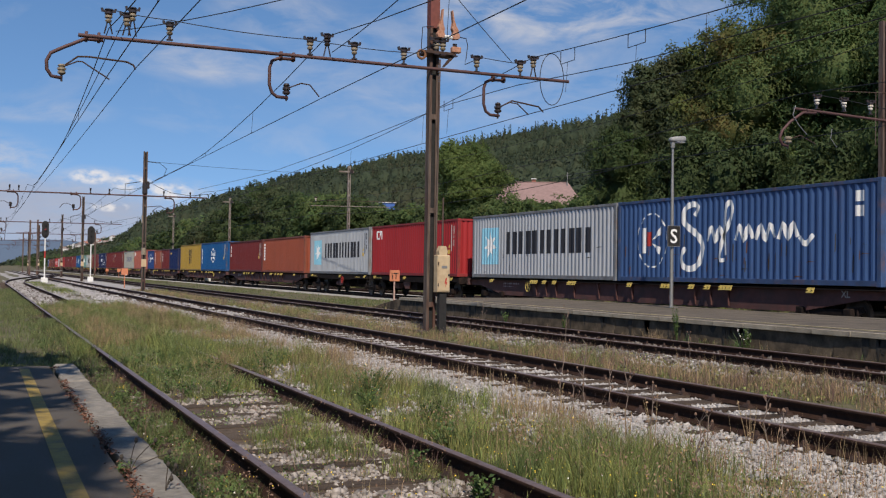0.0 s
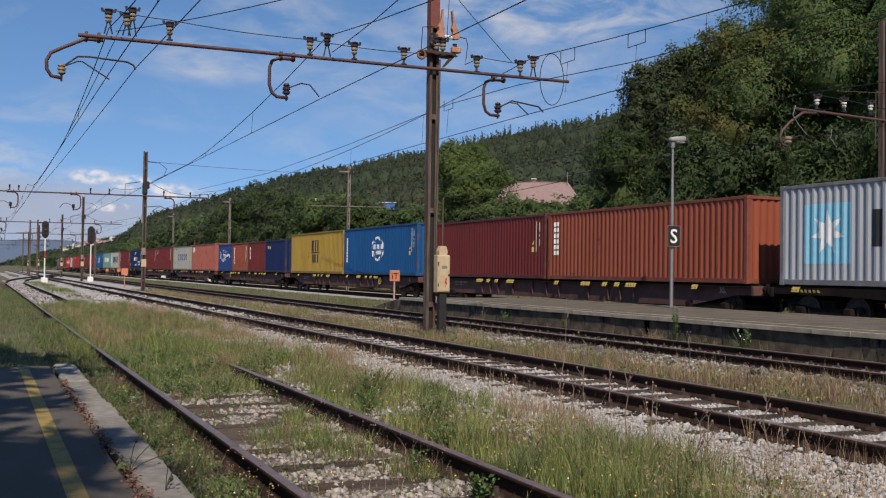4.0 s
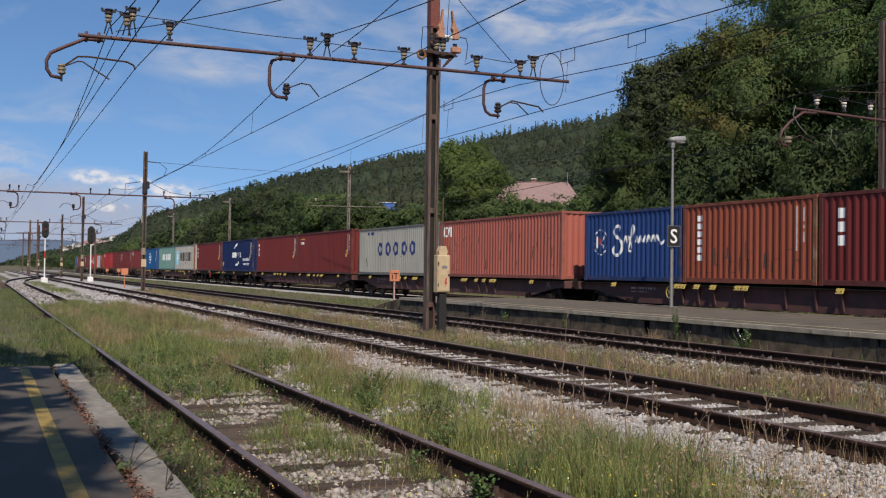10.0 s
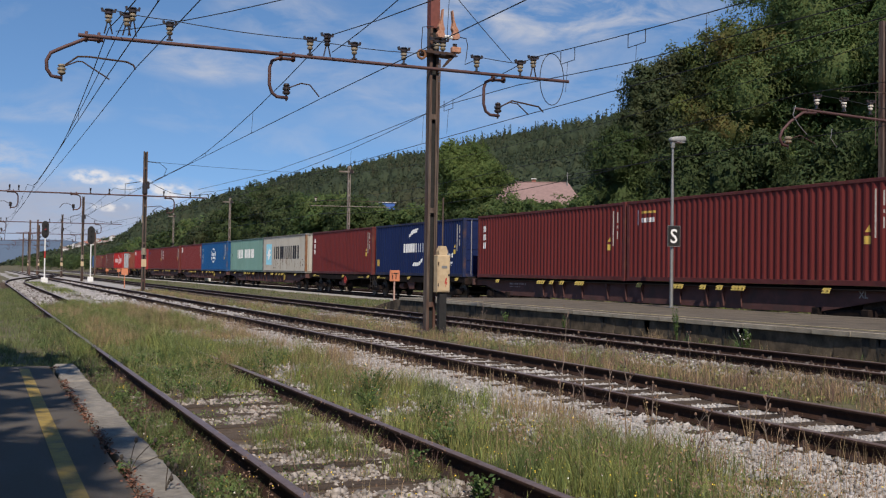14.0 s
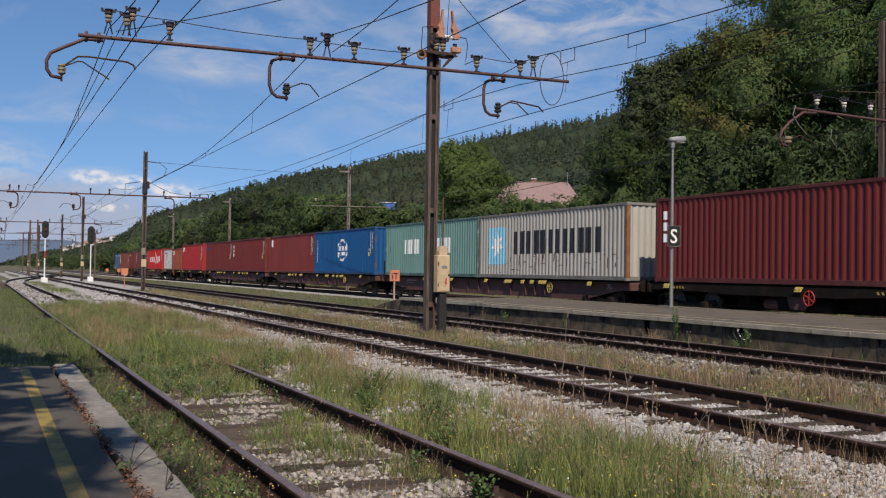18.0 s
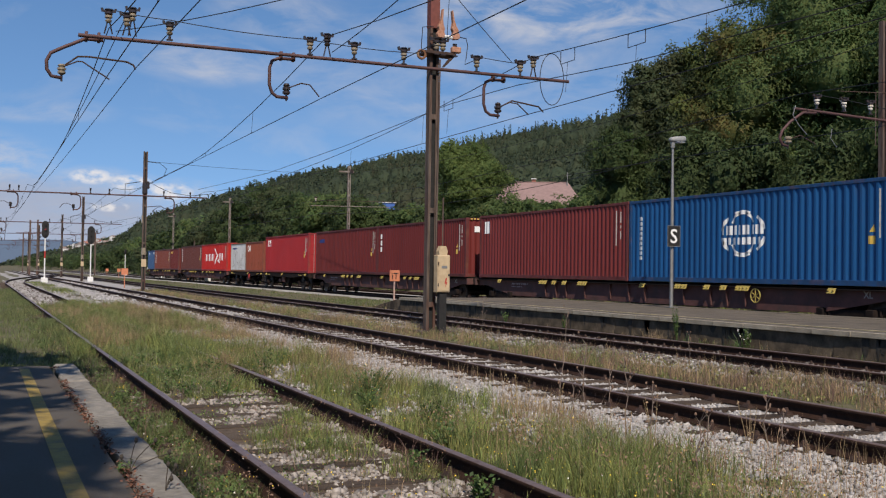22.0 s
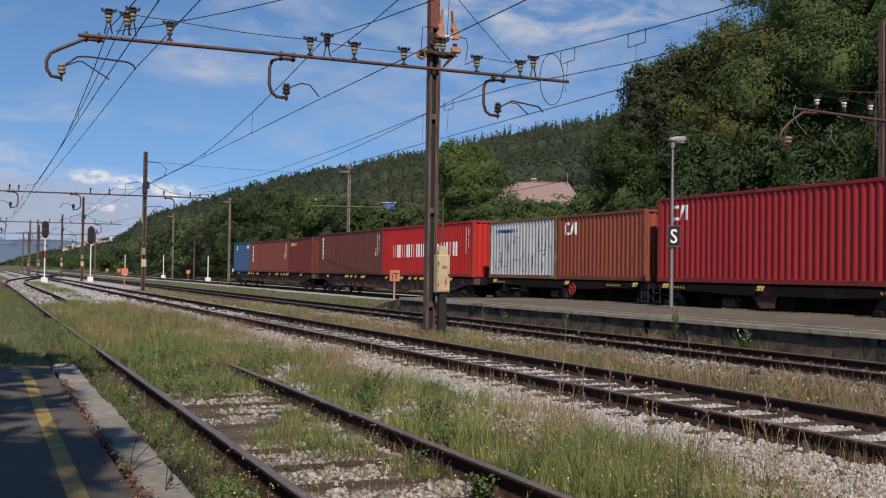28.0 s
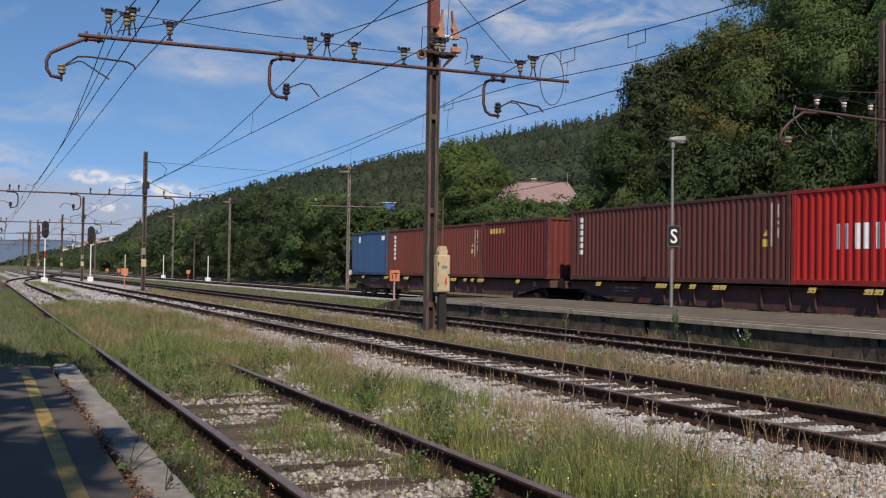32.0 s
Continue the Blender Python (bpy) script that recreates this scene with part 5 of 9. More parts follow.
    side_shape(c, L, [[(5.69, 0.53), (5.85, 0.74), (6.5, 0.72), (6.55, 0.55)], [(6.5, 0.72), (6.85, 0.86), (6.95, 0.74), (6.55, 0.55)], [(6.85, 0.86), (7.16, 1.09), (6.95, 0.74)]], M_LETTER, "arc", "white tapering arc")
    side_shape(c, L, text_polys("eco container", 0.43, 8.55, 0.98, bold=0.01) + text_polys("bamboo flooring", 0.33, 8.65, 0.6, bold=0.006), M_LETTER, "slogan", "white slogan in two lines")
    side_shape(c, L, [rect(0.26, 0.56, 0.53, 0.91)], M_YELLAB, "warning_label"); id_marks(c, L, HC, M_LETTER)
    c, L = add_c("dark red container with a white letter column", 37.57, 49.77, HC, P_DKRED, striped=True)
    column(c, L, 0.45, 1.37, 2.54, 3, 0.26); id_marks(c, L, HC, M_LETTER)
    wagon_row("fishbelly", 51.5, 76.0, -6.7)
    c, L = add_c("rust-streaked grey container with black lettering", 51.48, 63.68, HC, P_GREYOLD, m_post=M_RUSTPOST)
    weathering(c, L, HC, 10, 60, M_RUSTY, 0.5, 0.6); weathering(c, L, HC, 11, 24, M_GRIME, 0.3, 0.5)
    star_panel(c, L)
    c, L = add_c("sea-green container with white lettering", 63.8, 76.0, HC, P_GREEN)
    weathering(c, L, HC, 12, 10, M_GRIME, 0.6, 0.4)
    letters(c, L, 2.9, 5.1, 1.2, 1.98, 5, M_LETTER, 0.72, 0.12)
    letters(c, L, 5.6, 9.2, 1.2, 1.98, 8, M_LETTER, 0.72, 0.12)
    wagon_row("fishbelly", 77.75, 102.2, -6.7)
    c, L = add_c("bright blue container with a white globe emblem", 77.75, 89.95, HC, P_BRIGHTBLUE)
    globe(c, L); column(c, L, 0.6, 0.77, 2.34, 9, 0.2); id_marks(c, L, HC, M_LETTER)
    c, L = add_c("dull red container with a white square mark", 90.02, 102.2, HC, P_DULLRED)
    side_shape(c, L, [rect(0.52, 1.02, 2.05, 2.6)], M_LETTER, "logo", "white square mark"); id_marks(c, L, HC, M_LETTER, False)
    wagon_row("fishbelly", 103.75, 128.1, None)
    c, L = add_c("dark red container lettered white on its end", 103.75, 115.85, HC, P_MAROON, striped=True)
    column(c, L, 0.5, 1.36, 2.5, 3, 0.26); id_marks(c, L, HC, M_LETTER)
    for x0 in (-0.75, -0.3, 0.15):
        part("letter_block", boxm(x0, x0 + 0.32, -L / 2 + 0.026, -L / 2 + 0.03, 2.2, 2.48), M_LETTER, c)
    c, L = add_c("dark maroon container with a small blue label", 115.95, 128.1, HC, P_MAROON)
    side_shape(c, L, [rect(0.75, 1.9, 2.12, 2.36)], M_INKBLUE, "name_label", "small dark blue label"); id_marks(c, L, HC, M_LETTER)
    wagon_row("articulated", 130.0, 155.15)
    c, L = add_c("bright red container with locking bars on its doors", 130.0, 142.2, HC, P_RED, doors=True)
    corner_mark(c, L, HC); id_marks(c, L, HC, M_LETTER)
    c, L = add_c("rusty orange short container", 142.95, 149.0, ST, P_ORANGE)
    weathering(c, L, ST, 16, 14, M_RUSTY, 0.5, 0.5)
    corner_mark(c, L, ST, 0.55)
    c, L = add_c("battered white short container with rust streaks", 149.1, 155.15, ST, P_GR20, M_RUSTPOST)
    weathering(c, L, ST, 13, 46, M_GRIME, 0.75, 0.8); weathering(c, L, ST, 14, 36, M_RUSTY, 0.6, 0.7)
    letters(c, L, 0.57, 2.8, 2.03, 2.17, 9, M_INKBLUE, 0.7)
    wagon_row("fishbelly", 156.95, 181.3, None)
    c, L = add_c("scarlet container with white lettering and a ribbon emblem", 156.93, 169.07, ST + 0.15, P_SCARLET)
    letters(c, L, 1.7, 6.5, 1.02, 1.72, 7, M_LETTER, 0.66, 0.1)
    letters(c, L, 8.35, 10.6, 1.05, 1.75, 3, M_LETTER, 0.72, 0.1)
    side_shape(c, L, [[(6.45, 2.2), (6.7, 2.3), (7.4, 1.9), (7.5, 1.6)], [(7.4, 1.9), (8.1, 1.25), (7.6, 1.3), (7.5, 1.6)], [(8.1, 1.25), (8.95, 0.95), (8.9, 0.78), (8.0, 1.0)]], M_LETTER, "ribbon", "white ribbon emblem")
    side_shape(c, L, [[(6.85, 0.7), (6.7, 0.95), (7.2, 1.3), (7.45, 1.12)], [(7.2, 1.3), (7.9, 1.75), (8.3, 1.55), (7.45, 1.12)]], M_LETTER, "ribbon", "", 0.008)
    id_marks(c, L, ST + 0.15, M_LETTER, False)
    c, L = add_c("dark brown container with a white letter column", 169.15, 181.32, ST + 0.15, P_BROWN)
    column(c, L, 0.6, 1.0, 2.5, 6, 0.26); id_marks(c, L, ST + 0.15, M_LETTER)
    wagon_row("fishbelly", 183.15, 207.8, None)
    c, L = add_c("wine-red short container with yellow lettering", 183.15, 189.2, ST, P_WINE)
    weathering(c, L, ST, 15, 14, M_RUSTY, 0.4, 0.5)
    letters(c, L, 0.69, 2.26, 2.02, 2.25, 5, M_YELLAB, 0.7)
    c, L = add_c("dark red container with a white letter column", 189.3, 201.5, ST, P_RUSTBROWN)
    column(c, L, 0.85, 0.9, 2.3, 6, 0.3); id_marks(c, L, ST, M_LETTER)
    c, L = add_c("steel-blue short container at the tail of the train", 201.75, 207.8, ST, P_STEEL)
    side_shape(c, L, ring(1.4, 2.15, 0.0, 0.2, 0, 360, 12), M_LETTER, "logo", "small white oval"); side_shape(c, L, [rect(5.2, 5.7, 2.05, 2.3)], M_LETTER, "id_plate")
    lamp = tagged(empty("tail_signal"), "white reflective tail signal on the last wagon", "signal")
    part("board", boxm(-0.12, 0.12, -0.02, 0.02, -0.14, 0.14, 0.01), M_WHITE, lamp)
    part("bracket", boxm(-0.02, 0.02, -0.03, -0.018, -0.25, 0.1), M_IRON, lamp)
    on_train(lamp, 208.3, 1.32)


build_train()


def motions():
    """The train runs towards the camera's right and slows a little; its wheels turn with it."""
    times = [i * 1.0 for i in range(33)]
    for ob, s, z in TRAIN:
        dx = -1.1 if ob.name.startswith("tail_signal") else 0.0
        walk(ob, [(t, pose(TRAIN_X + dx, s + train_shift(t), z)) for t in times])
    for off, sets in WHEELSETS.items():
        rows = []
        for f in range(0, 961):
            t = f / 30
            rows.append((t, pose(0, off, 0.46) @ Matrix.Rotation(-(train_shift(0) - train_shift(t)) / 0.46 * -1, 4, "X")))
        walk(sets[0], rows)
        keys = sets[0].animation_data
        for w in sets[1:]:
            w.rotation_mode = "QUATERNION"
            w.animation_data_create()
            w.animation_data.action = keys.action
            w.animation_data.action_slot = keys.action_slot
# ---- masts, wires and lineside equipment ----
def insulator(parent, x, z, y=0.0, tall=0.0, dark=False, white=False):
    """A porcelain post insulator on its foot; tall gives it a forked stand."""
    k = 0.62 if dark and not tall else 0.92
    i = part("insulator", turned(bmesh.new(), [(r * k, h * k) for r, h in ((0.045, 0.0), (0.07, 0.02), (0.085, 0.06), (0.06, 0.085), (0.06, 0.11), (0.095, 0.13), (0.095, 0.17), (0.06, 0.2), (0.05, 0.22))], 12), M_CERAMDK if dark else (M_PORCELAIN if white else M_CERAM), parent, m=pose(x, y, z + 0.15 + tall))
    part("cap", turned(bmesh.new(), [(r * k, h * k) for r, h in ((0.085, 0.2), (0.1, 0.22), (0.1, 0.27), (0.06, 0.3), (0.06, 0.32), (0.1, 0.32), (0.1, 0.345))], 10), M_CERAMDK, i)
    bm = bmesh.new()
    for sx in (-1, 1):
        prism(bm, [(sx * 0.05, 0.24), (sx * 0.16, 0.25), (sx * 0.18, 0.33), (sx * 0.13, 0.34), (sx * 0.11, 0.29), (sx * 0.05, 0.29)], "y", -0.03, 0.03)
    if not dark or tall:
        part("clamp", bm, M_CERAMDK, i)
    else:
        bm.free()
    bm = bmesh.new()
    if tall:
        for s in (-1, 1):
            rod(bm, (s * 0.09, 0, -tall - 0.12), (s * 0.03, 0, 0.0), 0.018, seg=6)
    else:
        rod(bm, (0, 0, -0.12), (0, 0, 0.0), 0.035, 0.03, 8)
        box(bm, -0.07, 0.07, -0.05, 0.05, -0.13, -0.1)
    part("stand", bm, M_CERAMDK, i)
    return i


def drop_arm(parent, x, z, reach=1.5, double=False, flip=1):
    """The bent tube under the beam, its insulator and the light tubes that hold the contact wire aside."""
    bm = pipe(bmesh.new(), [(x + 0.45, 0, z - 0.09), (x + 0.02, 0, z - 0.1), (x - 0.14, 0, z - 0.18), (x - 0.2, 0, z - 0.35), (x - 0.2, 0, z - 0.78), (x - 0.13, 0, z - 0.98), (x + 0.0, 0, z - 1.07), (x + 0.28, 0, z - 1.08)], 0.042, 8)
    for xx in (x + 0.08, x + 0.4):
        box(bm, xx - 0.03, xx + 0.03, -0.07, 0.07, z - 0.15, z + 0.07)
    hook = Matrix.Translation((x, 0, 0)) @ Matrix.Diagonal((flip, 1, 1, 1)) @ Matrix.Translation((-x, 0, 0))
    bm.transform(hook)
    d = part("drop_arm", bm, M_ARM, parent, smooth=True)
    i = part("insulator", turned(bmesh.new(), [(0.05, 0.0), (0.1, 0.03), (0.1, 0.08), (0.06, 0.1), (0.1, 0.13), (0.1, 0.18), (0.06, 0.2), (0.09, 0.23), (0.06, 0.28)], 12), M_CERAMDK, d, m=pose(x + flip * 0.24, 0, z - 1.0))
    part("pin", rod(bmesh.new(), (0, 0, -0.16), (0, 0, 0.0), 0.025, seg=6), M_CERAMDK, i)
    bm = pipe(bmesh.new(), [(x + 0.3, 0, z - 0.82), (x + 0.62, 0, z - 0.68), (x + 0.85, 0, z - 0.7), (x + reach, 0, z - 0.98)], 0.017, 6)
    if double:
        pipe(bm, [(x + 0.3, 0.05, z - 0.84), (x + 0.7, 0.05, z - 0.62), (x + reach + 0.35, 0.05, z - 0.72), (x + reach + 0.5, 0.05, z - 0.86)], 0.022, 6)
    bm.transform(hook)
    part("steady_arm", bm, M_IRON, d)


def end_arm(parent, x, z):
    """The long slanting drop arm at the beam's outer end, with two pairs of steady tubes."""
    bm = pipe(bmesh.new(), [(x + 2.5, 0, z - 0.1), (x + 2.1, 0, z - 0.1), (x + 1.6, 0, z - 0.36), (x + 1.36, 0, z - 0.5), (x + 1.27, 0, z - 0.68), (x + 1.28, 0, z - 0.88), (x + 1.38, 0, z - 1.03), (x + 1.6, 0, z - 1.06)], 0.042, 8)
    for xx in (x + 2.12, x + 2.4):
        box(bm, xx - 0.03, xx + 0.03, -0.07, 0.07, z - 0.16, z + 0.07)
    d = part("drop_arm", bm, M_ARM, parent, smooth=True)
    i = part("insulator", turned(bmesh.new(), [(0.05, 0.0), (0.09, 0.03), (0.09, 0.07), (0.06, 0.09), (0.1, 0.11), (0.1, 0.15), (0.06, 0.17), (0.09, 0.2), (0.06, 0.24)], 12), M_CERAM, d, m=pose(x + 1.6, 0, z - 0.98))
    part("pin", rod(bmesh.new(), (0, 0, -0.16), (0, 0, 0.0), 0.025, seg=6), M_CERAMDK, i)
    part("steady_arm", pipe(bmesh.new(), [(x + 1.66, 0, z - 0.78), (x + 1.95, 0, z - 0.64), (x + 2.05, 0, z - 0.64), (x + 2.66, 0, z - 1.0)], 0.016, 6), M_IRON, d)
    part("steady_arm", pipe(bmesh.new(), [(x + 1.66, 0.05, z - 0.76), (x + 1.95, 0.05, z - 0.52), (x + 2.2, 0.05, z - 0.5), (x + 3.05, 0.05, z - 0.54), (x + 3.2, 0.05, z - 0.6), (x + 3.25, 0.05, z - 0.7)], 0.022, 6), M_IRON, d)


def mast_post(parent, top, red_from=None, w=0.118):
    """Two channels back to back with batten plates."""
    for sx in (-1, 1):
        u, v = sx * (w + 0.012), sx * (w - 0.06)
        bm = prism(bmesh.new(), [(u, -0.113), (u, 0.113), (v, 0.113), (v, 0.097), (u - sx * 0.024, 0.097), (u - sx * 0.024, -0.097), (v, -0.097), (v, -0.113)], "z", -0.4, top)
        part("channel", bm, M_MAST, parent)
    # black core stands in for the shaded gap between the channels
    part("dark_gap_core", boxm(-w + 0.03, w - 0.03, -0.03, 0.03, -0.4, top - 0.05), M_BLACK, parent)
    z = 0.5
    while z < top:
        part("batten", boxm(-w + 0.02, w - 0.02, -0.118, -0.106, z, z + 0.14), M_MAST, parent)
        part("batten", boxm(-w + 0.02, w - 0.02, 0.106, 0.118, z, z + 0.14), M_MAST, parent)
        z += 2.5
    part("foot", boxm(-0.35, 0.35, -0.35, 0.35, -0.5, -0.12, 0.03), M_CONC, parent)
    if red_from:
        bm = boxm(-w - 0.016, w + 0.016, -0.124, 0.124, red_from, top + 0.01)
        part("painted_head", bm, M_MASTRED, parent, "red-brown painted mast head")


def beam(parent, x0, x1, z, r=0.054):
    part("cross_beam", rod(bmesh.new(), (x0, -0.19, z - 0.045), (x1, -0.19, z + 0.04), r * 0.85, seg=12), M_ARM, parent, smooth=False)


def main_mast(x, y, red=None, sparse=False):
    m = tagged(empty("catenary_mast", pose(x, y, 0)), "weathered twin-channel catenary mast with a long tubular cross-beam", "mast", "catenary masts")
    mast_post(m, 9.6 if red else 9.2, red)
    z0 = 6.2 if sparse else 6.82
    beam(m, 1.93 - x, 15.03 - x, z0)
    zz = z0 + 0.02
    for k, (xx, tall, dark) in enumerate(((2.59, 0.14, False), (3.0, 0.1, False), (3.13, 0.24, False), (3.99, 0, False), (7.46, 0, False), (7.91, 0.14, True), (8.64, 0, False), (10.01, 0, False), (12.14, 0, False), (13.48, 0, False), (13.89, 0.16, False))):
        if not sparse or k % 2 == 0:
            insulator(m, xx - x, zz, -0.19, 0.0 if sparse else tall, sparse or dark)
    for xx, reach, dbl in ((6.68, 1.1, False), (12.66, 1.2, True)):
        drop_arm(m, xx - x, zz, reach, dbl, -1 if sparse else 1)
    if sparse:
        drop_arm(m, 2.9 - x, zz, 1.2, False, -1)
        part("fitting", boxm(-0.17, 0.15, -0.16, 0.14, 6.35, 7.1, 0.03), M_CERAMDK, m)
        part("plate", boxm(-0.16, 0.16, -0.14, -0.125, 1.5, 2.0), M_BOX, m, "small cream plate on the mast")
        part("wrap", rod(bmesh.new(), (0, -0.02, 2.3), (0, -0.02, 2.75), 0.17, 0.15, 10), M_CERAM, m, "weathered cream sleeve round the mast")
        part("wire_box", boxm(-0.2, -0.1, -0.2, 0.0, 4.4, 4.9, 0.02), M_CERAM, m)
        part("switch", boxm(0.05, 0.27, -0.22, -0.06, 6.7, 7.2, 0.05), M_CERAMDK, m)
        part("jumper_cable", pipe(bmesh.new(), [(0.1, -0.2, 8.5), (0.9, -0.2, 8.45), (1.35, -0.2, 8.1), (1.2, -0.2, 7.6), (0.4, -0.2, 7.1)], 0.02, 5), M_WIRE, m)
        part("jumper_cable", pipe(bmesh.new(), [(0.3, -0.2, 7.1), (1.6, -0.2, 6.5), (3.0, -0.2, 6.35), (4.4, -0.2, 6.55)], 0.018, 5), M_WIRE, m)
        part("bracket", pipe(bmesh.new(), [(-1.3, -0.2, 6.25), (-1.3, -0.2, 6.95), (-0.3, -0.2, 7.15)], 0.022, 6), M_CERAMDK, m)
    else:
        end_arm(m, -x, zz)
    return m


def mast_dressing(m):
    """What only the nearest mast carries: the switch, its bracket, loops of cable, the pulley and the control box."""
    bm = bmesh.new()
    box(bm, -0.35, 0.55, -0.3, 0.2, 7.22, 7.3, 0.01)
    prism(bm, [(0.18, 6.9), (0.24, 6.9), (0.55, 7.22), (0.42, 7.22)], "y", -0.24, -0.18)
    part("switch_bracket", bm, M_IRON, m)
    for dx, lean, dark in ((-0.02, 0.25, False), (0.17, 0.0, False), (0.52, -0.2, True)):
        i = insulator(m, dx, 7.18, -0.26, 0.0, dark)
    for dx, lean in ((0.08, 5), (0.54, -9)):
        bm = prism(bmesh.new(), [(-0.08, 0.0), (0.09, 0.0), (0.12, 0.1), (0.085, 0.17), (0.1, 0.25), (0.05, 0.36), (0.02, 0.5), (0.015, 0.78), (-0.015, 0.78), (-0.03, 0.45), (-0.09, 0.3), (-0.06, 0.2), (-0.11, 0.1)], "y", -0.07, 0.07)
        bmesh.ops.bevel(bm, geom=bm.edges[:], offset=0.012, segments=1, affect="EDGES", profile=0.5)
        part("switch_horn", bm, M_HORN, m, "rusty pink-orange horn of the line switch", m=pose(dx, -0.26, 7.66, 0, lean, 0))
    part("terminal_block", boxm(0.42, 0.68, -0.34, -0.18, 7.3, 7.46, 0.02), M_HORN, m)
    part("switch_arm", rod(bmesh.new(), (0.05, -0.26, 7.72), (0.55, -0.26, 7.7), 0.05, seg=8), M_WHITE, m)
    bm = pipe(bmesh.new(), [(0.62, -0.26, 7.75), (0.85, -0.26, 7.72), (0.9, -0.26, 7.55), (0.86, -0.26, 7.2), (0.82, -0.26, 7.02), (1.2, -0.26, 7.2)], 0.012, 5)
    part("jumper_cable", bm, M_WIRE, m)
    bm = pipe(bmesh.new(), [(-0.1, -0.26, 7.95), (-0.42, -0.26, 7.9), (-0.45, -0.26, 7.4), (-0.44, -0.26, 7.28)], 0.012, 5)
    part("jumper_cable", bm, M_WIRE, m)
    bm = pipe(bmesh.new(), [(0.11 * math.cos(radians(a)) - 0.44, -0.26, 7.17 + 0.11 * math.sin(radians(a))) for a in range(0, 361, 30)], 0.035, 6)
    part("pulley", bm, M_RUSTPOST, m)
    bm = pipe(bmesh.new(), [(3.64 + 0.385 * math.cos(radians(a)), -0.05, 6.91 + 0.73 * math.sin(radians(a))) for a in range(0, 361, 15)], 0.012, 5)
    part("cable_loop", bm, M_WIRE, m, "wide loop of black cable")
    part("conduit", rod(bmesh.new(), (0.08, -0.2, 1.2), (0.12, -0.2, 7.1), 0.022, seg=6), M_MAST, m)


def control_box(x, y):
    b = tagged(empty("control_cabinet", pose(x, y, 0)), "beige steel switch cabinet beside the mast", "cabinet")
    part("body", boxm(-0.17, 0.19, -0.13, 0.13, 0.9, 1.88, 0.015), M_BOX, b)
    d = part("door", boxm(-0.145, 0.165, -0.146, -0.132, 0.94, 1.84, 0.004), M_BOX, b)
    part("hinge", boxm(-0.165, -0.14, -0.16, -0.14, 1.62, 1.7), M_IRON, d)
    part("hinge", boxm(-0.165, -0.14, -0.16, -0.14, 1.06, 1.14), M_IRON, d)
    part("lock", rod(bmesh.new(), (0.145, -0.16, 1.36), (0.145, -0.13, 1.36), 0.028, seg=8), M_BLACK, d)
    part("label", boxm(-0.06, 0.1, -0.15, -0.147, 1.53, 1.6), M_LAMPGREY, d)
    bm = bmesh.new()
    bm.faces.new([bm.verts.new((u, -0.151, v)) for u, v in ((0.06, 1.28), (0.1, 1.28), (0.075, 1.17), (0.11, 1.17), (0.05, 1.02), (0.06, 1.13), (0.025, 1.13))])
    part("hazard_sign", bm, M_SIGNRED, d, "red lightning bolt")
    part("post", boxm(-0.08, 0.12, -0.08, 0.08, -0.25, 0.9), M_BLACK, b)
    part("hood", prism(bmesh.new(), [(-0.11, 1.88), (0.11, 1.88), (0.13, 1.98), (0.08, 2.12), (-0.06, 2.12), (-0.12, 1.98)], "y", -0.1, 0.1), M_BOX, b)
    part("handle_pipe", rod(bmesh.new(), (0.02, 0, 2.1), (0.03, 0.02, 3.4), 0.02, seg=6), M_MAST, b)


MAST_A = main_mast(10.93, 25.2, 7.95)
mast_dressing(MAST_A)
control_box(10.99 + 0.08, 24.75)
MAST_B = main_mast(10.93, 70.85, None, True)
MAST_B.matrix_basis = pose(9.9, 70.85, 0)
for yy, xx in ((120.0, 11.2), (163.0, 11.95), (208.0, 10.9), (255.0, 10.9)):
    copy_thing(MAST_B, pose(xx - 1.0, yy, 0))


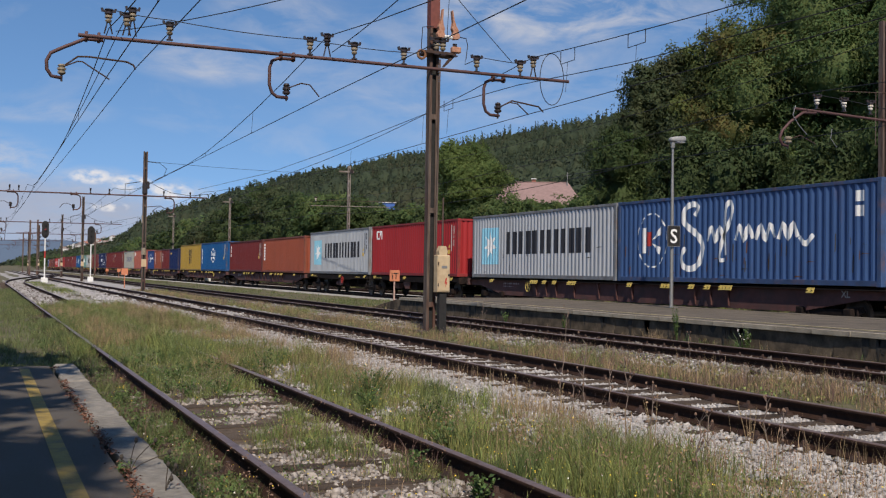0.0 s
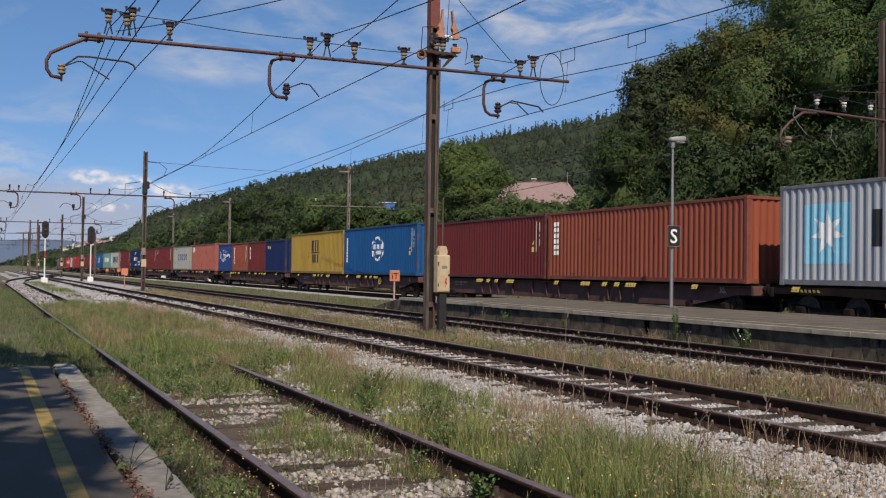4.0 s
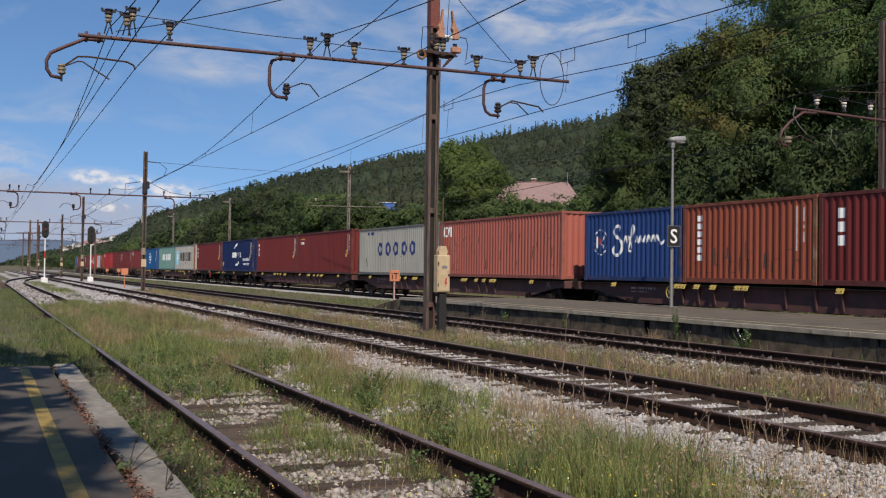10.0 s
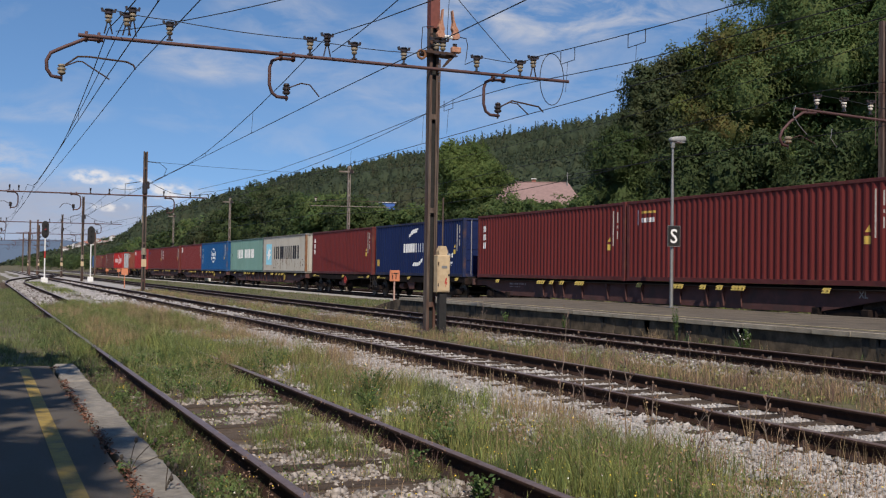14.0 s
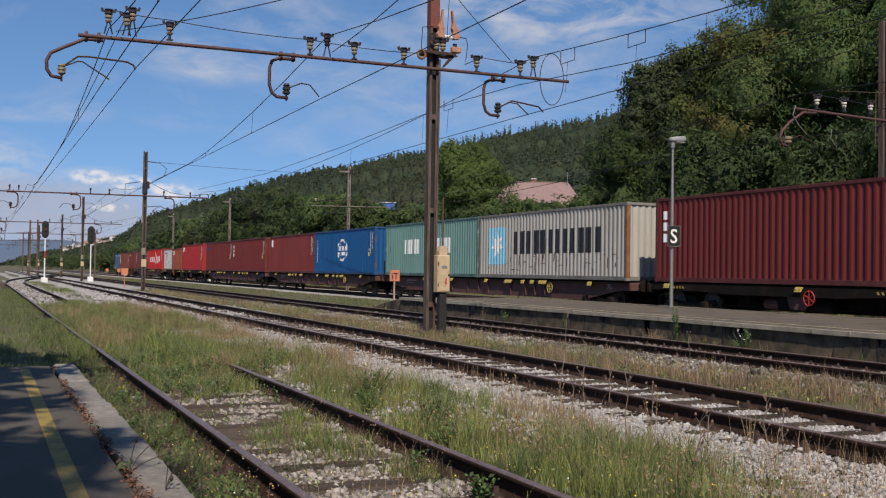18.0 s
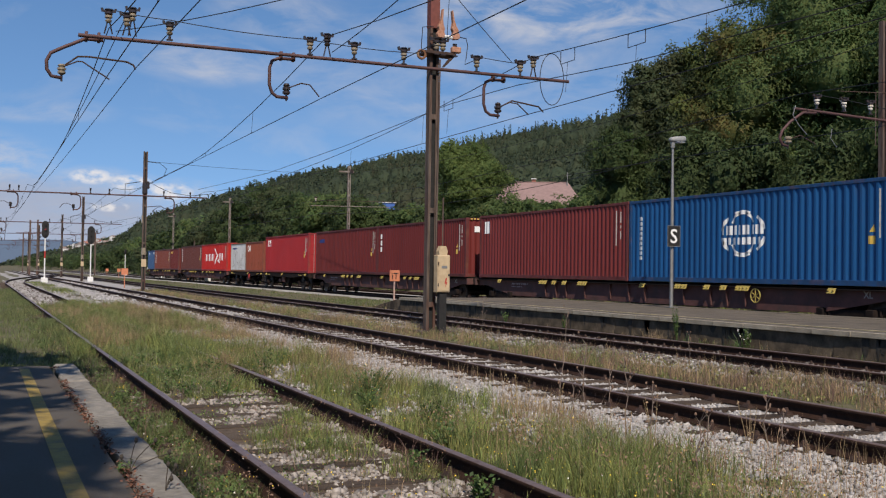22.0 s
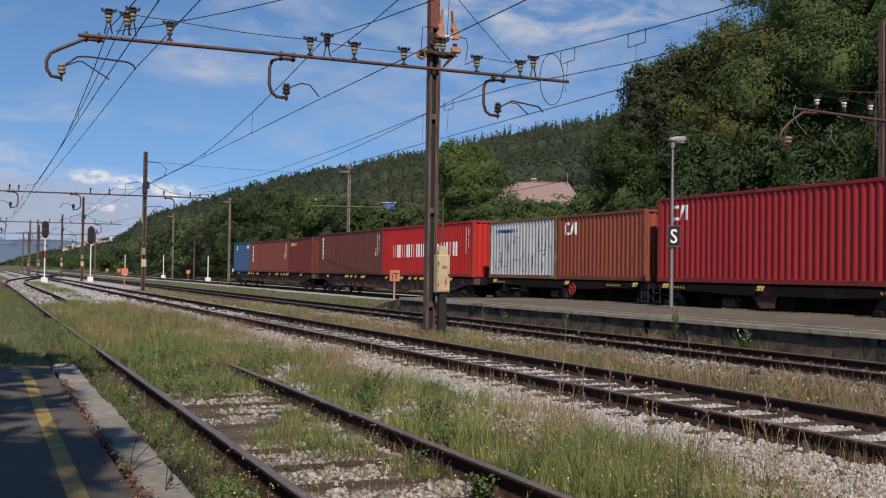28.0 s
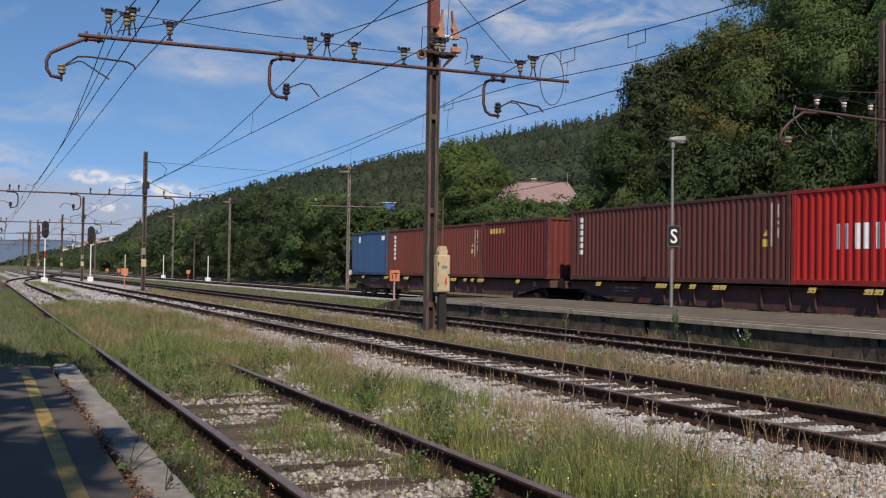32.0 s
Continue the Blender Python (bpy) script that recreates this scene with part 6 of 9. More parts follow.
def side_mast(y, top=9.6):
    m = tagged(empty("catenary_mast", pose(26.0, y, 0)), "brown steel mast with a short bracket arm behind the train", "mast", "catenary masts")
    for sx in (-1, 1):
        u, v = sx * 0.112, sx * 0.03
        bm = prism(bmesh.new(), [(u, -0.09), (u, 0.09), (u - sx * 0.024, 0.09), (u - sx * 0.024, -0.074), (v, -0.074), (v, -0.09)], "z", -0.4, top)
        part("channel", bm, M_MAST, m)
    part("bracket_arm", rod(bmesh.new(), (0, -0.1, 6.42), (-3.75, -0.1, 6.52), 0.042, seg=10), M_ARM, m)
    for xx in (-0.65, -1.75, -2.85):
        insulator(m, xx, 6.54, -0.1, white=True)
    bm = pipe(bmesh.new(), [(-2.9, -0.1, 6.44), (-3.4, -0.1, 6.42), (-3.9, -0.1, 6.1), (-4.2, -0.1, 5.82), (-4.3, -0.1, 5.6), (-4.2, -0.1, 5.4), (-3.98, -0.1, 5.36)], 0.045, 8)
    d = part("drop_arm", bm, M_ARM, m, smooth=True)
    i = part("insulator", turned(bmesh.new(), [(0.05, 0.0), (0.11, 0.03), (0.11, 0.08), (0.06, 0.1), (0.11, 0.14), (0.11, 0.19), (0.06, 0.22)], 12), M_CERAM, d, m=pose(-3.98, -0.1, 5.44))
    part("pin", rod(bmesh.new(), (0, 0, -0.16), (0, 0, 0.0), 0.025, seg=6), M_CERAMDK, i)
    part("steady_arm", pipe(bmesh.new(), [(-3.95, -0.1, 5.58), (-3.5, -0.1, 5.72), (-2.9, -0.1, 5.5)], 0.018, 6), M_IRON, d)
    part("jumper_cable", pipe(bmesh.new(), [(-3.75, -0.16, 6.6), (-3.85, -0.16, 6.3), (-3.6, -0.16, 6.0), (-3.3, -0.16, 5.75)], 0.014, 6), M_LAMPGREY, m, "pale looped cable")
    part("jumper_cable", pipe(bmesh.new(), [(-2.0, -0.16, 6.9), (-1.8, -0.16, 6.75), (-1.75, -0.16, 6.6)], 0.012, 6), M_LAMPGREY, m)
    part("jumper_cable", pipe(bmesh.new(), [(-2.3, -0.16, 6.0), (-2.35, -0.16, 5.7), (-2.1, -0.16, 5.45)], 0.012, 6), M_LAMPGREY, m)
    part("link_wire", pipe(bmesh.new(), [(-2.85, -0.1, 7.0), (-1.75, -0.1, 6.95), (-0.65, -0.1, 6.85), (0, -0.1, 6.8)], 0.01, 5), M_WIRE, m)
    part("earth_rod", rod(bmesh.new(), (-0.45, -0.12, 5.6), (-0.45, -0.12, 7.3), 0.014, seg=6), M_MAST, m)
    part("tie_rod", rod(bmesh.new(), (0, -0.1, 7.3), (-1.9, -0.1, 7.2), 0.01, seg=5), M_MAST, m)
    return m


def plain_mast(y, top, arms):
    """A slender weathered mast: a short crossarm at its head and a straight tube with one insulator."""
    m = tagged(empty("catenary_mast", pose(26.0, y, 0)), "slender pale-weathered steel mast behind the train", "mast", "catenary masts")
    for sx in (-1, 1):
        part("channel", boxm(sx * 0.075 - 0.035, sx * 0.075 + 0.035, -0.08, 0.08, -0.4, top), M_MASTPALE, m)
    z = 0.6
    while z < top:
        part("batten", boxm(-0.04, 0.04, -0.078, -0.066, z, z + 0.16), M_MASTPALE, m)
        z += 1.1
    part("crossarm", boxm(-0.85, 0.35, -0.12, -0.085, top - 0.55, top - 0.43), M_MASTPALE, m)
    part("head_fitting", boxm(0.02, 0.3, -0.16, -0.122, top - 0.62, top - 0.3, 0.01), M_CERAMDK, m)
    if arms:
        part("bracket_arm", rod(bmesh.new(), (-3.1, -0.13, 6.36), (3.4, -0.13, 6.48), 0.03, seg=8), M_MASTPALE, m)
        insulator(m, -2.7, 6.6, -0.13, 0.0, white=True)
        part("insulator_post", rod(bmesh.new(), (-2.7, -0.13, 6.36), (-2.7, -0.13, 6.63), 0.016, seg=6), M_ARM, m)
        part("tie_wire", pipe(bmesh.new(), [(-2.7, -0.13, 6.8), (0, -0.13, 6.84), (3.4, -0.13, 6.9)], 0.012, 5), M_ARM, m)
    return m


M_MASTPALE = mat("pale_weathered_steel", (0.27, 0.235, 0.2), (0.13, 0.1, 0.085), 6, 0.75, 0.1, bump=0.2, stain=(0.1, 0.055, 0.04), sscale=2.0, samount=0.7, stretch=(1, 1, 0.2))
side_mast(24.0)
for yy in (76.0, 118.0, 156.0):
    plain_mast(yy, 9.6, yy == 76.0)
part_pole = tagged(empty("wooden_pole", pose(25.6, 137.0, 0)), "thin grey pole beside the rear track", "pole")
part("shaft", rod(bmesh.new(), (0, 0, -0.3), (0, 0, 5.0), 0.1, 0.08, 8), M_MAST, part_pole)
part("cap", rod(bmesh.new(), (0, 0, 5.0), (0, 0, 5.06), 0.1, seg=8), M_IRON, part_pole)


def overhead_line(label, x, ys, zc, zm, sag=0.55, stagger=0.25):
    """Messenger, contact wire and droppers of one track over several spans."""
    o = tagged(empty("overhead_line"), label, "wires", "overhead lines")
    mes, con = [], []
    for k in range(len(ys) - 1):
        n = 12
        for i in range(n):
            t = i / n
            y = ys[k] + (ys[k + 1] - ys[k]) * t
            dz = sag * (1.0 if k < 3 else 0.4) * 4 * t * (1 - t)
            st = stagger * (1 if k % 2 else -1) * (1 - 2 * t)
            za, zb = [zm if yy < 60 else min(zm, 6.65) for yy in (ys[k], ys[k + 1])]
            dz += zm - (za + (zb - za) * t)
            dz = min(dz, zm - zc - 0.03)
            mes.append((x, y, zm - dz))
            con.append((x + st, y, zc))
            if i in (2, 4, 6, 8, 10) and y > -20 and y < 130:
                part("dropper", rod(bmesh.new(), (x + st, y, zc), (x + st * 0.4, y, zm - dz - 0.0), 0.006, seg=4, cap=False), M_WIRE, o)
    mes.append((x, ys[-1], min(zm, 6.65)))
    con.append((x, ys[-1], zc))
    part("messenger_wire", pipe(bmesh.new(), mes, 0.012, 5), M_WIRE, o)
    part("contact_wire", pipe(bmesh.new(), con, 0.011, 5), M_WIRE, o)
    return o


YS = [-66.0, -20.5, 25.0, 70.7, 119.9, 162.9, 207.9, 254.9, 300, 345]
overhead_line("contact and messenger wires over the siding", 2.6, YS, 5.82, 7.0, 1.2, 0.05)
overhead_line("contact and messenger wires over the middle track", 7.9, YS, 5.8, 7.38, 1.33, 0.1)
overhead_line("contact and messenger wires over the platform track", 13.85, YS, 5.84, 7.42, 0.8, 0.1)
overhead_line("contact and messenger wires over the goods track", 22.6, [-66, -22, 24, 76, 118, 156, 200, 250, 300], 5.6, 7.0, 0.6)


def feeder(label, pts, r=0.011):
    o = tagged(empty("feeder_wire"), label, "wire", "feeder wires")
    part("wire", pipe(bmesh.new(), pts, r, 5), M_WIRE, o)


def sagging(a, b, sag, n=10):
    a, b = Vector(a), Vector(b)
    return [tuple(a.lerp(b, i / n) - Vector((0, 0, sag * 4 * i / n * (1 - i / n)))) for i in range(n + 1)]


feeder("dark wire strung along the cross-beam insulators", sagging((2.6, 25.0, 7.45), (3.99, 25.0, 7.35), 0.03, 4) + sagging((3.99, 25.0, 7.35), (7.46, 25.0, 7.25), 0.05, 6) + sagging((7.46, 25.0, 7.25), (10.4, 25.0, 7.2), 0.05, 6))
feeder("dark wire on the beam beyond the mast", sagging((12.0, 25.0, 7.3), (13.48, 25.0, 7.22), 0.02, 5))
feeder("second contact wire swinging over to the siding", sagging((3.0, 70.6, 6.1), (3.23, 25.0, 6.14), 0.1) + sagging((3.23, 25.0, 6.14), (4.3, -20.0, 6.2), 0.05))
feeder("feeder wire from mast to mast", sagging((2.95, 25.0, 7.25), (3.0, 70.6, 6.6), 0.42) + sagging((3.0, 70.6, 6.6), (3.0, 119.8, 7.0), 0.4))
feeder("auxiliary wire over the platform track", [(13.7, -20.0, 5.9), (13.5, 8.0, 5.95), (13.4, 19.6, 6.27), (13.4, 25.0, 6.62), (13.4, 29.5, 6.74), (13.4, 40.0, 6.5), (13.4, 52.0, 6.4), (13.4, 70.6, 6.8)])
feeder("slanting jumper wire over the tracks", sagging((2.76, 25.0, 6.95), (5.38, 20.0, 6.83), 0.05) + [(9.0, 13.0, 6.7)])
feeder("slanting jumper wire over the tracks", sagging((8.04, 25.0, 6.99), (7.86, 20.0, 7.13), 0.04) + [(7.6, 12.0, 7.3)])
feeder("stay wire from the mast head to the beam", sagging((13.2, 25.0, 7.25), (10.95, 25.1, 9.45), 0.03))
feeder("thick feeder wire behind the train", sagging((26.0, 24.0, 9.0), (26.0, 76.0, 9.0), 0.7) + sagging((26.0, 76.0, 9.0), (26.0, 118.0, 9.0), 0.6))
feeder("cross wire between two mast heads", sagging((9.95, 70.85, 8.55), (26.0, 76.0, 8.9), 0.12))
feeder("thin lamp supply cable over the platform", sagging((19.7, 26.5, 5.2), (20.6, 66.0, 5.2), 0.5))


M_LANTERN = mat("pale_grey_hood", (0.3, 0.3, 0.29), (0.22, 0.22, 0.21), 8, 0.55, bump=0.05)


def platform_lamp(x, y, z0):
    p = tagged(empty("platform_lamp", pose(x, y, z0)), "grey tubular platform lamp post with a hooded lantern", "lamp")
    part("post", rod(bmesh.new(), (0, 0, 0), (0, 0, 4.0), 0.058, 0.048, 10), M_LAMPGREY, p)
    part("upper_post", rod(bmesh.new(), (0, 0, 4.0), (0.0, 0, 5.2), 0.04, 0.034, 10), M_LAMPGREY, p)
    bm = bmesh.new()
    bmesh.ops.create_uvsphere(bm, u_segments=24, v_segments=12, radius=1.0)
    for v in bm.verts:
        a, b, c = (math.copysign(abs(k) ** 0.55, k) for k in v.co)
        t = (a + 1) / 2
        v.co = Vector((0.17 + 0.29 * a, 0.15 * b * (0.8 + 0.2 * t), 5.28 + 0.1 * c * (0.78 + 0.22 * t) + 0.045 * (t - 0.5)))
    part("neck", rod(bmesh.new(), (0.0, 0, 5.0), (0.0, 0, 5.22), 0.066, 0.074, 10), M_LAMPGREY, p)
    h = part("lantern", bm, M_LANTERN, p, "pale grey rounded hood", smooth=True)
    part("lens", boxm(0.1, 0.4, -0.1, 0.1, 5.175, 5.21, 0.01), M_WHITE, h)
    part("base_plate", boxm(-0.14, 0.14, -0.14, 0.14, 0.0, 0.02), M_LAMPGREY, p)
    return p


platform_lamp(19.7, 26.43, 0.43)


def writing(parent, txt, size, m, material, name="writing"):
    """Readable writing as a thin raised mesh, centred on m."""
    polys = text_polys(txt, size, 0, 0, bold=0.012 * size)
    bm = bmesh.new()
    us = [u for p in polys for u, _ in p]
    vs = [v for p in polys for _, v in p]
    cu, cv = (min(us) + max(us)) / 2, (min(vs) + max(vs)) / 2
    for p in polys:
        bm.faces.new([bm.verts.new((u - cu, 0, v - cv)) for u, v in p])
    return part(name, bm, material, parent, m=m)


M_PINKPOST = mat("faded_pink_post", (0.5, 0.33, 0.27), (0.38, 0.24, 0.19), 8, 0.7)
s_sign = tagged(empty("stop_board", pose(19.7, 26.34, 2.66)), "dark board with a white S on the lamp post", "sign")
part("board", boxm(-0.24, 0.24, -0.012, 0.012, -0.327, 0.327, 0.01), M_BLACK, s_sign)
part("border", box(box(box(boxm(-0.24, 0.24, -0.016, -0.0125, 0.312, 0.327), -0.24, 0.24, -0.016, -0.0125, -0.327, -0.312), -0.24, -0.225, -0.016, -0.0125, -0.312, 0.312), 0.225, 0.24, -0.016, -0.0125, -0.312, 0.312), M_LAMPGREY, s_sign)
writing(s_sign, "S", 0.62, pose(0, -0.015, 0), M_LETTER)
part("clamp", boxm(-0.09, 0.09, 0.013, 0.03, -0.04, 0.04), M_LAMPGREY, s_sign)

t_sign = tagged(empty("track_sign", pose(15.6, 39.6, 0.2)), "faded orange square board on a pink post", "sign")
part("board", boxm(-0.22, 0.22, -0.012, 0.012, 0.82, 1.28, 0.01), M_ORANGE, t_sign)
part("post", rod(bmesh.new(), (0, 0.03, -0.3), (0, 0.03, 1.1), 0.035, seg=8), M_PINKPOST, t_sign)
writing(t_sign, "iT", 0.36, pose(0.02, -0.016, 1.04), M_BLACK)


def colour_signal(x, y, head, top, striped):
    g = tagged(empty("colour_light_signal", pose(x, y, 0)), "white-posted light signal with a black oval head" if striped else "slim light signal with a black head", "signal", "light signals")
    part("base", boxm(-0.3, 0.3, -0.3, 0.3, -0.3, 0.35, 0.04), M_WHITE, g)
    part("post", rod(bmesh.new(), (0, 0, 0.3), (0, 0, head), 0.065, seg=10), M_WHITE, g)
    if striped:
        part("red_band", rod(bmesh.new(), (0, 0, 2.2), (0, 0, 2.9), 0.072, seg=10), M_SIGNRED, g)
        part("walkway", boxm(-0.9, 1.6, 0.3, 0.8, 1.0, 1.06), M_LAMPGREY, g)
    w = (top - head) * 0.25
    bm = bmesh.new()
    pts = [(w * math.sin(radians(a)) * 0.78, (head + top) / 2 + (0.5 * (top - head) - w) * (1 if math.cos(radians(a)) > 0 else -1) + w * math.cos(radians(a))) for a in range(0, 360, 20)]
    prism(bm, pts, "y", -0.04, 0.0)
    h = part("head", bm, M_BLACK, g)
    n = 3
    for k in range(n):
        z = head + (k + 0.7) * (top - head) / (n + 0.4)
        part("lamp_hood", rod(bmesh.new(), (0, -0.04, z), (0, -0.2, z), 0.085, 0.085, 10), M_BLACK if k != 1 or not striped else M_REDLAMP, h)
    return g


M_REDLAMP = glow("red_signal_light", (0.16, 0.012, 0.015), 0.08)
colour_signal(5.55, 105.0, 4.1, 5.75, True)
colour_signal(11.0, 119.0, 3.9, 5.9, False)
for yy, top in ((203.0, 4.9), (158.0, 4.4), (124.8, 3.95)):
    colour_signal(25.0, yy, top - 1.0, top, False)


def marker(x, y, z):
    m = tagged(empty("track_sign", pose(x, y, 0)), "small faded orange marker board on a post", "sign", "marker boards")
    part("board", boxm(-0.25, 0.25, -0.012, 0.012, z - 0.25, z + 0.25, 0.01), M_ORANGE, m)
    part("post", rod(bmesh.new(), (0, 0.03, -0.3), (0, 0.03, z), 0.035, seg=6), M_ORANGE, m)


for x, y, z in ((10.2, 83.0, 1.1), (25.0, 137.7, 0.95), (21.0, 196.0, 0.9), (20.0, 170.0, 0.95)):
    marker(x, y, z)


def far_pole(x, y, top):
    m = tagged(empty("far_mast", pose(x, y, 0)), "thin dark mast far along the line", "mast", "far masts")
    part("shaft", boxm(-0.14, 0.14, -0.1, 0.1, -0.3, top), M_MAST, m)
    part("bracket", rod(bmesh.new(), (-2.2, 0, top - 2.2), (2.2, 0, top - 2.2), 0.05, seg=6), M_ARM, m)


for x, y, top in ((7.6, 190.0, 9.3), (8.9, 192.0, 9.5), (9.5, 236.0, 9.2), (9.0, 262.0, 9.2), (19.8, 206.0, 8.0)):
    far_pole(x, y, top)


def dropper_yoke(x, y, z):
    """The square wire yoke from which a dropper hangs."""
    o = tagged(empty("dropper_yoke", pose(x, y, z)), "square dark wire yoke on the messenger wire", "wire", "dropper yokes")
    part("yoke", pipe(bmesh.new(), [(0, -0.35, 0.0), (0, -0.35, -0.32), (0, 0.35, -0.32), (0, 0.35, 0.02)], 0.011, 5), M_WIRE, o)
    part("dropper", rod(bmesh.new(), (0, 0, -0.32), (-0.05, 0, -1.1), 0.006, seg=4), M_WIRE, o)


for x, y, z in ((13.85, 20.0, 7.12), (13.85, 23.1, 7.28), (13.85, 30.6, 7.07)):
    dropper_yoke(x, y, z)
# ---- trees and woods ----
def crown_points(rng, lobes, n, clump, per=15):
    """Leaves in drooping sprays on and a little inside a set of uneven lobes (x, y, z, rx, rz), with outward normals."""
    lob = np.array(lobes, float)
    area = lob[:, 3] * (lob[:, 3] + lob[:, 4])
    m = max(60, n // per)
    pick = rng.choice(len(lob), m, p=area / area.sum())
    d = rng.normal(0, 1, (m, 3))
    d /= np.linalg.norm(d, axis=1, keepdims=True)
    d[:, 2] = np.where(d[:, 2] < -0.35, -d[:, 2], d[:, 2])
    q = lob[pick]
    rad = 1 - np.abs(rng.normal(0, 0.15, m))
    lump = 1 + 0.26 * np.sin(d[:, 0] * 5 + q[:, 0] * 3) * np.sin(d[:, 1] * 6 + q[:, 1]) + 0.12 * np.sin(d[:, 2] * 9 + q[:, 2] * 2)
    P = q[:, :3] + d * np.stack([q[:, 3], q[:, 3], q[:, 4]], 1) * (rad * lump)[:, None]
    out = d * np.array([1, 1, 0.9]) + rng.normal(0, 0.22, (m, 3))
    # each spray: a flat tuft that leans outwards and droops at its rim
    k = np.repeat(np.arange(m), per)
    o = rng.normal(0, 1, (m * per, 3)) * np.array([0.55, 0.55, 0.36])
    size = clump * np.repeat(rng.uniform(0.55, 1.3, m), per)
    o[:, 2] -= 0.35 * (o[:, 0] ** 2 + o[:, 1] ** 2)
    nrm = out[k] * 0.72 + o * 0.42 + np.array([0, 0, 0.1])
    nrm /= np.linalg.norm(nrm, axis=1, keepdims=True) + 1e-9
    return P[k] + o * size[:, None], nrm


def tree_lobes(rng, h, r, low):
    """Lobes of a broad crown from height low to h."""
    out = [(0, 0, low + (h - low) * 0.52, r * 0.74, (h - low) * 0.46)]
    k = 9
    for i in range(k):
        a = 2 * math.pi * i / k + rng.uniform(-0.4, 0.4)
        t = rng.uniform(0.12, 0.86)
        rr = r * (0.68 - 0.42 * abs(t - 0.4)) * rng.uniform(0.8, 1.2)
        out.append((rr * math.cos(a), rr * math.sin(a), low + (h - low) * t, r * rng.uniform(0.32, 0.5), (h - low) * rng.uniform(0.13, 0.21)))
    for i in range(26):
        a, t = rng.uniform(0, 2 * math.pi), rng.uniform(0.05, 0.97)
        rr = r * (1.02 - 1.1 * max(0.0, t - 0.45) ** 1.2) * rng.uniform(0.85, 1.08)
        k = rng.uniform(0.09, 0.2)
        out.append((rr * math.cos(a), rr * math.sin(a), low + (h - low) * t, r * k, r * k * rng.uniform(0.6, 1.0)))
    out.append((rng.uniform(-0.2, 0.2) * r, rng.uniform(-0.2, 0.2) * r, low + (h - low) * 0.86, r * 0.4, (h - low) * 0.15))
    return out


def ball():
    """Corners and faces of a coarse round body."""
    bm = bmesh.new()
    bmesh.ops.create_icosphere(bm, subdivisions=2, radius=1.0)
    bm.verts.index_update()
    V, F = np.array([v.co[:] for v in bm.verts]), np.array([[v.index for v in f.verts] for f in bm.faces])
    bm.free()
    return V, F


BALL_V, BALL_F = ball()


def crown_bodies(rng, lobes, k=0.66):
    """The dense inside of a crown: an uneven body deep in each large lobe."""
    lob = np.array(lobes[:10] + lobes[-1:], float)
    m, nv = len(lob), len(BALL_V)
    D = np.tile(BALL_V[None], (m, 1, 1))
    lump = 1 + 0.2 * np.sin(D[:, :, 0] * 5 + lob[:, None, 0] * 3) * np.sin(D[:, :, 1] * 6 + lob[:, None, 1]) + 0.08 * np.sin(D[:, :, 2] * 9 + lob[:, None, 2] * 2)
    rad = k * lump * rng.uniform(0.86, 1.06, (m, nv))
    B = lob[:, None, :3] + D * np.stack([lob[:, 3], lob[:, 3], lob[:, 4]], 1)[:, None, :] * rad[:, :, None]
    F = (np.arange(m)[:, None, None] * nv + BALL_F[None]).reshape(-1, 3)
    return B.reshape(-1, 3), F, D.reshape(-1, 3)


def soft_normals(me, d, per, rest=None, keep=0.28):
    """Leaf normals between each leaf's own and the outward direction of its crown; rest: normals of the corners after them."""
    n = len(d)
    own = np.zeros(len(me.polygons) * 3, np.float32)
    me.polygons.foreach_get("normal", own)
    own = own.reshape(-1, 3)[:n]
    own *= np.where((own * d).sum(1) < 0, -1, 1)[:, None]
    m = own * keep + d * (1 - keep)
    m /= np.linalg.norm(m, axis=1, keepdims=True) + 1e-9
    m = np.repeat(m, per, 0)
    if rest is not None:
        m = np.concatenate([m, rest])
    me.shade_smooth()
    me.normals_split_custom_set_from_vertices(m.tolist())


def tree(name, label, x, y, top, r, material, card, n, low=0.18, seed=0, cat="tree", group="", clump=None):
    rng = np.random.RandomState(seed + 100)
    z0 = float(ground_z(x, y))
    h = top - z0
    t = tagged(empty(name, pose(x, y, z0)), label, cat, group)
    bm = bmesh.new()
    tr = max(0.09, h * 0.018)
    rod(bm, (0, 0, -0.3), (0.1 * r * 0.3, 0, h * 0.45), tr, tr * 0.65, 9)
    rod(bm, (0.1 * r * 0.3, 0, h * 0.45), (0, 0.1, h * 0.85), tr * 0.65, tr * 0.2, 7)
    for i in range(6):
        a = i * 1.1 + seed
        zb = h * (0.25 + 0.08 * i)
        rod(bm, (0, 0, zb), (r * 0.65 * math.cos(a), r * 0.65 * math.sin(a), zb + h * 0.16), tr * 0.4, tr * 0.1, 5)
    part("trunk", bm, M_BARK, t)
    lobes = tree_lobes(rng, h, r, h * low)
    P, d = crown_points(rng, lobes, n, clump or min(0.62, 0.115 * r + 0.06) * max(1.0, card / 0.2))
    V, F = cards(P, d, card, rng, 1.9, 0.4, True)
    B, FB, NB = crown_bodies(rng, lobes)
    me = np_mesh("crown", np.concatenate([V, B]), np.concatenate([F, FB + len(V)]))
    soft_normals(me, d, 3, NB)
    link_mesh("crown", me, material, t)
    return t


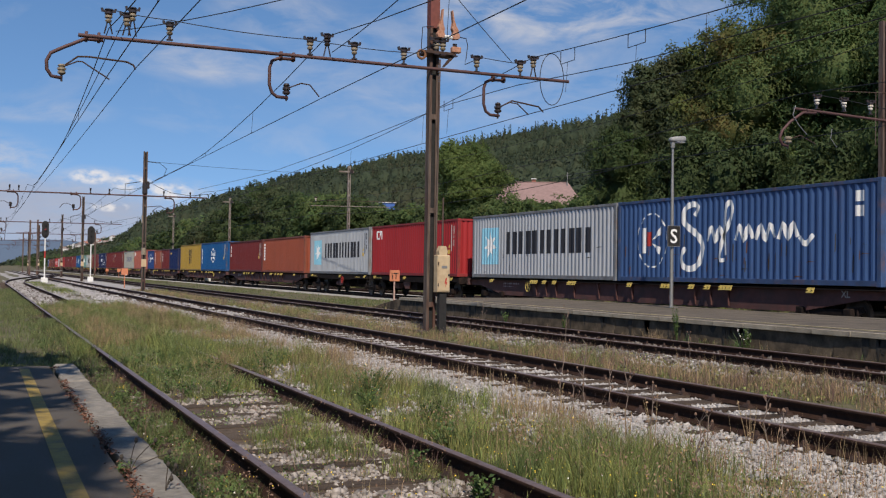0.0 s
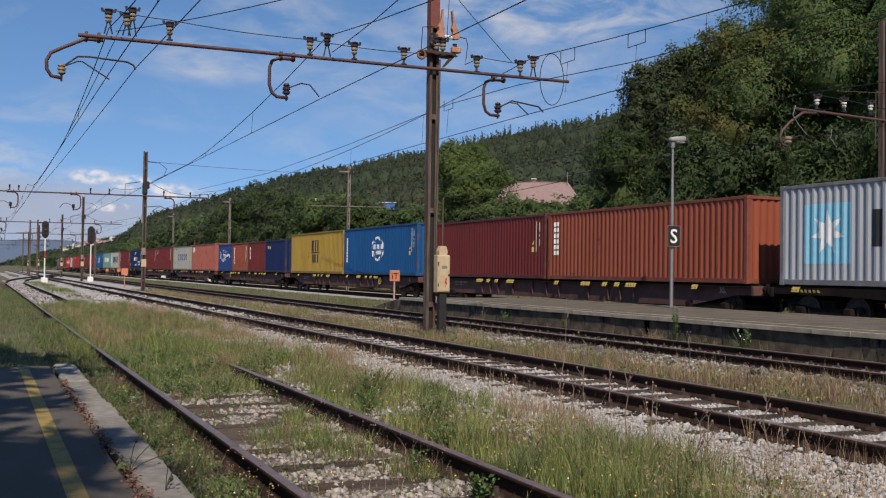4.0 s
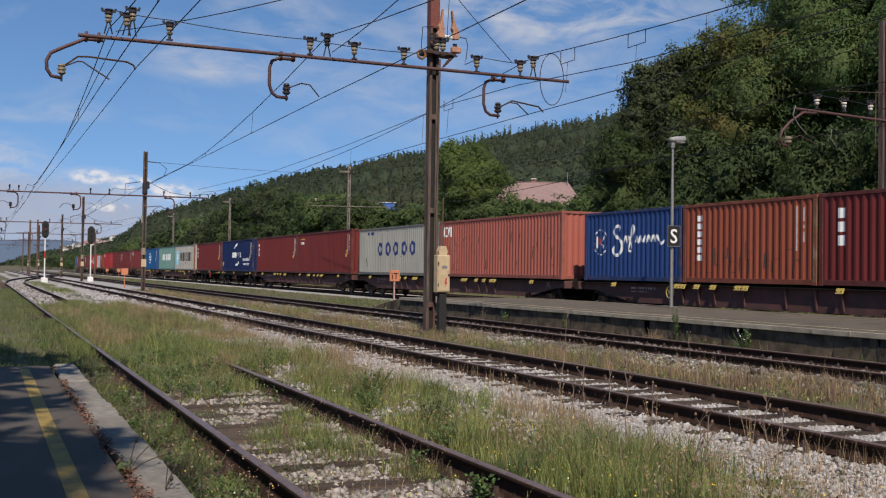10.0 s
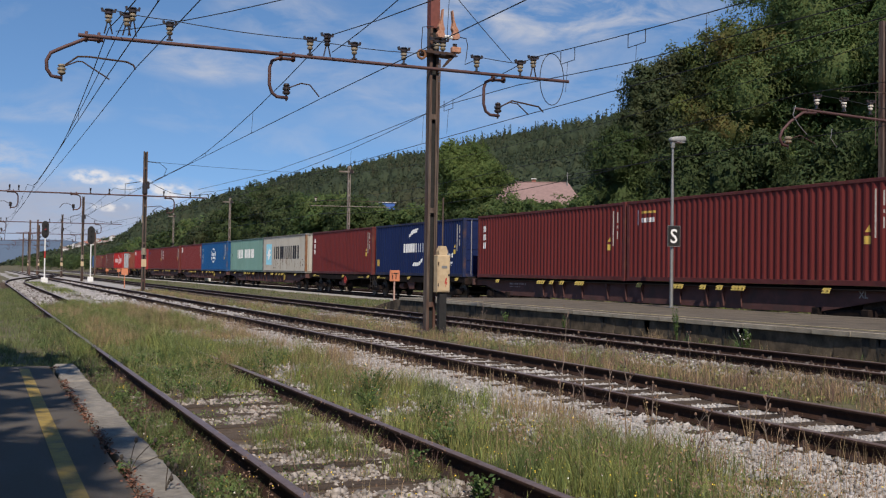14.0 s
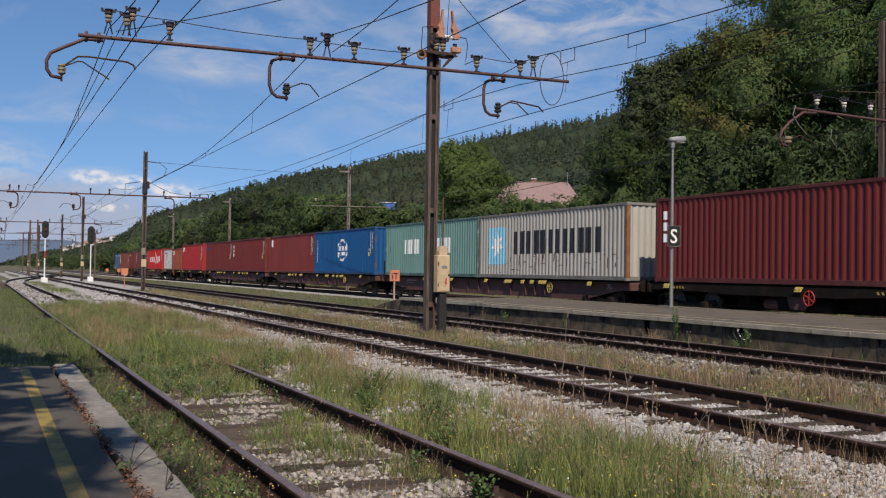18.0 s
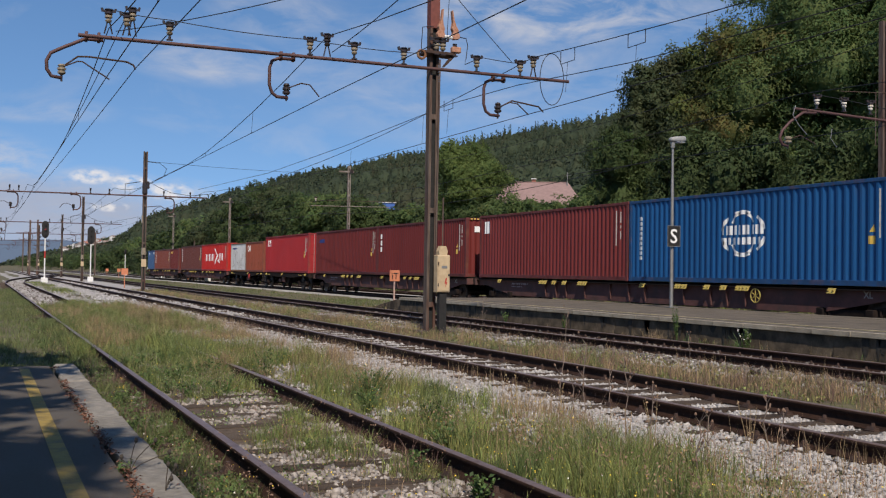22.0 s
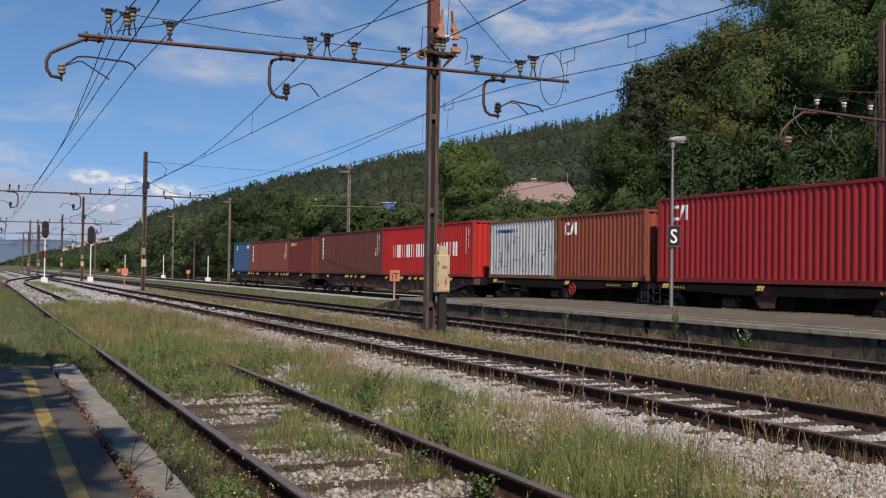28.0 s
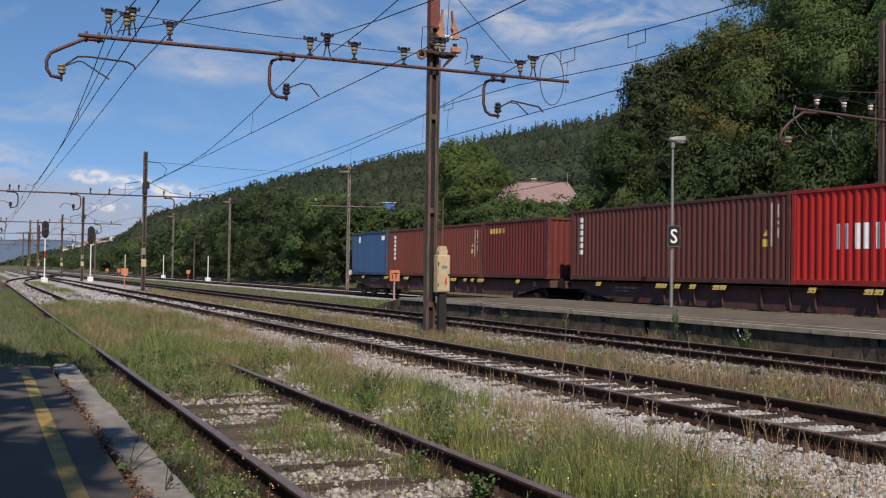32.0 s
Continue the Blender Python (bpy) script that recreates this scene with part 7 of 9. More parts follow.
BIG = [(34.5, 46.2, 13.5, 2.9), (36.6, 43.4, 15.0, 3.9), (38.5, 41.0, 16.6, 4.8), (40.0, 37.0, 17.4, 4.8), (41.0, 32.0, 17.0, 4.8), (44.0, 44.0, 18.5, 5.2), (45.0, 52.0, 15.5, 4.6)]
for k, (x, y, top, r) in enumerate(BIG):
    tree("broadleaf_tree", "tall dense broadleaf tree on the bank behind the train", x, y, top, r, (M_LEAFBL, M_LEAFBR, M_LEAFLT, M_LEAFLT, M_LEAFLT, M_LEAF, M_LEAF)[k], 0.115 if k < 5 else 0.2, 54000 if k < 5 else 9000, 0.08, k, "tree", "trees behind the train")
SHRUB = [(32.6, 46.8, 10.6, 1.9), (31.0, 45.6, 8.8, 2.3), (31.0, 40.0, 8.4, 2.6), (31.0, 35.3, 7.4, 2.7), (31.3, 31.2, 7.2, 2.5), (31.0, 27.2, 7.2, 2.4), (32.0, 23.0, 7.5, 2.6), (33.0, 51.5, 6.2, 2.2), (33.0, 56.1, 5.9, 2.2), (33.0, 61.5, 6.3, 2.2), (34.0, 66.5, 6.4, 2.2), (37.0, 55.2, 11.2, 2.3)]
for k, (x, y, top, r) in enumerate(SHRUB):
    tree("bush", "tall leafy bush along the rear track", x, y, top, r, (M_LEAFBL if k == 0 else M_LEAFLT if 7 <= k <= 10 else (M_SHADY, M_LEAF, M_SHADY, M_SHADY)[k % 4]), 0.125, 16000, 0.0, 20 + k, "bush", "bushes behind the train")
tree("broadleaf_tree", "rounded light green tree standing before the hill", 38.0, 78.4, 11.9, 3.6, M_LEAFYG, 0.12, 52000, 0.1, 60, "tree")
WALL = [(31.0, 123.5, 11.3, 4.4), (31.0, 108.7, 9.8, 4.0), (31.5, 117.0, 10.6, 3.8), (31.0, 97.7, 8.9, 3.8), (31.5, 103.0, 9.4, 3.4), (31.0, 87.8, 7.0, 2.6), (32.0, 93.0, 8.4, 3.0), (31.0, 79.0, 4.6, 2.8), (32.0, 83.0, 4.7, 2.6), (31.5, 73.2, 6.0, 2.4), (34.0, 70.0, 6.4, 2.4),
        (31.0, 137.0, 10.2, 4.0), (31.0, 147.3, 9.6, 4.2), (31.0, 157.0, 8.6, 4.2), (31.0, 167.8, 8.3, 4.4), (31.0, 178.0, 7.8, 4.4), (31.0, 189.6, 7.7, 4.6), (32.0, 206.0, 7.4, 5.0), (32.0, 224.4, 7.3, 5.0), (33.0, 248.0, 7.4, 5.5), (33.0, 272.0, 6.0, 5.0), (34.0, 300.0, 5.2, 5.0), (34.0, 323.7, 5.0, 5.0), (34.0, 360.0, 5.0, 6.0), (34.0, 401.9, 5.2, 6.0), (34.0, 430.0, 5.5, 7.0), (34.0, 465.0, 5.7, 7.0), (34.0, 505.0, 5.8, 7.0), (35.0, 550.0, 6.2, 8.0), (35.0, 600.0, 6.4, 8.0), (36.0, 660.0, 6.8, 9.0), (36.0, 740.0, 7.0, 9.0), (37.0, 830.0, 7.6, 10.0), (37.0, 950.0, 8.2, 10.0)]
# the paler, bluish leaves among these also put distance haze into the colour
for k, (x, y, top, r) in enumerate(WALL):
    tree("lineside_tree", "dense dark green tree in the wood along the line", x, y, top, r, (M_LEAF, M_LEAFDK, M_LEAFBL, M_LEAFLT, M_LEAFDK)[k % 5], 0.2 if y < 150 else (0.36 if y < 300 else 0.5), 12500 if y < 150 else (6000 if y < 300 else 2200), 0.0, 80 + k, "tree", "trees along the line")
for k, (x, y, top, r) in enumerate(((52.0, 96.0, 8.7, 2.4), (52.0, 91.0, 8.5, 2.2), (52.5, 101.0, 8.9, 2.4), (52.2, 82.5, 8.3, 2.1), (50.6, 77.5, 9.6, 2.7), (49.0, 104.0, 9.0, 2.6), (47.0, 112.0, 9.0, 3.0), (46.6, 119.5, 8.9, 1.9), (44.2, 118.0, 9.5, 1.9))):
    tree("bush", "green bush growing before the pink-roofed house", x, y, top, r, M_LEAF if k % 2 else M_LEAFLT, 0.22, 6000, 0.0, 160 + k, "bush", "bushes before the house")
# the trees behind the platform whose shade falls on it
for k, (x, y, top, r) in enumerate(((-5.1, -3.6, 12.5, 4.35), (-5.2, 2.3, 12.0, 4.0), (-4.6, 10.5, 11.0, 3.6))):
    tree("shade_tree", "broadleaf tree behind the near platform", x, y, top, r, M_LEAF, 0.33, 5600, 0.34, 140 + k, "tree", "", 0.5)


def hill_woods():
    """The wooded hillside: crowns of many sprays, denser where nearer."""
    rng = np.random.RandomState(5)
    XY, R, H, K = [], [], [], []
    for y0, y1, step, cards_n in ((60, 330, 3.6, 62), (330, 750, 5.9, 38), (750, 1500, 10.0, 34), (1500, 2700, 20.0, 14)):
        gx, gy = np.meshgrid(np.arange(46, 318, step), np.arange(y0, y1, step), indexing="ij")
        n = gx.size
        x, y = gx.ravel() + rng.uniform(-0.45, 0.45, n) * step, gy.ravel() + rng.uniform(-0.45, 0.45, n) * step
        keep = ~((np.abs(x - 60) < 9) & (np.abs(y - 106) < 14)) & ~((x < 66) & (np.abs(y - x * 1.78) < 12)) & ~((x < 56) & (y < 110)) & ((y > 330) | (x > 0.33 * y)) & (x < 0.70 * y + 3) & ((x > 0.12 * y) | (rng.rand(n) < np.where(y > 1450, 0.3, 0.75))) & ~((x < 50.5) & (np.abs(y - 2.6 * x) < 5))
        x, y = x[keep], y[keep]
        n = len(x)
        XY.append(np.stack([x, y], 1))
        R.append(step * rng.uniform(0.5, 0.75, n))
        H.append(rng.uniform(7.5, 11.0, n) * (0.75 + 0.5 * vnoise(x, y, 40, 11)) * np.where(x < 75, 0.6, 1.0) * np.where((x < 0.13 * y) & (y > 300), 0.55, 1.0) * (0.62 if y1 < 400 else 1.16))
        K.append(np.full(n, cards_n))
    XY, R, H, K = np.concatenate(XY), np.concatenate(R), np.concatenate(H), np.concatenate(K)
    conif = rng.rand(len(R)) < np.where(XY[:, 0] > 100, 0.62, 0.35)
    Z = ground_z(XY[:, 0], XY[:, 1])
    idx = np.repeat(np.arange(len(R)), K)
    n = len(idx)
    d = rng.normal(0, 1, (n, 3))
    d /= np.linalg.norm(d, axis=1, keepdims=True)
    d[:, 2] = np.abs(d[:, 2]) * 1.0 - 0.25
    c = conif[idx]
    t = rng.rand(n)
    w = np.where(c, (1 - t) * 0.55 + 0.05, 1.0) * R[idx]
    P = np.zeros((n, 3))
    lump = 1 + 0.25 * np.sin(d[:, 0] * 4 + idx) * np.sin(d[:, 1] * 5 + idx * 2)
    P[:, 0] = XY[idx, 0] + d[:, 0] * w * lump
    P[:, 1] = XY[idx, 1] + d[:, 1] * w * lump
    zz = np.where(c, 0.12 + 0.98 * t, 0.56 + 0.42 * d[:, 2] * lump)
    P[:, 2] = Z[idx] + H[idx] * zz * np.where(c, 1.02, 1.0)
    size = R[idx] * np.where(c, 0.4, 0.45) * np.where(K[idx] > 60, 0.36, np.where(K[idx] > 35, 0.42, 0.6))
    V, F = cards(P, d, size, rng, 1.6, 0.28, True)
    # the shaded inside of each crown: an uneven closed body, pointed on conifers
    m, seg = len(R), 7
    prof = np.array([(0.35, 0.12), (0.85, 0.35), (0.8, 0.66), (0.42, 0.88)])
    cone = np.array([(0.5, 0.12), (0.4, 0.4), (0.24, 0.72), (0.1, 0.95)])
    a = np.arange(seg) * 2 * math.pi / seg
    pr = np.where(conif[:, None, None], cone[None], prof[None])
    rad = (pr[:, :, 0] * R[:, None])[:, :, None] * rng.uniform(0.75, 1.0, (m, 4, seg))
    hz = Z[:, None] + H[:, None] * pr[:, :, 1] * np.where(conif, 0.95, 0.92)[:, None]
    B = np.zeros((m, 4 * seg + 1, 3))
    B[:, :-1, 0] = (XY[:, 0, None, None] + rad * np.cos(a)).reshape(m, -1)
    B[:, :-1, 1] = (XY[:, 1, None, None] + rad * np.sin(a)).reshape(m, -1)
    B[:, :-1, 2] = np.repeat(hz, seg, 1) + rng.uniform(-0.04, 0.04, (m, 4 * seg)) * H[:, None]
    B[:, -1] = np.stack([XY[:, 0], XY[:, 1], Z + H * np.where(conif, 1.0, 0.88)], 1)
    fb = [(q * seg + i, q * seg + (i + 1) % seg, (q + 1) * seg + (i + 1) % seg) for q in range(3) for i in range(seg)] + [(q * seg + i, (q + 1) * seg + (i + 1) % seg, (q + 1) * seg + i) for q in range(3) for i in range(seg)] + [(3 * seg + i, 3 * seg + (i + 1) % seg, 4 * seg) for i in range(seg)]
    FB = (np.arange(m)[:, None, None] * (4 * seg + 1) + np.array(fb)[None]).reshape(-1, 3) + len(V)
    V, F = np.concatenate([V, B.reshape(-1, 3)]), np.concatenate([F, FB])
    me = np_mesh("hill_woods", V, F)
    me.shade_smooth()
    nb = B.reshape(-1, 3) - np.repeat(np.stack([XY[:, 0], XY[:, 1], Z + H * 0.45], 1), 4 * seg + 1, 0)
    nb /= np.linalg.norm(nb, axis=1, keepdims=True) + 1e-9
    out = d * np.array([1, 1, 0.8]) + np.array([0, 0, 0.25])
    out /= np.linalg.norm(out, axis=1, keepdims=True)
    me.normals_split_custom_set_from_vertices(np.concatenate([np.repeat(out, 3, 0), nb]).tolist())
    tagged(link_mesh("hill_woods", me, M_WOODS), "dark mixed wood covering the whole hillside", "woods", kind="stuff")


hill_woods()


def bank_scrub():
    """Low scrub that fills the bank between rear track and hill."""
    rng = np.random.RandomState(9)
    n = 34000
    y = 12 + 180 * rng.rand(n) ** 1.5
    x = rng.uniform(29.5, 52, n)
    hgt = 0.6 + 2.2 * vnoise(x, y, 3.5, 21) + 1.6 * vnoise(x, y, 9, 22) * (x > 33)
    z = ground_z(x, y) + hgt * rng.rand(n) ** 0.5
    d = np.stack([rng.normal(-0.3, 0.6, n), rng.normal(-0.3, 0.6, n), np.full(n, 0.7)], 1)
    V, F = cards(np.stack([x, y, z], 1), d, 0.25, rng, 1.6, 0.5, True)
    tagged(link_mesh("bank_scrub", np_mesh("bank_scrub", V, F), M_LEAF), "tangled green scrub on the bank", "scrub", kind="stuff")


bank_scrub()


# ---- houses and distance ----
def house(label, x, y, turn, w, d, eave, ridge_h, m_wall, m_roof, windows=True, chimney=True, z=None):
    z = float(ground_z(x, y)) if z is None else z
    h = tagged(empty("house", pose(x, y, z, 0, 0, turn)), label, "house", "houses")
    bm = prism(bmesh.new(), [(-d / 2, -5.0), (d / 2, -5.0), (d / 2, eave), (0, ridge_h - 0.12), (-d / 2, eave)], "x", -w / 2, w / 2)
    part("wall", bm, m_wall, h)
    for s in (-1, 1):
        bm = prism(bmesh.new(), [(s * (d / 2 + 0.5), eave - 0.3), (0, ridge_h), (0, ridge_h + 0.16), (s * (d / 2 + 0.5), eave - 0.12)], "x", -w / 2 - 0.5, w / 2 + 0.5)
        r = part("roof", bm, m_roof, h)
    if chimney:
        part("chimney", boxm(-w * 0.18 - 0.2, -w * 0.18 + 0.2, -0.3, 0.1, ridge_h - 0.6, ridge_h + 0.35), M_ROOFRED, h)
    if windows:
        for xx in (-w * 0.3, 0.0, w * 0.3):
            win = part("window", boxm(xx - 0.55, xx + 0.55, -d / 2 - 0.05, -d / 2 + 0.02, eave - 1.9, eave - 0.6), M_WHITE, h)
            part("pane", boxm(xx - 0.45, xx + 0.45, -d / 2 - 0.07, -d / 2 - 0.052, eave - 1.8, eave - 0.7), M_BLACK, win)
    return h


def hipped_house(x, y, z, turn, w, d, eave, ridge_h, hip):
    h = tagged(empty("house", pose(x, y, z, 0, 0, turn)), "house with a long faded pink roof among the trees", "house", "houses")
    part("wall", boxm(-w / 2 - hip + 0.5, w / 2 + hip - 0.5, -d / 2, d / 2, -5.0, eave), M_WALLW, h)
    e, b = w / 2 + hip, d / 2 + 0.5
    faces = (("front", [(-w / 2, 0, ridge_h), (w / 2, 0, ridge_h), (e, -b, eave - 0.2), (-e, -b, eave - 0.2)]), ("back", [(w / 2, 0, ridge_h), (-w / 2, 0, ridge_h), (-e, b, eave - 0.2), (e, b, eave - 0.2)]),
             ("end", [(w / 2, 0, ridge_h), (e, b, eave - 0.2), (e, -b, eave - 0.2)]), ("end", [(-w / 2, 0, ridge_h), (-e, -b, eave - 0.2), (-e, b, eave - 0.2)]))
    for nm, pts in faces:
        bm = bmesh.new()
        lo, hi = [bm.verts.new(p) for p in pts], [bm.verts.new((p[0], p[1], p[2] + 0.14)) for p in pts]
        bm.faces.new(lo)
        bm.faces.new(hi)
        n = len(pts)
        for i in range(n):
            bm.faces.new((lo[i], lo[(i + 1) % n], hi[(i + 1) % n], hi[i]))
        bmesh.ops.recalc_face_normals(bm, faces=bm.faces)
        part("roof", bm, M_ROOF, h)
    bm = bmesh.new()
    for k in range(int(w / 0.45)):
        box(bm, -w / 2 + k * 0.45, -w / 2 + k * 0.45 + 0.42, -0.12, 0.12, ridge_h + 0.08, ridge_h + 0.22)
    rt = part("ridge_tiles", bm, M_ROOF, h)
    rt["kind"] = "stuff"
    c = part("chimney", boxm(-0.7, -0.25, 0.4, 0.8, ridge_h - 0.8, ridge_h + 0.55), M_ROOFRED, h)
    part("cap", boxm(-0.78, -0.17, 0.32, 0.88, ridge_h + 0.55, ridge_h + 0.65), M_WALLW, c)


hipped_house(58.0, 103.0, 6.1, -29.4, 6.9, 8.0, 3.0, 5.6, 1.6)
pole = tagged(empty("antenna_pole", pose(60.6, 100.8, 6.0)), "thin antenna pole beside the pink roof", "pole")
part("shaft", rod(bmesh.new(), (0, 0, 0), (0, 0, 7.0), 0.05, seg=6), M_LAMPGREY, pole)
part("crossbar", rod(bmesh.new(), (-0.4, 0, 6.6), (0.4, 0, 6.6), 0.02, seg=5), M_LAMPGREY, pole)
M_TARP = mat("blue_sheeting", (0.06, 0.14, 0.4), (0.045, 0.11, 0.33), 1.5, 0.6)
M_BRICKY = mat("orange_block_wall", (0.42, 0.16, 0.08), (0.33, 0.12, 0.06), 2, 0.9)
hut = tagged(empty("hut", pose(49.3, 128.4, 7.5, 0, 0, 85)), "small block hut with a blue sheeted upper storey", "hut")
part("wall", boxm(-0.75, 0.75, -0.7, 0.7, -3.0, 2.1), M_BRICKY, hut)
part("sheeting", boxm(-0.95, 0.95, -0.85, 0.85, 2.1, 3.0, 0.05), M_TARP, hut)
part("roof", boxm(-1.05, 1.05, -1.0, 1.0, 3.0, 3.08), M_WALLW, hut)

M_ROOFGREY = mat("weathered_tile_roof", (0.25, 0.19, 0.17), (0.18, 0.14, 0.12), 3, 0.9)
rngv = random.Random(12)
for k in range(64):
    y = rngv.uniform(1550, 2300)
    x = y * rngv.uniform(0.066, 0.114)
    house("small pale village house with a tiled roof far off", x, y, rngv.uniform(0, 180), rngv.uniform(6, 9), rngv.uniform(5, 7), rngv.uniform(4, 5.5), rngv.uniform(5.8, 7.5), M_WALLW, M_ROOFGREY if k % 5 else M_ROOFRED, False, False, float(ground_z(x, y)) + rngv.uniform(0.0, 3.0))


def far_ridges():
    """Mountains at the valley's end and round the horizon, coloured blue for distance haze."""
    for j, (dist, hmax, name) in enumerate(((3900, 105, "near_ridge"), (4500, 150, "far_ridge"))):
        a = np.linspace(0, 2 * math.pi, 361)
        hh = hmax * (0.55 + 0.45 * vnoise(np.cos(a) * 9 + 20, np.sin(a) * 9 + 20, 1.7, 31 + j) + 0.12 * (vnoise(np.cos(a) * 40 + 50, np.sin(a) * 40 + 50, 1.5, 33 + j) - 0.5))
        lo = np.stack([np.sin(a) * dist, np.cos(a) * dist, a * 0 - 30], 1)
        hi = np.stack([np.sin(a) * (dist + 150), np.cos(a) * (dist + 150), hh], 1)
        V = np.concatenate([lo, hi])
        i = np.arange(360)
        me = np_mesh("backdrop_" + name, V, np.stack([i, i + 1, i + 362, i + 361], 1))
        me.shade_smooth()
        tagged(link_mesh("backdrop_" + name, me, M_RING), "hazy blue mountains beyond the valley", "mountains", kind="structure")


far_ridges()
# ---- ballast stones, grass and weeds ----
def stones(name, label, n, region, size, material, seed, sink=0.35):
    """Loose broken stones: flat-faced wedges with uneven corners."""
    rng = np.random.RandomState(seed)
    P = region(rng, n)
    n = len(P)
    a = np.radians([0, 120, 240, 60, 180, 300])
    base = np.stack([np.cos(a), np.sin(a), np.array([0.6, 0.6, 0.6, -0.6, -0.6, -0.6])], 1)
    C = base[None] * rng.uniform(0.5, 1.3, (n, 6, 3))
    s = size * np.exp(np.clip(rng.normal(0, 0.33, n), -0.8, 0.6)) * 0.56
    C *= s[:, None, None] * rng.uniform(0.75, 1.25, (n, 1, 3))
    q = rng.normal(0, 1, (n, 4)) * np.array([1.0, 0.55, 0.55, 1.0])
    q /= np.linalg.norm(q, axis=1, keepdims=True)
    w, x, y, z = q.T
    Rm = np.stack([1 - 2 * (y * y + z * z), 2 * (x * y - z * w), 2 * (x * z + y * w), 2 * (x * y + z * w), 1 - 2 * (x * x + z * z), 2 * (y * z - x * w), 2 * (x * z - y * w), 2 * (y * z + x * w), 1 - 2 * (x * x + y * y)], 1).reshape(n, 3, 3)
    V = np.einsum("nij,nkj->nki", Rm, C) + P[:, None, :]
    V[:, :, 2] += (s * (0.6 - sink))[:, None]
    f = np.array([(0, 1, 2), (5, 4, 3)] + [(i, 3 + i, (i + 1) % 3) for i in range(3)] + [(3 + i, 3 + (i + 1) % 3, (i + 1) % 3) for i in range(3)])
    F = (np.arange(n)[:, None, None] * 6 + f[None]).reshape(-1, 3)
    return tagged(link_mesh(name, np_mesh(name, V.reshape(-1, 3), F), material), label, "stones", kind="stuff")


def near_y(rng, n, y0, y1, power=2.0):
    return y0 + (y1 - y0) * rng.rand(n) ** power


def region_main(rng, n):
    y = near_y(rng, n, 5.0, 36, 1.7)
    x = 7.75 + rng.uniform(-1, 1, n) * 2.3
    z = -0.192 - 0.09 * smooth01((np.abs(x - 7.75) / 2.15 - 0.62) / 0.38)
    crib = np.abs(x - 7.9) < 0.8
    k = np.abs(((y - 2.3) / 0.64) % 1 - 0.0)
    on = crib & ((k < 0.23) | (k > 0.77)) & (rng.rand(n) < 0.96)
    keep = ~on & (np.abs(np.abs(x - 7.925) - SIDING2) > 0.085)
    keep &= vnoise(x, y, 0.9, 41) + (np.abs(x - 7.75) < 1.7) * 0.5 > 0.38
    return np.stack([x, y, z], 1)[keep]


def region_siding(rng, n):
    y = near_y(rng, n, 3.5, 22, 1.5)
    x = rng.uniform(1.45, 4.3, n)
    keep = (vnoise(x, y, 0.45, 43) > 0.33 + 0.33 * (np.abs(x - 2.705) > 0.85))
    k = ((y + 23.44) / SIDING_PITCH) % 1
    keep &= ~(((k < 0.155) | (k > 0.845)) & (rng.rand(n) < 0.96) & (np.abs(x - 2.705) < 1.3))
    keep &= np.abs(np.abs(x - 2.705) - SIDING2) > 0.08
    z = np.where(np.abs(x - 2.705) < 1.1, -0.188, -0.205)
    return np.stack([x, y, z], 1)[keep]


def region_shoulder(rng, n):
    y = near_y(rng, n, 4.5, 40, 1.8)
    x = 5.85 + rng.normal(0, 0.55, n)
    keep = vnoise(x, y, 0.7, 45) > 0.25
    z = ground_z(x, y) + 0.02
    return np.stack([x, y, np.maximum(z, -0.26)], 1)[keep]


def region_meadow(rng, n):
    y = near_y(rng, n, 4.5, 28, 1.6)
    x = rng.uniform(3.55, 5.6, n)
    keep = (0.7 * vnoise(x, y, 0.9, 94) + 0.3 * vnoise(x, y, 0.35, 95) > 0.58) | ((x < 3.75) & (rng.rand(n) < 0.5))
    return np.stack([x, y, ground_z(x, y) + 0.01], 1)[keep]


def region_platform(rng, n):
    y = near_y(rng, n, 8.0, 45, 1.6)
    x = 13.2 + rng.uniform(-1, 1, n) * 1.7
    keep = np.abs(np.abs(x - 13.255) - GAUGE2) > 0.08
    return np.stack([x, y, x * 0 - 0.165], 1)[keep]


stones("ballast_stones", "broken pale limestone between the sleepers", 44000, region_main, 0.038, M_STONE, 1)
stones("siding_stones", "scattered pale stones in the overgrown siding", 24000, region_siding, 0.041, M_STONE_DIRTY, 2)
stones("shoulder_stones", "pale stones spilling down the ballast shoulder", 20000, region_shoulder, 0.034, M_STONE, 3)
stones("meadow_stones", "pale stones in bare patches between the tracks", 9000, region_meadow, 0.038, M_STONE, 8)
def region_far(rng, n):
    y = near_y(rng, n, 36, 120, 1.6)
    x = rng.uniform(2.0, 9.9, n)
    keep = (np.abs(np.abs(x - 7.9) - GAUGE2) > 0.12) & ((y > 46) | (x > 5.8)) & (np.abs(np.abs(x - path_1(y)) - SIDING2) > 0.14) & ((x > 3.6) | (y > 46))
    return np.stack([x, y, x * 0 - 0.178], 1)[keep]


stones("far_stones", "pale stones of the far ballast", 7500, region_far, 0.075, M_STONE, 6)
def region_strip(rng, n):
    y = near_y(rng, n, 8.0, 50, 1.6)
    x = rng.uniform(11.0, 12.45, n)
    keep = vnoise(x, y, 0.8, 47) > 0.3
    return np.stack([x, y, ground_z(x, y) + 0.03], 1)[keep]


stones("strip_stones", "pale stones beside the platform track", 4500, region_strip, 0.042, M_STONE, 7)
stones("platform_track_stones", "dark oily stones along the island platform", 5000, region_platform, 0.06, M_STONE_DARK, 4)


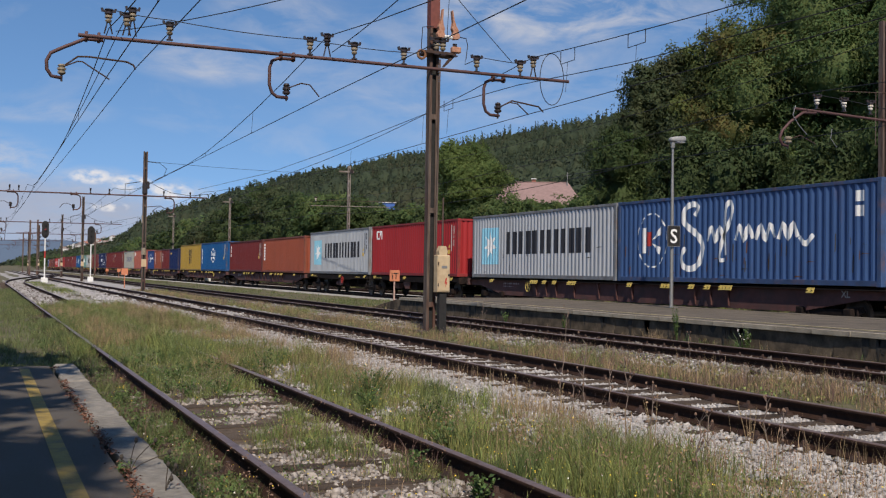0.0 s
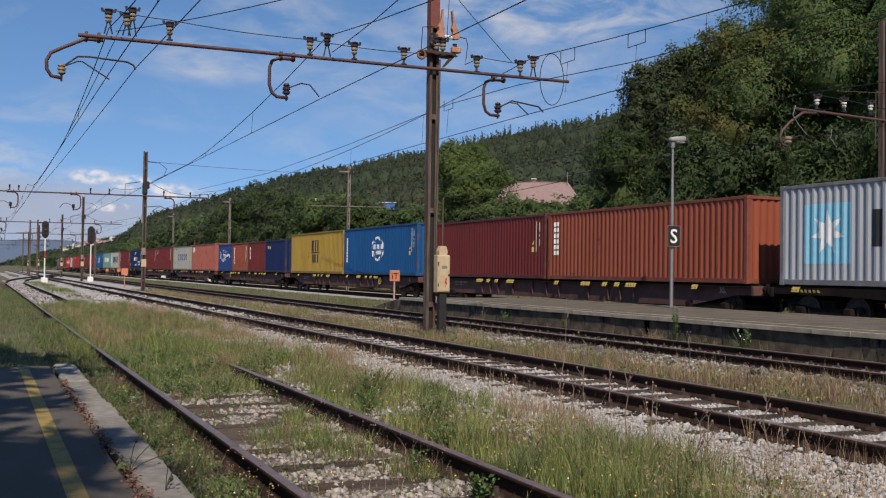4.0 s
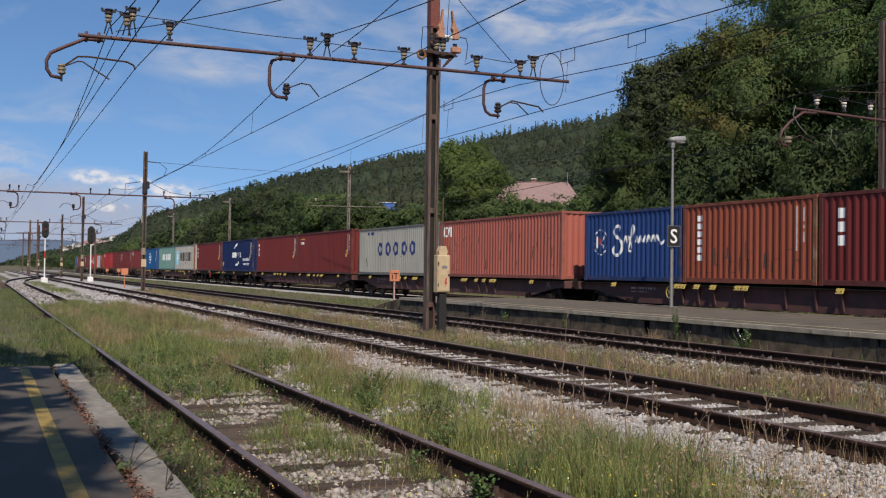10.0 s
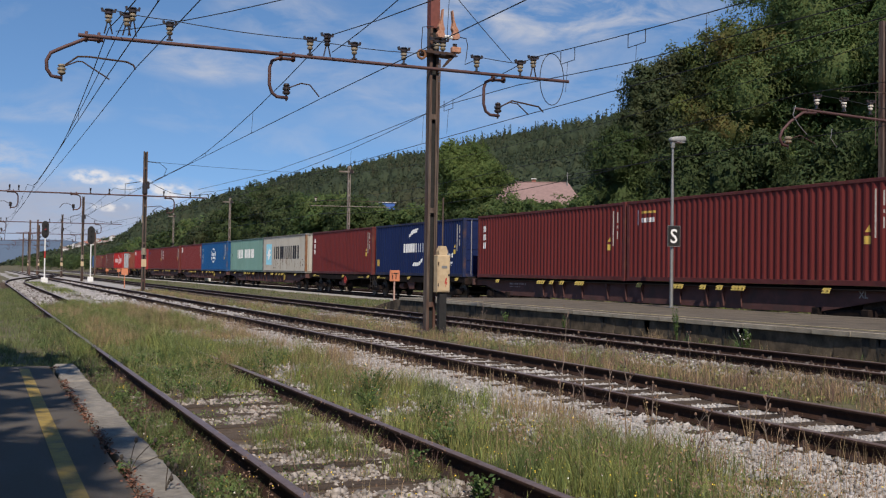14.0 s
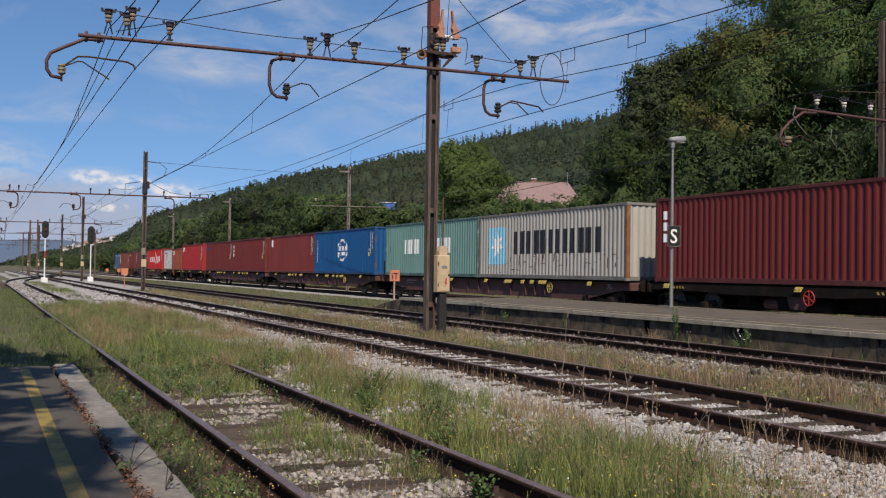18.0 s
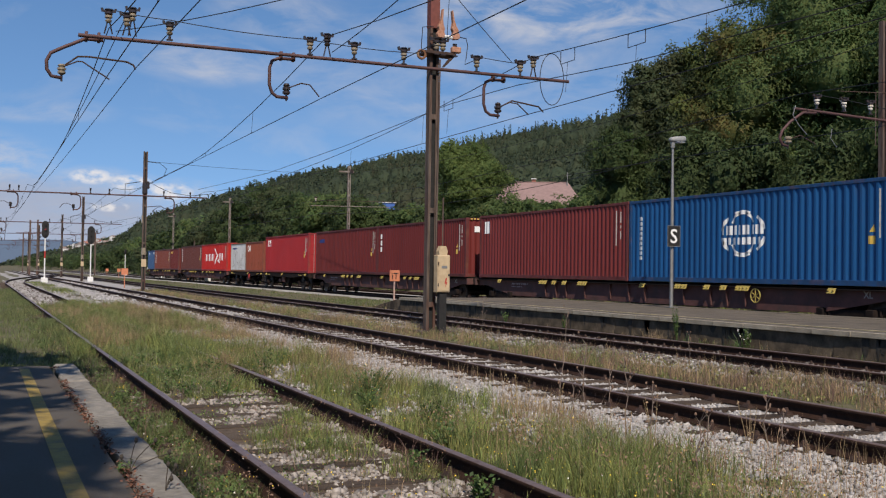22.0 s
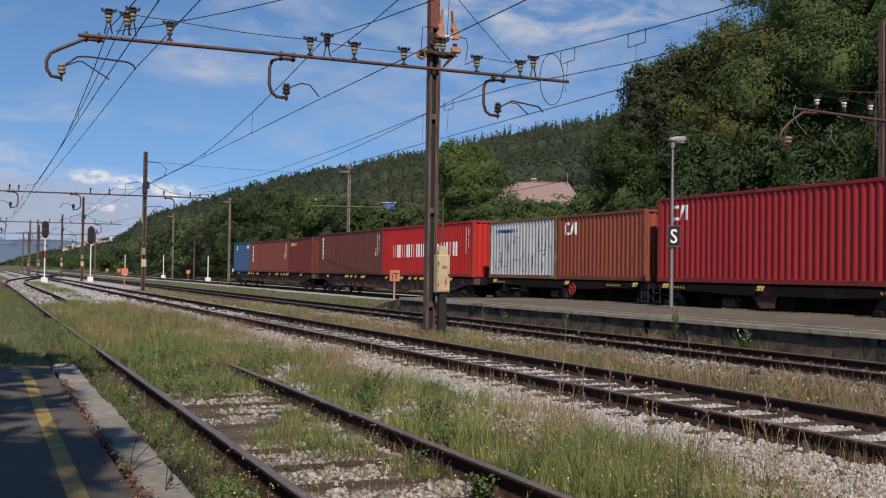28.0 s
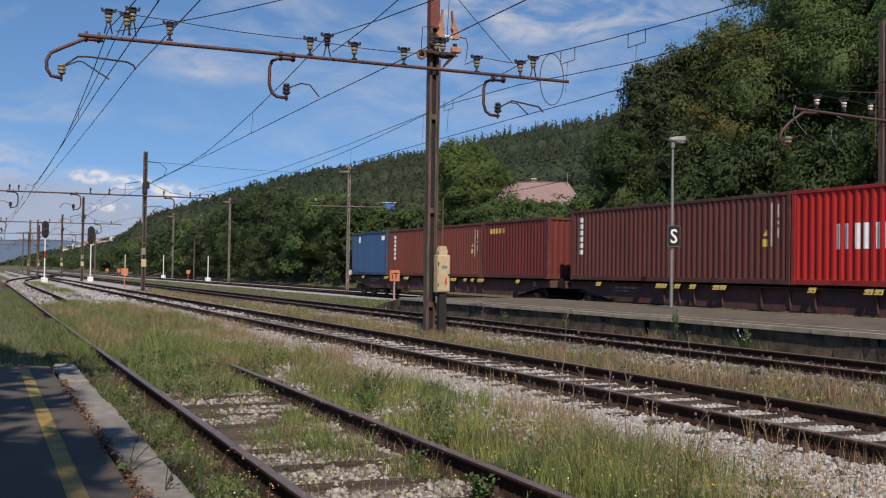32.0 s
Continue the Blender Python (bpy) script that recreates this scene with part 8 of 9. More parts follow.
M_REED = mat("purple_brown_stalk", (0.21, 0.135, 0.105), (0.125, 0.08, 0.066), 1.5, 0.8, bump=0, island=0.35, hue=0.02, trans=0.25)


def grass(name, label, P, hgt, wid, material, seed, lean=0.35):
    """Bent, tapering blades at the points P."""
    rng = np.random.RandomState(seed)
    n = len(P)
    h = hgt * rng.uniform(0.45, 1.25, n)
    a = rng.uniform(0, 2 * math.pi, n)
    f = rng.uniform(0, 2 * math.pi, n)
    w = wid * rng.uniform(0.6, 1.3, n)
    side = np.stack([np.cos(f), np.sin(f), f * 0], 1) * w[:, None] * 0.5
    bend = np.stack([np.cos(a), np.sin(a), a * 0], 1) * (h * lean * rng.uniform(0.2, 1.4, n))[:, None]
    up = np.array([0, 0, 1.0])
    mid = P + bend * 0.3 + up * (h * 0.55)[:, None]
    tip = P + bend + up * (h * rng.uniform(0.8, 1.0, n))[:, None]
    V = np.stack([P - side, P + side, mid + side * 0.75, mid - side * 0.75, tip], 1).reshape(-1, 3)
    k = np.arange(n)[:, None] * 5
    F = np.concatenate([k + np.array([[0, 1, 2]]), k + np.array([[0, 2, 3]]), k + np.array([[3, 2, 4]])])
    return tagged(link_mesh(name, np_mesh(name, V, F), material), label, "grass", kind="stuff")


def tufts(rng, n, x0, x1, y0, y1, power, spread, per, dens):
    """Blade roots gathered in tufts, thinned by dens(x, y)."""
    cx = rng.uniform(x0, x1, n)
    cy = near_y(rng, n, y0, y1, power)
    keep = rng.rand(n) < dens(cx, cy)
    cx, cy = cx[keep], cy[keep]
    m = len(cx)
    x = np.repeat(cx, per) + rng.normal(0, spread, m * per)
    y = np.repeat(cy, per) + rng.normal(0, spread, m * per)
    return np.stack([x, y, ground_z(x, y) - 0.01], 1)


def not_rail(P, c=2.705):
    return P[np.abs(np.abs(P[:, 0] - c) - SIDING2) > 0.07]


def build_grass():
    r = np.random.RandomState(3)
    one = lambda x, y: np.ones_like(x)

    def lush(P, s, seed, lo=0.4, hi=1.65):
        """Heights that swell and sink from clump to clump."""
        v = 0.6 * vnoise(P[:, 0], P[:, 1], s, seed) + 0.4 * vnoise(P[:, 0], P[:, 1], s * 0.35, seed + 40)
        return lo + (hi - lo) * smooth01((v - 0.15) / 0.7)

    # between kerb and rail: thin grass in patches, with litter and herbs between
    P = not_rail(tufts(r, 3000, 1.13, 1.88, 4.0, 26, 1.5, 0.045, 13, lambda x, y: 0.12 + 0.95 * (vnoise(x, y, 0.5, 51) > 0.45)))
    grass("kerb_grass", "short green grass beside the kerb", P, 0.13 * lush(P, 0.4, 151), 0.005, M_VERGE, 1, 0.7)
    P = not_rail(tufts(r, 900, 1.13, 1.9, 4.0, 22, 1.4, 0.05, 9, lambda x, y: 1.0 * (vnoise(x, y, 0.6, 73) > 0.5)))
    grass("kerb_stalks", "dry brown stalks beside the kerb", P, 0.2 * lush(P, 0.4, 161), 0.004, M_REED, 16, 0.6)
    # inside the siding: one broad clump and small ones in the gravel, closed turf farther on
    def clumps(x, y):
        k = np.zeros_like(x)
        for cx, cy, rx, ry in ((2.8, 9.2, 0.52, 0.95), (3.15, 10.7, 0.22, 0.4), (3.2, 7.6, 0.2, 0.35), (2.3, 13.4, 0.35, 0.7), (3.0, 13.9, 0.5, 0.8), (2.25, 6.1, 0.14, 0.2), (3.1, 5.4, 0.2, 0.3), (2.5, 4.6, 0.25, 0.3)):
            k = np.maximum(k, 1.25 - ((x - cx) / rx) ** 2 - ((y - cy) / ry) ** 2)
        return np.clip(k, 0, 1) + np.clip((y - 13.0) / 3.0, 0, 1) * (0.4 + 0.8 * (vnoise(x, y, 0.9, 58) > 0.4)) + 0.012
    P = not_rail(tufts(r, 7500, 1.98, 3.42, 3.6, 44, 1.5, 0.04, 14, lambda x, y: clumps(x, y) * np.where((y > 12) & (vnoise(x, y, 0.8, 68) > 0.62), 0.2, 1)))
    grass("siding_grass", "tufts of grass between the siding rails", P, (0.17 + 0.1 * np.clip((P[:, 1] - 15) / 6, 0, 1)) * lush(P, 0.5, 152), 0.005, M_GRASS, 2, 0.5)
    P = not_rail(tufts(r, 1300, 1.98, 3.45, 12.5, 30, 1.2, 0.04, 12, lambda x, y: 0.9 * (vnoise(x, y, 0.5, 78) > 0.58)))
    grass("tall_siding_tufts", "tall pale tufts in the overgrown siding", P, 0.25 * lush(P, 0.6, 167), 0.0045, M_GRASS, 21, 0.45)
    P = not_rail(tufts(r, 1500, 1.98, 3.42, 3.6, 18, 1.4, 0.04, 9, lambda x, y: clumps(x, y) * 0.6))
    grass("siding_stalks", "thin brown stalks between the siding rails", P, 0.2 * lush(P, 0.5, 162), 0.0035, M_REED, 17, 0.5)
    P = tufts(r, 1700, 3.1, 3.72, 15.3, 44, 1.2, 0.05, 13, lambda x, y: 0.5 + 0.5 * (vnoise(x, y, 1.0, 58) > 0.3))
    grass("tall_siding_grass", "tall grass that hides the siding's far rail", P, 0.4 * lush(P, 0.8, 153, 0.6, 1.2), 0.008, M_GRASS, 11, 0.6)
    P = tufts(r, 2200, 2.0, 3.7, 15.5, 44, 1.3, 0.05, 11, lambda x, y: np.clip(5 * (vnoise(x, y, 1.3, 69) - 0.52), 0, 1))
    grass("dry_siding_grass", "brown dry grass in patches in the siding", P, 0.32 * lush(P, 0.6, 158), 0.006, M_STRAW, 13, 0.6)
    # between siding and middle track: green clumps, brown dry ones and bare gravel
    def bare(x, y):
        return np.where((0.7 * vnoise(x, y, 0.9, 94) + 0.3 * vnoise(x, y, 0.35, 95) > 0.62) & (y < 30), 0.06, 1.0)

    def green(x, y):
        edge = np.clip((x - 3.55 - 0.25 * vnoise(x, y, 0.9, 59)) / 0.2, 0, 1) * np.clip((5.35 + 0.7 * vnoise(x, y, 1.6, 60) - x) / 0.5, 0, 1)
        return edge * bare(x, y) * np.where((x > 4.9) & (y < 10), 0.45, 1.0) * np.clip(2.6 * (0.65 * vnoise(x, y, 1.1, 53) + 0.35 * vnoise(x, y, 0.4, 93)) - 0.6, 0.0, 1) * np.clip((46 - y) / 4, 0, 1)
    def brown(x, y):
        edge = np.clip((x - 3.9) / 0.5, 0, 1) * np.clip((5.8 + 0.9 * vnoise(x, y, 1.4, 63) - x) / 0.6, 0, 1)
        return edge * bare(x, y) * np.clip(4.0 * (vnoise(x, y, 1.5, 54) - 0.42 + 0.16 * smooth01((y - 14) / 14) + 0.2 * smooth01((11 - y) / 2.5) * (x > 4.5)), 0.05, 0.85) * np.clip((46 - y) / 4, 0, 1)
    P = tufts(r, 13500, 3.5, 6.0, 4.0, 46, 1.55, 0.05, 17, green)
    grass("meadow_grass", "rough green grass between the tracks", P, 0.26 * lush(P, 0.85, 154), 0.0056, M_GRASS, 3, 0.42)
    P = tufts(r, 9000, 3.5, 6.9, 4.0, 46, 1.55, 0.05, 13, brown)
    grass("dry_meadow_grass", "dry brown stalks among the grass", P, 0.28 * lush(P, 0.7, 155), 0.0042, M_STRAW, 4, 0.42)
    P = tufts(r, 5200, 3.7, 7.1, 4.0, 46, 1.5, 0.06, 9, lambda x, y: np.clip(brown(x, y) * 0.6, 0, 1) * np.clip(0.25 + (x - 4.6) * 0.5, 0, 1) * (vnoise(x, y, 0.9, 74) > 0.4) * np.clip((6.9 - x) / 0.6, 0, 1))
    grass("brown_stalks", "purple-brown stalks standing in the dry grass", P, 0.33 * lush(P, 0.8, 163), 0.0036, M_REED, 18, 0.3)
    # between middle track and platform track
    g = lambda x, y: np.clip(1.4 - np.abs(x - 10.5) / 0.9, 0, 1) * np.clip(2.2 * vnoise(x, y, 1.2, 55) - 0.2, 0, 1)
    P = tufts(r, 4600, 9.3, 12.1, 7.0, 75, 1.5, 0.06, 11, g)
    grass("dry_strip_grass", "straw-coloured grass between the tracks", P, 0.22 * lush(P, 0.8, 156), 0.007, M_STRAW, 5, 0.4)
    P = tufts(r, 4200, 9.3, 12.0, 7.0, 75, 1.5, 0.06, 11, lambda x, y: g(x, y) * (0.4 + (vnoise(x, y, 2.5, 56) > 0.5)))
    grass("strip_grass", "green grass between the tracks", P, 0.2 * lush(P, 0.8, 157), 0.007, M_GRASS, 6, 0.45)
    P = tufts(r, 3600, 9.3, 12.2, 7.0, 60, 1.5, 0.06, 9, lambda x, y: g(x, y) * (vnoise(x, y, 1.4, 75) > 0.4))
    grass("strip_stalks", "brown stalks between the tracks", P, 0.24 * lush(P, 0.8, 164), 0.006, M_REED, 19, 0.35)
    P = tufts(r, 330, 14.6, 15.06, 8.0, 45, 1.4, 0.06, 9, lambda x, y: 0.9 * (vnoise(x, y, 1.1, 70) > 0.5))
    P[:, 2] = -0.2
    grass("wall_foot_grass", "dry weeds along the foot of the platform wall", P, 0.24 * lush(P, 0.7, 159), 0.009, M_STRAW, 14, 0.6)
    P = tufts(r, 300, 14.6, 15.06, 8.0, 45, 1.4, 0.06, 9, lambda x, y: 0.9 * (vnoise(x, y, 1.1, 72) > 0.55))
    P[:, 2] = -0.2
    grass("wall_foot_weeds", "green weeds along the foot of the platform wall", P, 0.26 * lush(P, 0.7, 160), 0.012, M_WEED, 15, 0.6)
    # left of the siding, past the platform's end
    P = not_rail(tufts(r, 2500, -0.6, 1.85, 13.8, 75, 1.5, 0.08, 12, one))
    grass("verge_grass", "green verge beyond the platform end", P, 0.16 * lush(P, 0.9, 165, 0.5, 1.5), 0.009, M_VERGE, 7, 0.5)
    P = tufts(r, 1500, 1.45, 1.86, 17, 75, 1.3, 0.06, 11, lambda x, y: 0.9 * (vnoise(x, y, 1.3, 67) > 0.4))
    grass("rail_grass", "longer grass along the siding rail", P, 0.2 + 0.17 * np.exp(-((P[:, 1] - 26) / 4.5) ** 2) * (0.5 + vnoise(P[:, 0], P[:, 1], 0.8, 76)), 0.008, M_VERGE, 12, 0.6)
    P = tufts(r, 800, 1.55, 1.9, 18.8, 26.5, 1.0, 0.05, 12, lambda x, y: 0.2 + 0.8 * (vnoise(x, y, 1.1, 77) > 0.42))
    grass("rail_tufts", "tall tufts that lean over the siding rail", P, 0.4 * lush(P, 0.9, 166, 0.35, 1.3), 0.007, M_GRASS, 20, 0.5)
    # far stretches, low and sparse
    P = tufts(r, 2100, 14.9, 20.4, 40, 150, 1.6, 0.12, 8, lambda x, y: 0.25 + 0.75 * (vnoise(x, y, 3, 57) > 0.42))
    grass("far_grass", "low green grass beyond the island platform", P, 0.16, 0.02, M_VERGE, 8, 0.5)
    P = tufts(r, 700, 3.9, 5.4, 62, 110, 1.2, 0.12, 8, lambda x, y: 0.2 + 0.7 * (vnoise(x, y, 4, 66) > 0.55))
    grass("far_meadow_grass", "green grass far along the tracks", P, 0.2, 0.018, M_GRASS, 9, 0.5)
    P = tufts(r, 1000, 28.6, 31, 20, 150, 1.3, 0.1, 9, lambda x, y: 0.8 + x * 0)
    grass("bank_grass", "rough grass at the foot of the wood", P, 0.34, 0.02, M_GRASS, 10, 0.5)
    # flowers: small heads on the grass
    for nm, lab, mt, k, seed in (("yellow_flowers", "small yellow flower heads in the grass", M_FLOWER, 900, 61), ("white_flowers", "small white flower heads in the grass", M_FLOWERW, 260, 62)):
        rr = np.random.RandomState(seed)
        n = k
        x = np.concatenate([rr.uniform(3.4, 5.5, n), rr.uniform(1.2, 3.3, n // 2)])
        y = near_y(rr, len(x), 4.2, 26, 1.6)
        P = np.stack([x, y, ground_z(x, y) + np.where(x > 3.4, rr.uniform(0.14, 0.32, len(x)), rr.uniform(0.06, 0.2, len(x)))], 1)
        d = np.tile(np.array([[0.0, -0.4, 0.9]]), (len(x), 1))
        V, F = cards(P, d, 0.011, rr, 1.1, 0.5)
        tagged(link_mesh(nm, np_mesh(nm, V, F), mt), lab, "flowers", kind="stuff")


build_grass()


def tall_stems():
    """Single dry stems with seed heads that stand above the grass."""
    rr = np.random.RandomState(83)
    n = 5200
    x = np.concatenate([rr.uniform(3.7, 6.9, n), rr.uniform(9.6, 11.8, n // 4), rr.uniform(1.2, 3.4, n // 4)])
    y = near_y(rr, len(x), 5.0, 40, 1.5)
    keep = (vnoise(x, y, 1.6, 84) > 0.42) & (np.abs(np.abs(x - 2.705) - SIDING2) > 0.1)
    P = np.stack([x, y, np.maximum(ground_z(x, y), -0.26)], 1)[keep]
    grass("dry_stems", "thin dry stems standing above the grass", P, 0.42 * (0.6 + 0.7 * vnoise(P[:, 0], P[:, 1], 0.8, 86)) * np.where(P[:, 0] < 3.5, 0.6, 1.0), 0.0035, M_STRAW, 85, 0.25)
    P = P[P[:, 0] < 5.9]
    Q = np.repeat(P, 3, 0) + np.stack([rr.normal(0, 0.02, len(P) * 3), rr.normal(0, 0.02, len(P) * 3), rr.uniform(0.2, 0.36, len(P) * 3)], 1)
    V, F = cards(Q, np.tile(np.array([[0, -0.5, 0.5]]), (len(Q), 1)), 0.011, rr, 2.0, 0.6)
    tagged(link_mesh("seed_heads", np_mesh("seed_heads", V, F), M_SEED), "brown seed heads over the grass", "grass", kind="stuff")


M_SEED = mat("seed_head", (0.24, 0.15, 0.1), (0.16, 0.1, 0.07), 5, 0.8, bump=0, island=0.35)
tall_stems()


M_SAGE = mat("grey_green_leaf", (0.27, 0.27, 0.17), (0.17, 0.18, 0.1), 3, 0.8, bump=0, island=0.3, hue=0.02, trans=0.2)


def low_herbs():
    """Clover, moss and small leaves between the grass blades."""
    rr = np.random.RandomState(77)
    for nm, n, x0, x1, y0, y1, pw, size, mt, thr in (("clover", 22000, 1.15, 3.6, 3.8, 34, 1.5, 0.016, M_WEED, 0.45), ("kerb_herbs", 16000, 1.12, 1.9, 4.0, 24, 1.4, 0.019, M_WEED, 0.4), ("sage_herbs", 4200, 2.1, 3.45, 12.6, 17.5, 1.0, 0.013, M_SAGE, 0.5), ("herbs", 30000, 1.15, 5.9, 3.8, 40, 1.6, 0.016, M_GRASS, 0.4), ("dark_herbs", 12000, 1.15, 3.5, 12, 38, 1.3, 0.022, M_WEED, 0.66), ("strip_herbs", 12000, 9.3, 12.0, 7, 45, 1.4, 0.03, M_GRASS, 0.45)):
        x, y = rr.uniform(x0, x1, n), near_y(rr, n, y0, y1, pw)
        keep = (vnoise(x, y, 0.45, 91) > thr + 0.3 * ((np.abs(x - 2.705) < 0.9) & (y < 11))) & ((x < 3.5) | (x > 3.75)) & (np.abs(np.abs(x - 2.705) - SIDING2) > 0.06)
        x, y = x[keep], y[keep]
        tall = np.where((x > 3.5) & (x < 5.4), 0.2, 0.09) + (0.14 if nm in ("dark_herbs", "sage_herbs") else 0.0) * (x > 1.9)
        z = ground_z(x, y) + tall * rr.rand(len(x)) ** 1.5 + 0.01
        d = np.stack([rr.normal(0, 0.5, len(x)), rr.normal(-0.2, 0.5, len(x)), np.full(len(x), 0.8)], 1)
        V, F = cards(np.stack([x, y, z], 1), d, size, rr, 1.6, 0.4)
        tagged(link_mesh(nm, np_mesh(nm, V, F), mt), "small green leaves low in the grass", "herbs", kind="stuff")


low_herbs()


def weed(x, y, z, n, r, h, leaf, material, seed, label, stalk=True):
    """A broad-leaved weed: stems and pointed leaves."""
    rng = np.random.RandomState(seed)
    w = tagged(empty("weed", pose(x, y, z)), label, "weed", "weeds")
    bm = bmesh.new()
    k = max(3, n // 12)
    tips = []
    for i in range(k):
        a, l = rng.uniform(0, 6.28), rng.uniform(0.1, 1.0)
        tip = (r * l * math.cos(a), r * l * math.sin(a), h * rng.uniform(0.6, 1.0))
        tips.append(tip)
        rod(bm, (0, 0, -0.05), tip, 0.004, 0.002, 4, False)
    st = part("stem", bm, M_WEED if stalk else M_STRAW, w)
    st["kind"] = "stuff"
    T = np.array(tips)[rng.randint(0, k, n)]
    P = T * rng.uniform(0.25, 1.0, n)[:, None] + rng.normal(0, leaf * 0.6, (n, 3))
    P[:, 2] = np.maximum(P[:, 2], 0.01)
    d = np.stack([rng.normal(0, 0.5, n), rng.normal(-0.3, 0.5, n), np.full(n, 0.8)], 1)
    V, F = cards(P, d, leaf, rng, 1.7, 0.4)
    link_mesh("foliage", np_mesh("foliage", V, F), material, w)


G_WEED = "leafy green weed growing in the gravel"
for k, (x, y, n, r, h, leaf) in enumerate(((3.3, 6.6, 150, 0.15, 0.2, 0.028), (3.2, 7.6, 70, 0.1, 0.26, 0.022), (2.15, 14.5, 300, 0.3, 0.3, 0.024), (2.2, 13.6, 150, 0.25, 0.2, 0.022), (2.5, 14.6, 300, 0.4, 0.3, 0.026), (3.0, 15.4, 300, 0.4, 0.32, 0.026), (2.2, 16.6, 300, 0.4, 0.3, 0.026), (2.8, 17.6, 300, 0.45, 0.34, 0.028), (4.1, 11.2, 300, 0.3, 0.3, 0.02), (1.5, 12.6, 300, 0.22, 0.18, 0.02), (1.4, 9.5, 300, 0.2, 0.16, 0.018), (2.4, 13.0, 150, 0.34, 0.26, 0.024), (2.9, 13.2, 120, 0.35, 0.3, 0.024), (2.85, 9.0, 300, 0.3, 0.16, 0.016), (4.2, 9.5, 300, 0.3, 0.36, 0.02), (4.6, 12.5, 300, 0.35, 0.4, 0.02), (4.0, 15.5, 300, 0.4, 0.4, 0.022), (3.9, 8.4, 300, 0.3, 0.3, 0.02), (1.45, 10.5, 260, 0.2, 0.16, 0.022), (1.4, 8.4, 260, 0.2, 0.16, 0.02), (1.35, 6.9, 260, 0.2, 0.14, 0.018), (1.5, 5.9, 260, 0.2, 0.14, 0.018))):
    weed(x, y, float(ground_z(x, y)), n, r, h, leaf, M_WEED, 300 + k, G_WEED)
weed(0.82, 6.55, 0.16, 70, 0.07, 0.1, 0.018, M_WEED, 330, "dark weed growing in the kerb joint")
for k, (x, y, z, h) in enumerate(((14.93, 19.8, -0.12, 0.95), (14.95, 28.5, -0.12, 0.35), (14.95, 17.4, -0.12, 0.5), (14.97, 25.0, -0.12, 0.4))):
    weed(x, y, z, 190 if k == 0 else 140, 0.16 if k == 0 else 0.13, h, 0.026, M_WEED, 340 + k, "tall weed against the platform wall")
weed(14.9, 17.42, -0.12, 34, 0.16, 0.5, 0.022, M_FLOWERW, 346, "white-flowered weed against the platform wall")
for k, (x, y) in enumerate(((6.2, 11.5), (6.0, 8.3), (6.4, 7.4), (5.7, 9.6), (6.9, 8.0), (9.4, 13.2), (9.6, 20.5), (4.9, 6.6), (5.2, 7.6), (4.6, 8.4))):
    weed(x, y, float(max(ground_z(x, y), -0.2)), 26, 0.16, 0.5, 0.016, M_STRAW, 360 + k, "dry branching stalk in the gravel", False)


def dead_stalk(x, y, h, seed):
    """A tall dead weed: one bent stem, side twigs and empty seed heads."""
    r = random.Random(seed)
    w = tagged(empty("dead_weed", pose(x, y, float(max(ground_z(x, y), -0.2)))), "tall dead weed with bare twigs in the gravel", "weed", "dead weeds")
    pts = [(0, 0, -0.03)]
    for i in range(1, 6):
        pts.append((pts[-1][0] + r.uniform(-0.03, 0.03), pts[-1][1] + r.uniform(-0.03, 0.03), h * i / 5))
    part("stem", pipe(bmesh.new(), pts, 0.005, 5), M_DEADSTEM, w)
    for i in range(9):
        p = pts[r.randrange(2, 6)]
        a, l = r.uniform(0, 6.28), r.uniform(0.08, 0.2) * h
        q = (p[0] + l * 0.6 * math.cos(a), p[1] + l * 0.6 * math.sin(a), p[2] + l * 0.8)
        t = part("twig", rod(bmesh.new(), p, q, 0.004, 0.002, 4), M_DEADSTEM, w)
        part("seed_head", turned(bmesh.new(), [(0.004, 0.0), (0.011, 0.008), (0.009, 0.02), (0.003, 0.028)], 6), M_SEED, t, m=pose(*q))


M_DEADSTEM = mat("dead_stem", (0.2, 0.15, 0.12), (0.12, 0.09, 0.075), 8, 0.85, bump=0)
for k, (x, y, h) in enumerate(((6.14, 10.35, 0.75), (6.07, 9.67, 0.85), (5.42, 8.89, 0.6), (5.69, 7.94, 0.55), (7.0, 10.6, 0.5), (6.75, 7.52, 0.45), (6.4, 7.0, 0.4), (11.3, 22.8, 0.9), (11.9, 19.8, 0.8), (12.3, 15.9, 0.5), (5.3, 6.7, 0.5), (4.9, 6.2, 0.55), (5.9, 8.6, 0.7))):
    dead_stalk(x, y, h, 500 + k)


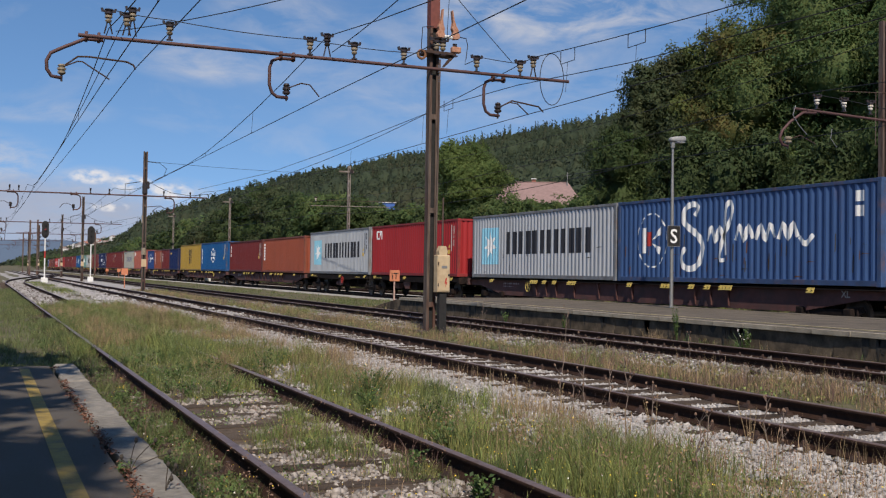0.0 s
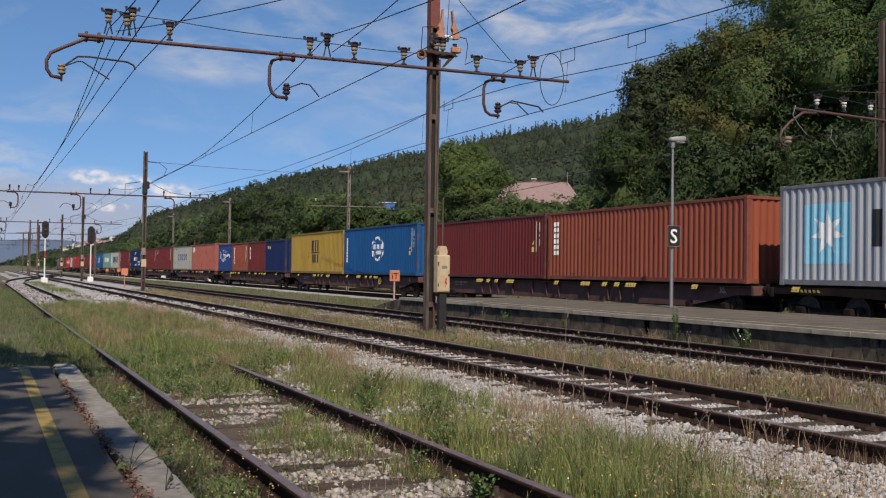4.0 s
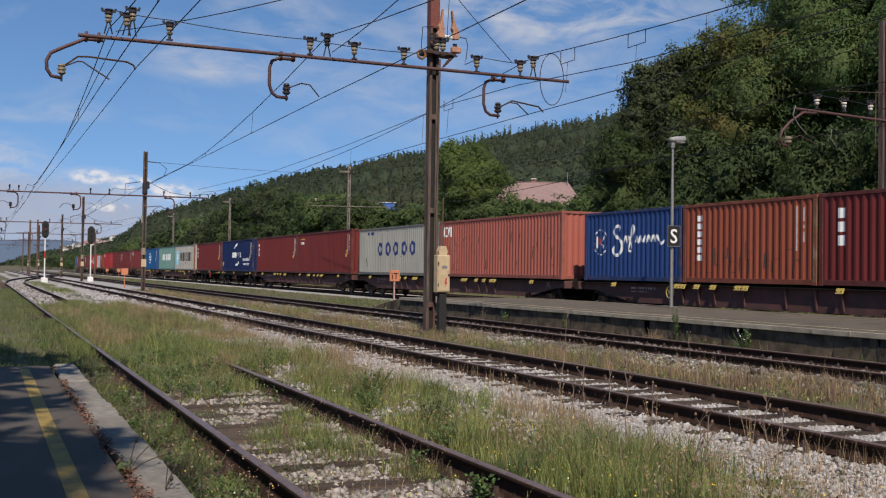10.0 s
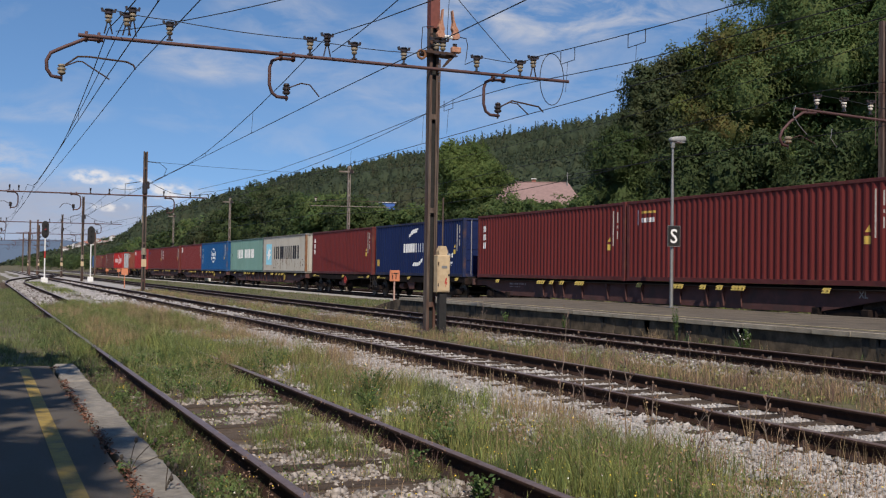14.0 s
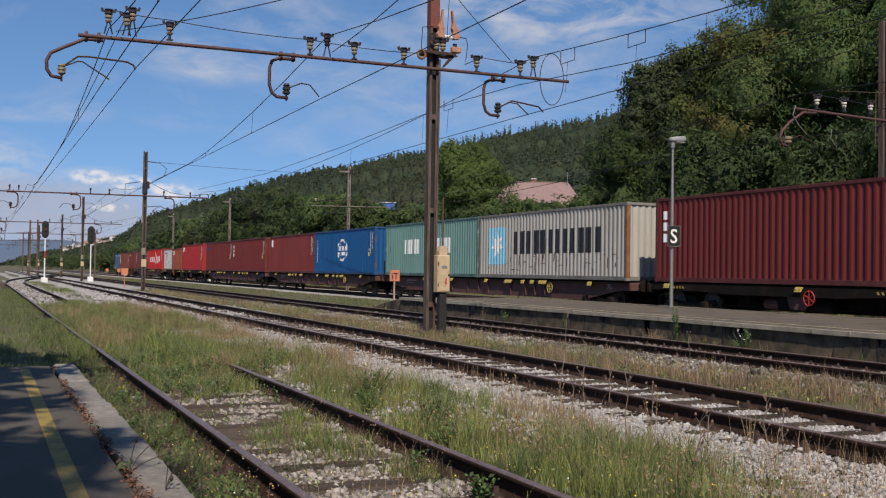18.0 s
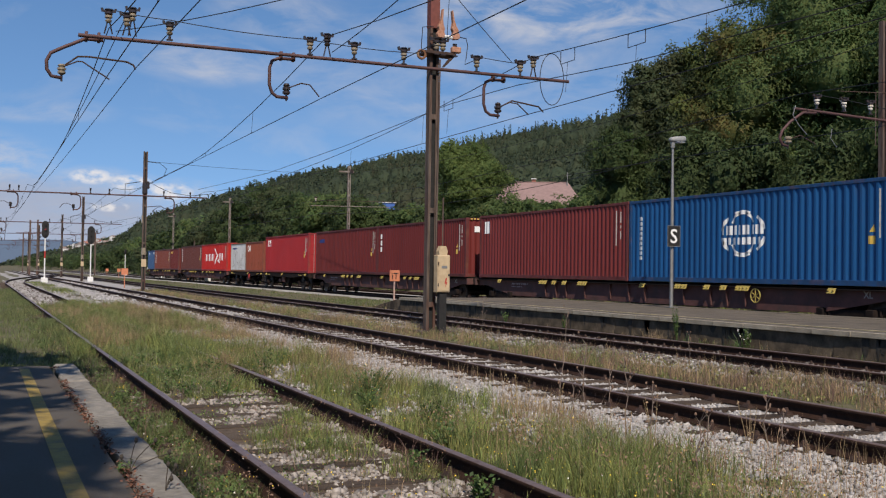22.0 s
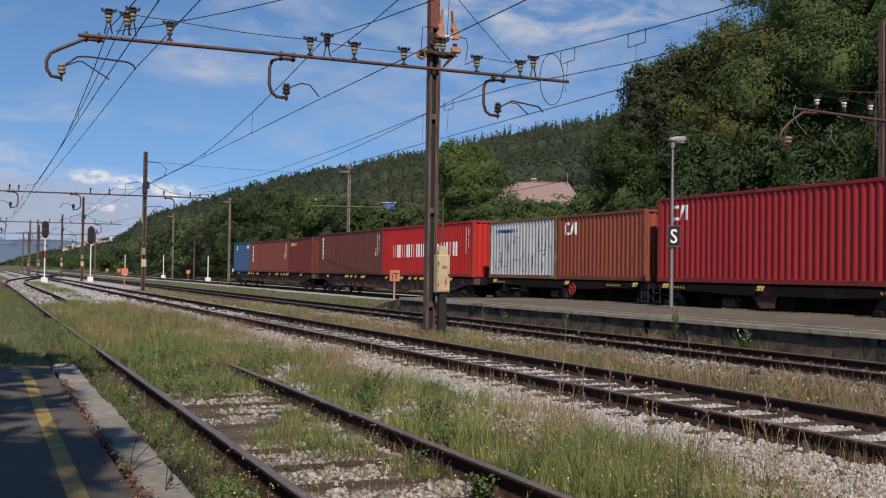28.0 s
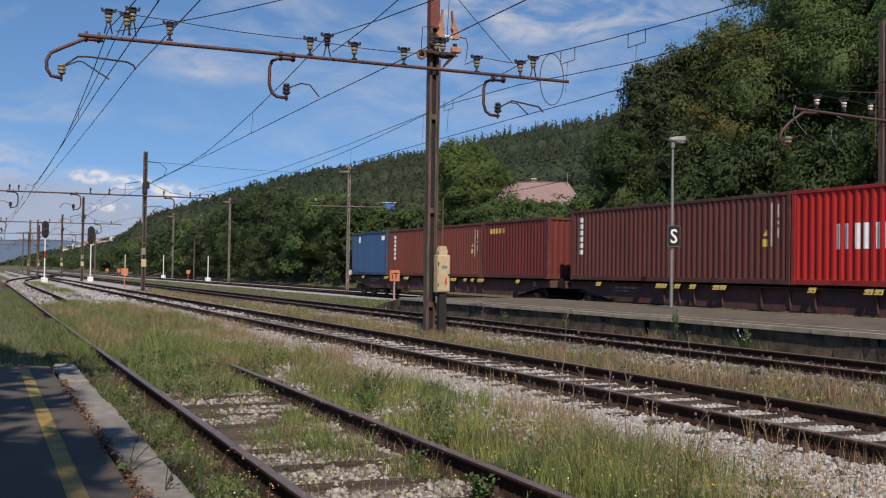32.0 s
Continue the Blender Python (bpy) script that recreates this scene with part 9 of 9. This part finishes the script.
def fallen_leaves():
    rr = np.random.RandomState(71)
    n = 1700
    y = near_y(rr, n, 4.5, 13.4, 1.3)
    x = np.where(rr.rand(n) < 0.82, 0.822 + rr.normal(0, 0.026, n), 1.5 + rr.normal(0, 0.22, n))
    keep = (vnoise(x, y, 0.35, 72) > 0.3) & ((x < 1.2) | (vnoise(x, y, 0.5, 73) > 0.5))
    x, y = x[keep], y[keep]
    n = len(x)
    z = np.where(x < 0.83, 0.204, np.where(x < 1.1, 0.212, ground_z(x, y) + 0.03)) + rr.uniform(0, 0.012, n)
    d = np.tile(np.array([[0.0, 0.0, 1.0]]), (n, 1))
    V, F = cards(np.stack([x, y, z], 1), d, 0.017, rr, 1.5, 0.5)
    tagged(link_mesh("fallen_leaves", np_mesh("fallen_leaves", V, F), M_DEADLEAF), "brown fallen leaves along the kerb", "leaves", kind="stuff")


M_DEADLEAF = mat("dead_leaf", (0.19, 0.085, 0.05), (0.1, 0.045, 0.03), 5, 0.8, bump=0, island=0.45)
fallen_leaves()


def joint_weed(x, y, stems):
    """A withered weed in the kerb joint: bent dark stems with a bud at each tip."""
    w = tagged(empty("joint_weed", pose(x, y, 0.19)), "withered dark weed leaning over the concrete kerb", "weed")
    for dx, dy, h in stems:
        pts = [(0, 0, 0), (dx * 0.3, dy * 0.3, h * 0.5), (dx * 0.7, dy * 0.7, h * 0.85), (dx, dy, h)]
        st = part("stem", pipe(bmesh.new(), pts, 0.0032, 5), M_WITHERED, w)
        part("bud", turned(bmesh.new(), [(0.003, -0.008), (0.011, 0.0), (0.013, 0.012), (0.006, 0.026)], 7), M_WITHERED, st, m=pose(dx, dy, h))


M_WITHERED = mat("withered_stem", (0.05, 0.04, 0.03), (0.03, 0.024, 0.018), 8, 0.85, bump=0)
joint_weed(0.85, 6.5, ((0.17, 0.12, 0.16), (0.24, 0.02, 0.1), (0.05, 0.1, 0.17), (-0.04, 0.05, 0.08)))
joint_weed(0.97, 5.9, ((0.02, 0.05, 0.13), (0.03, 0.0, 0.06), (0.06, 0.04, 0.12)))
motions()
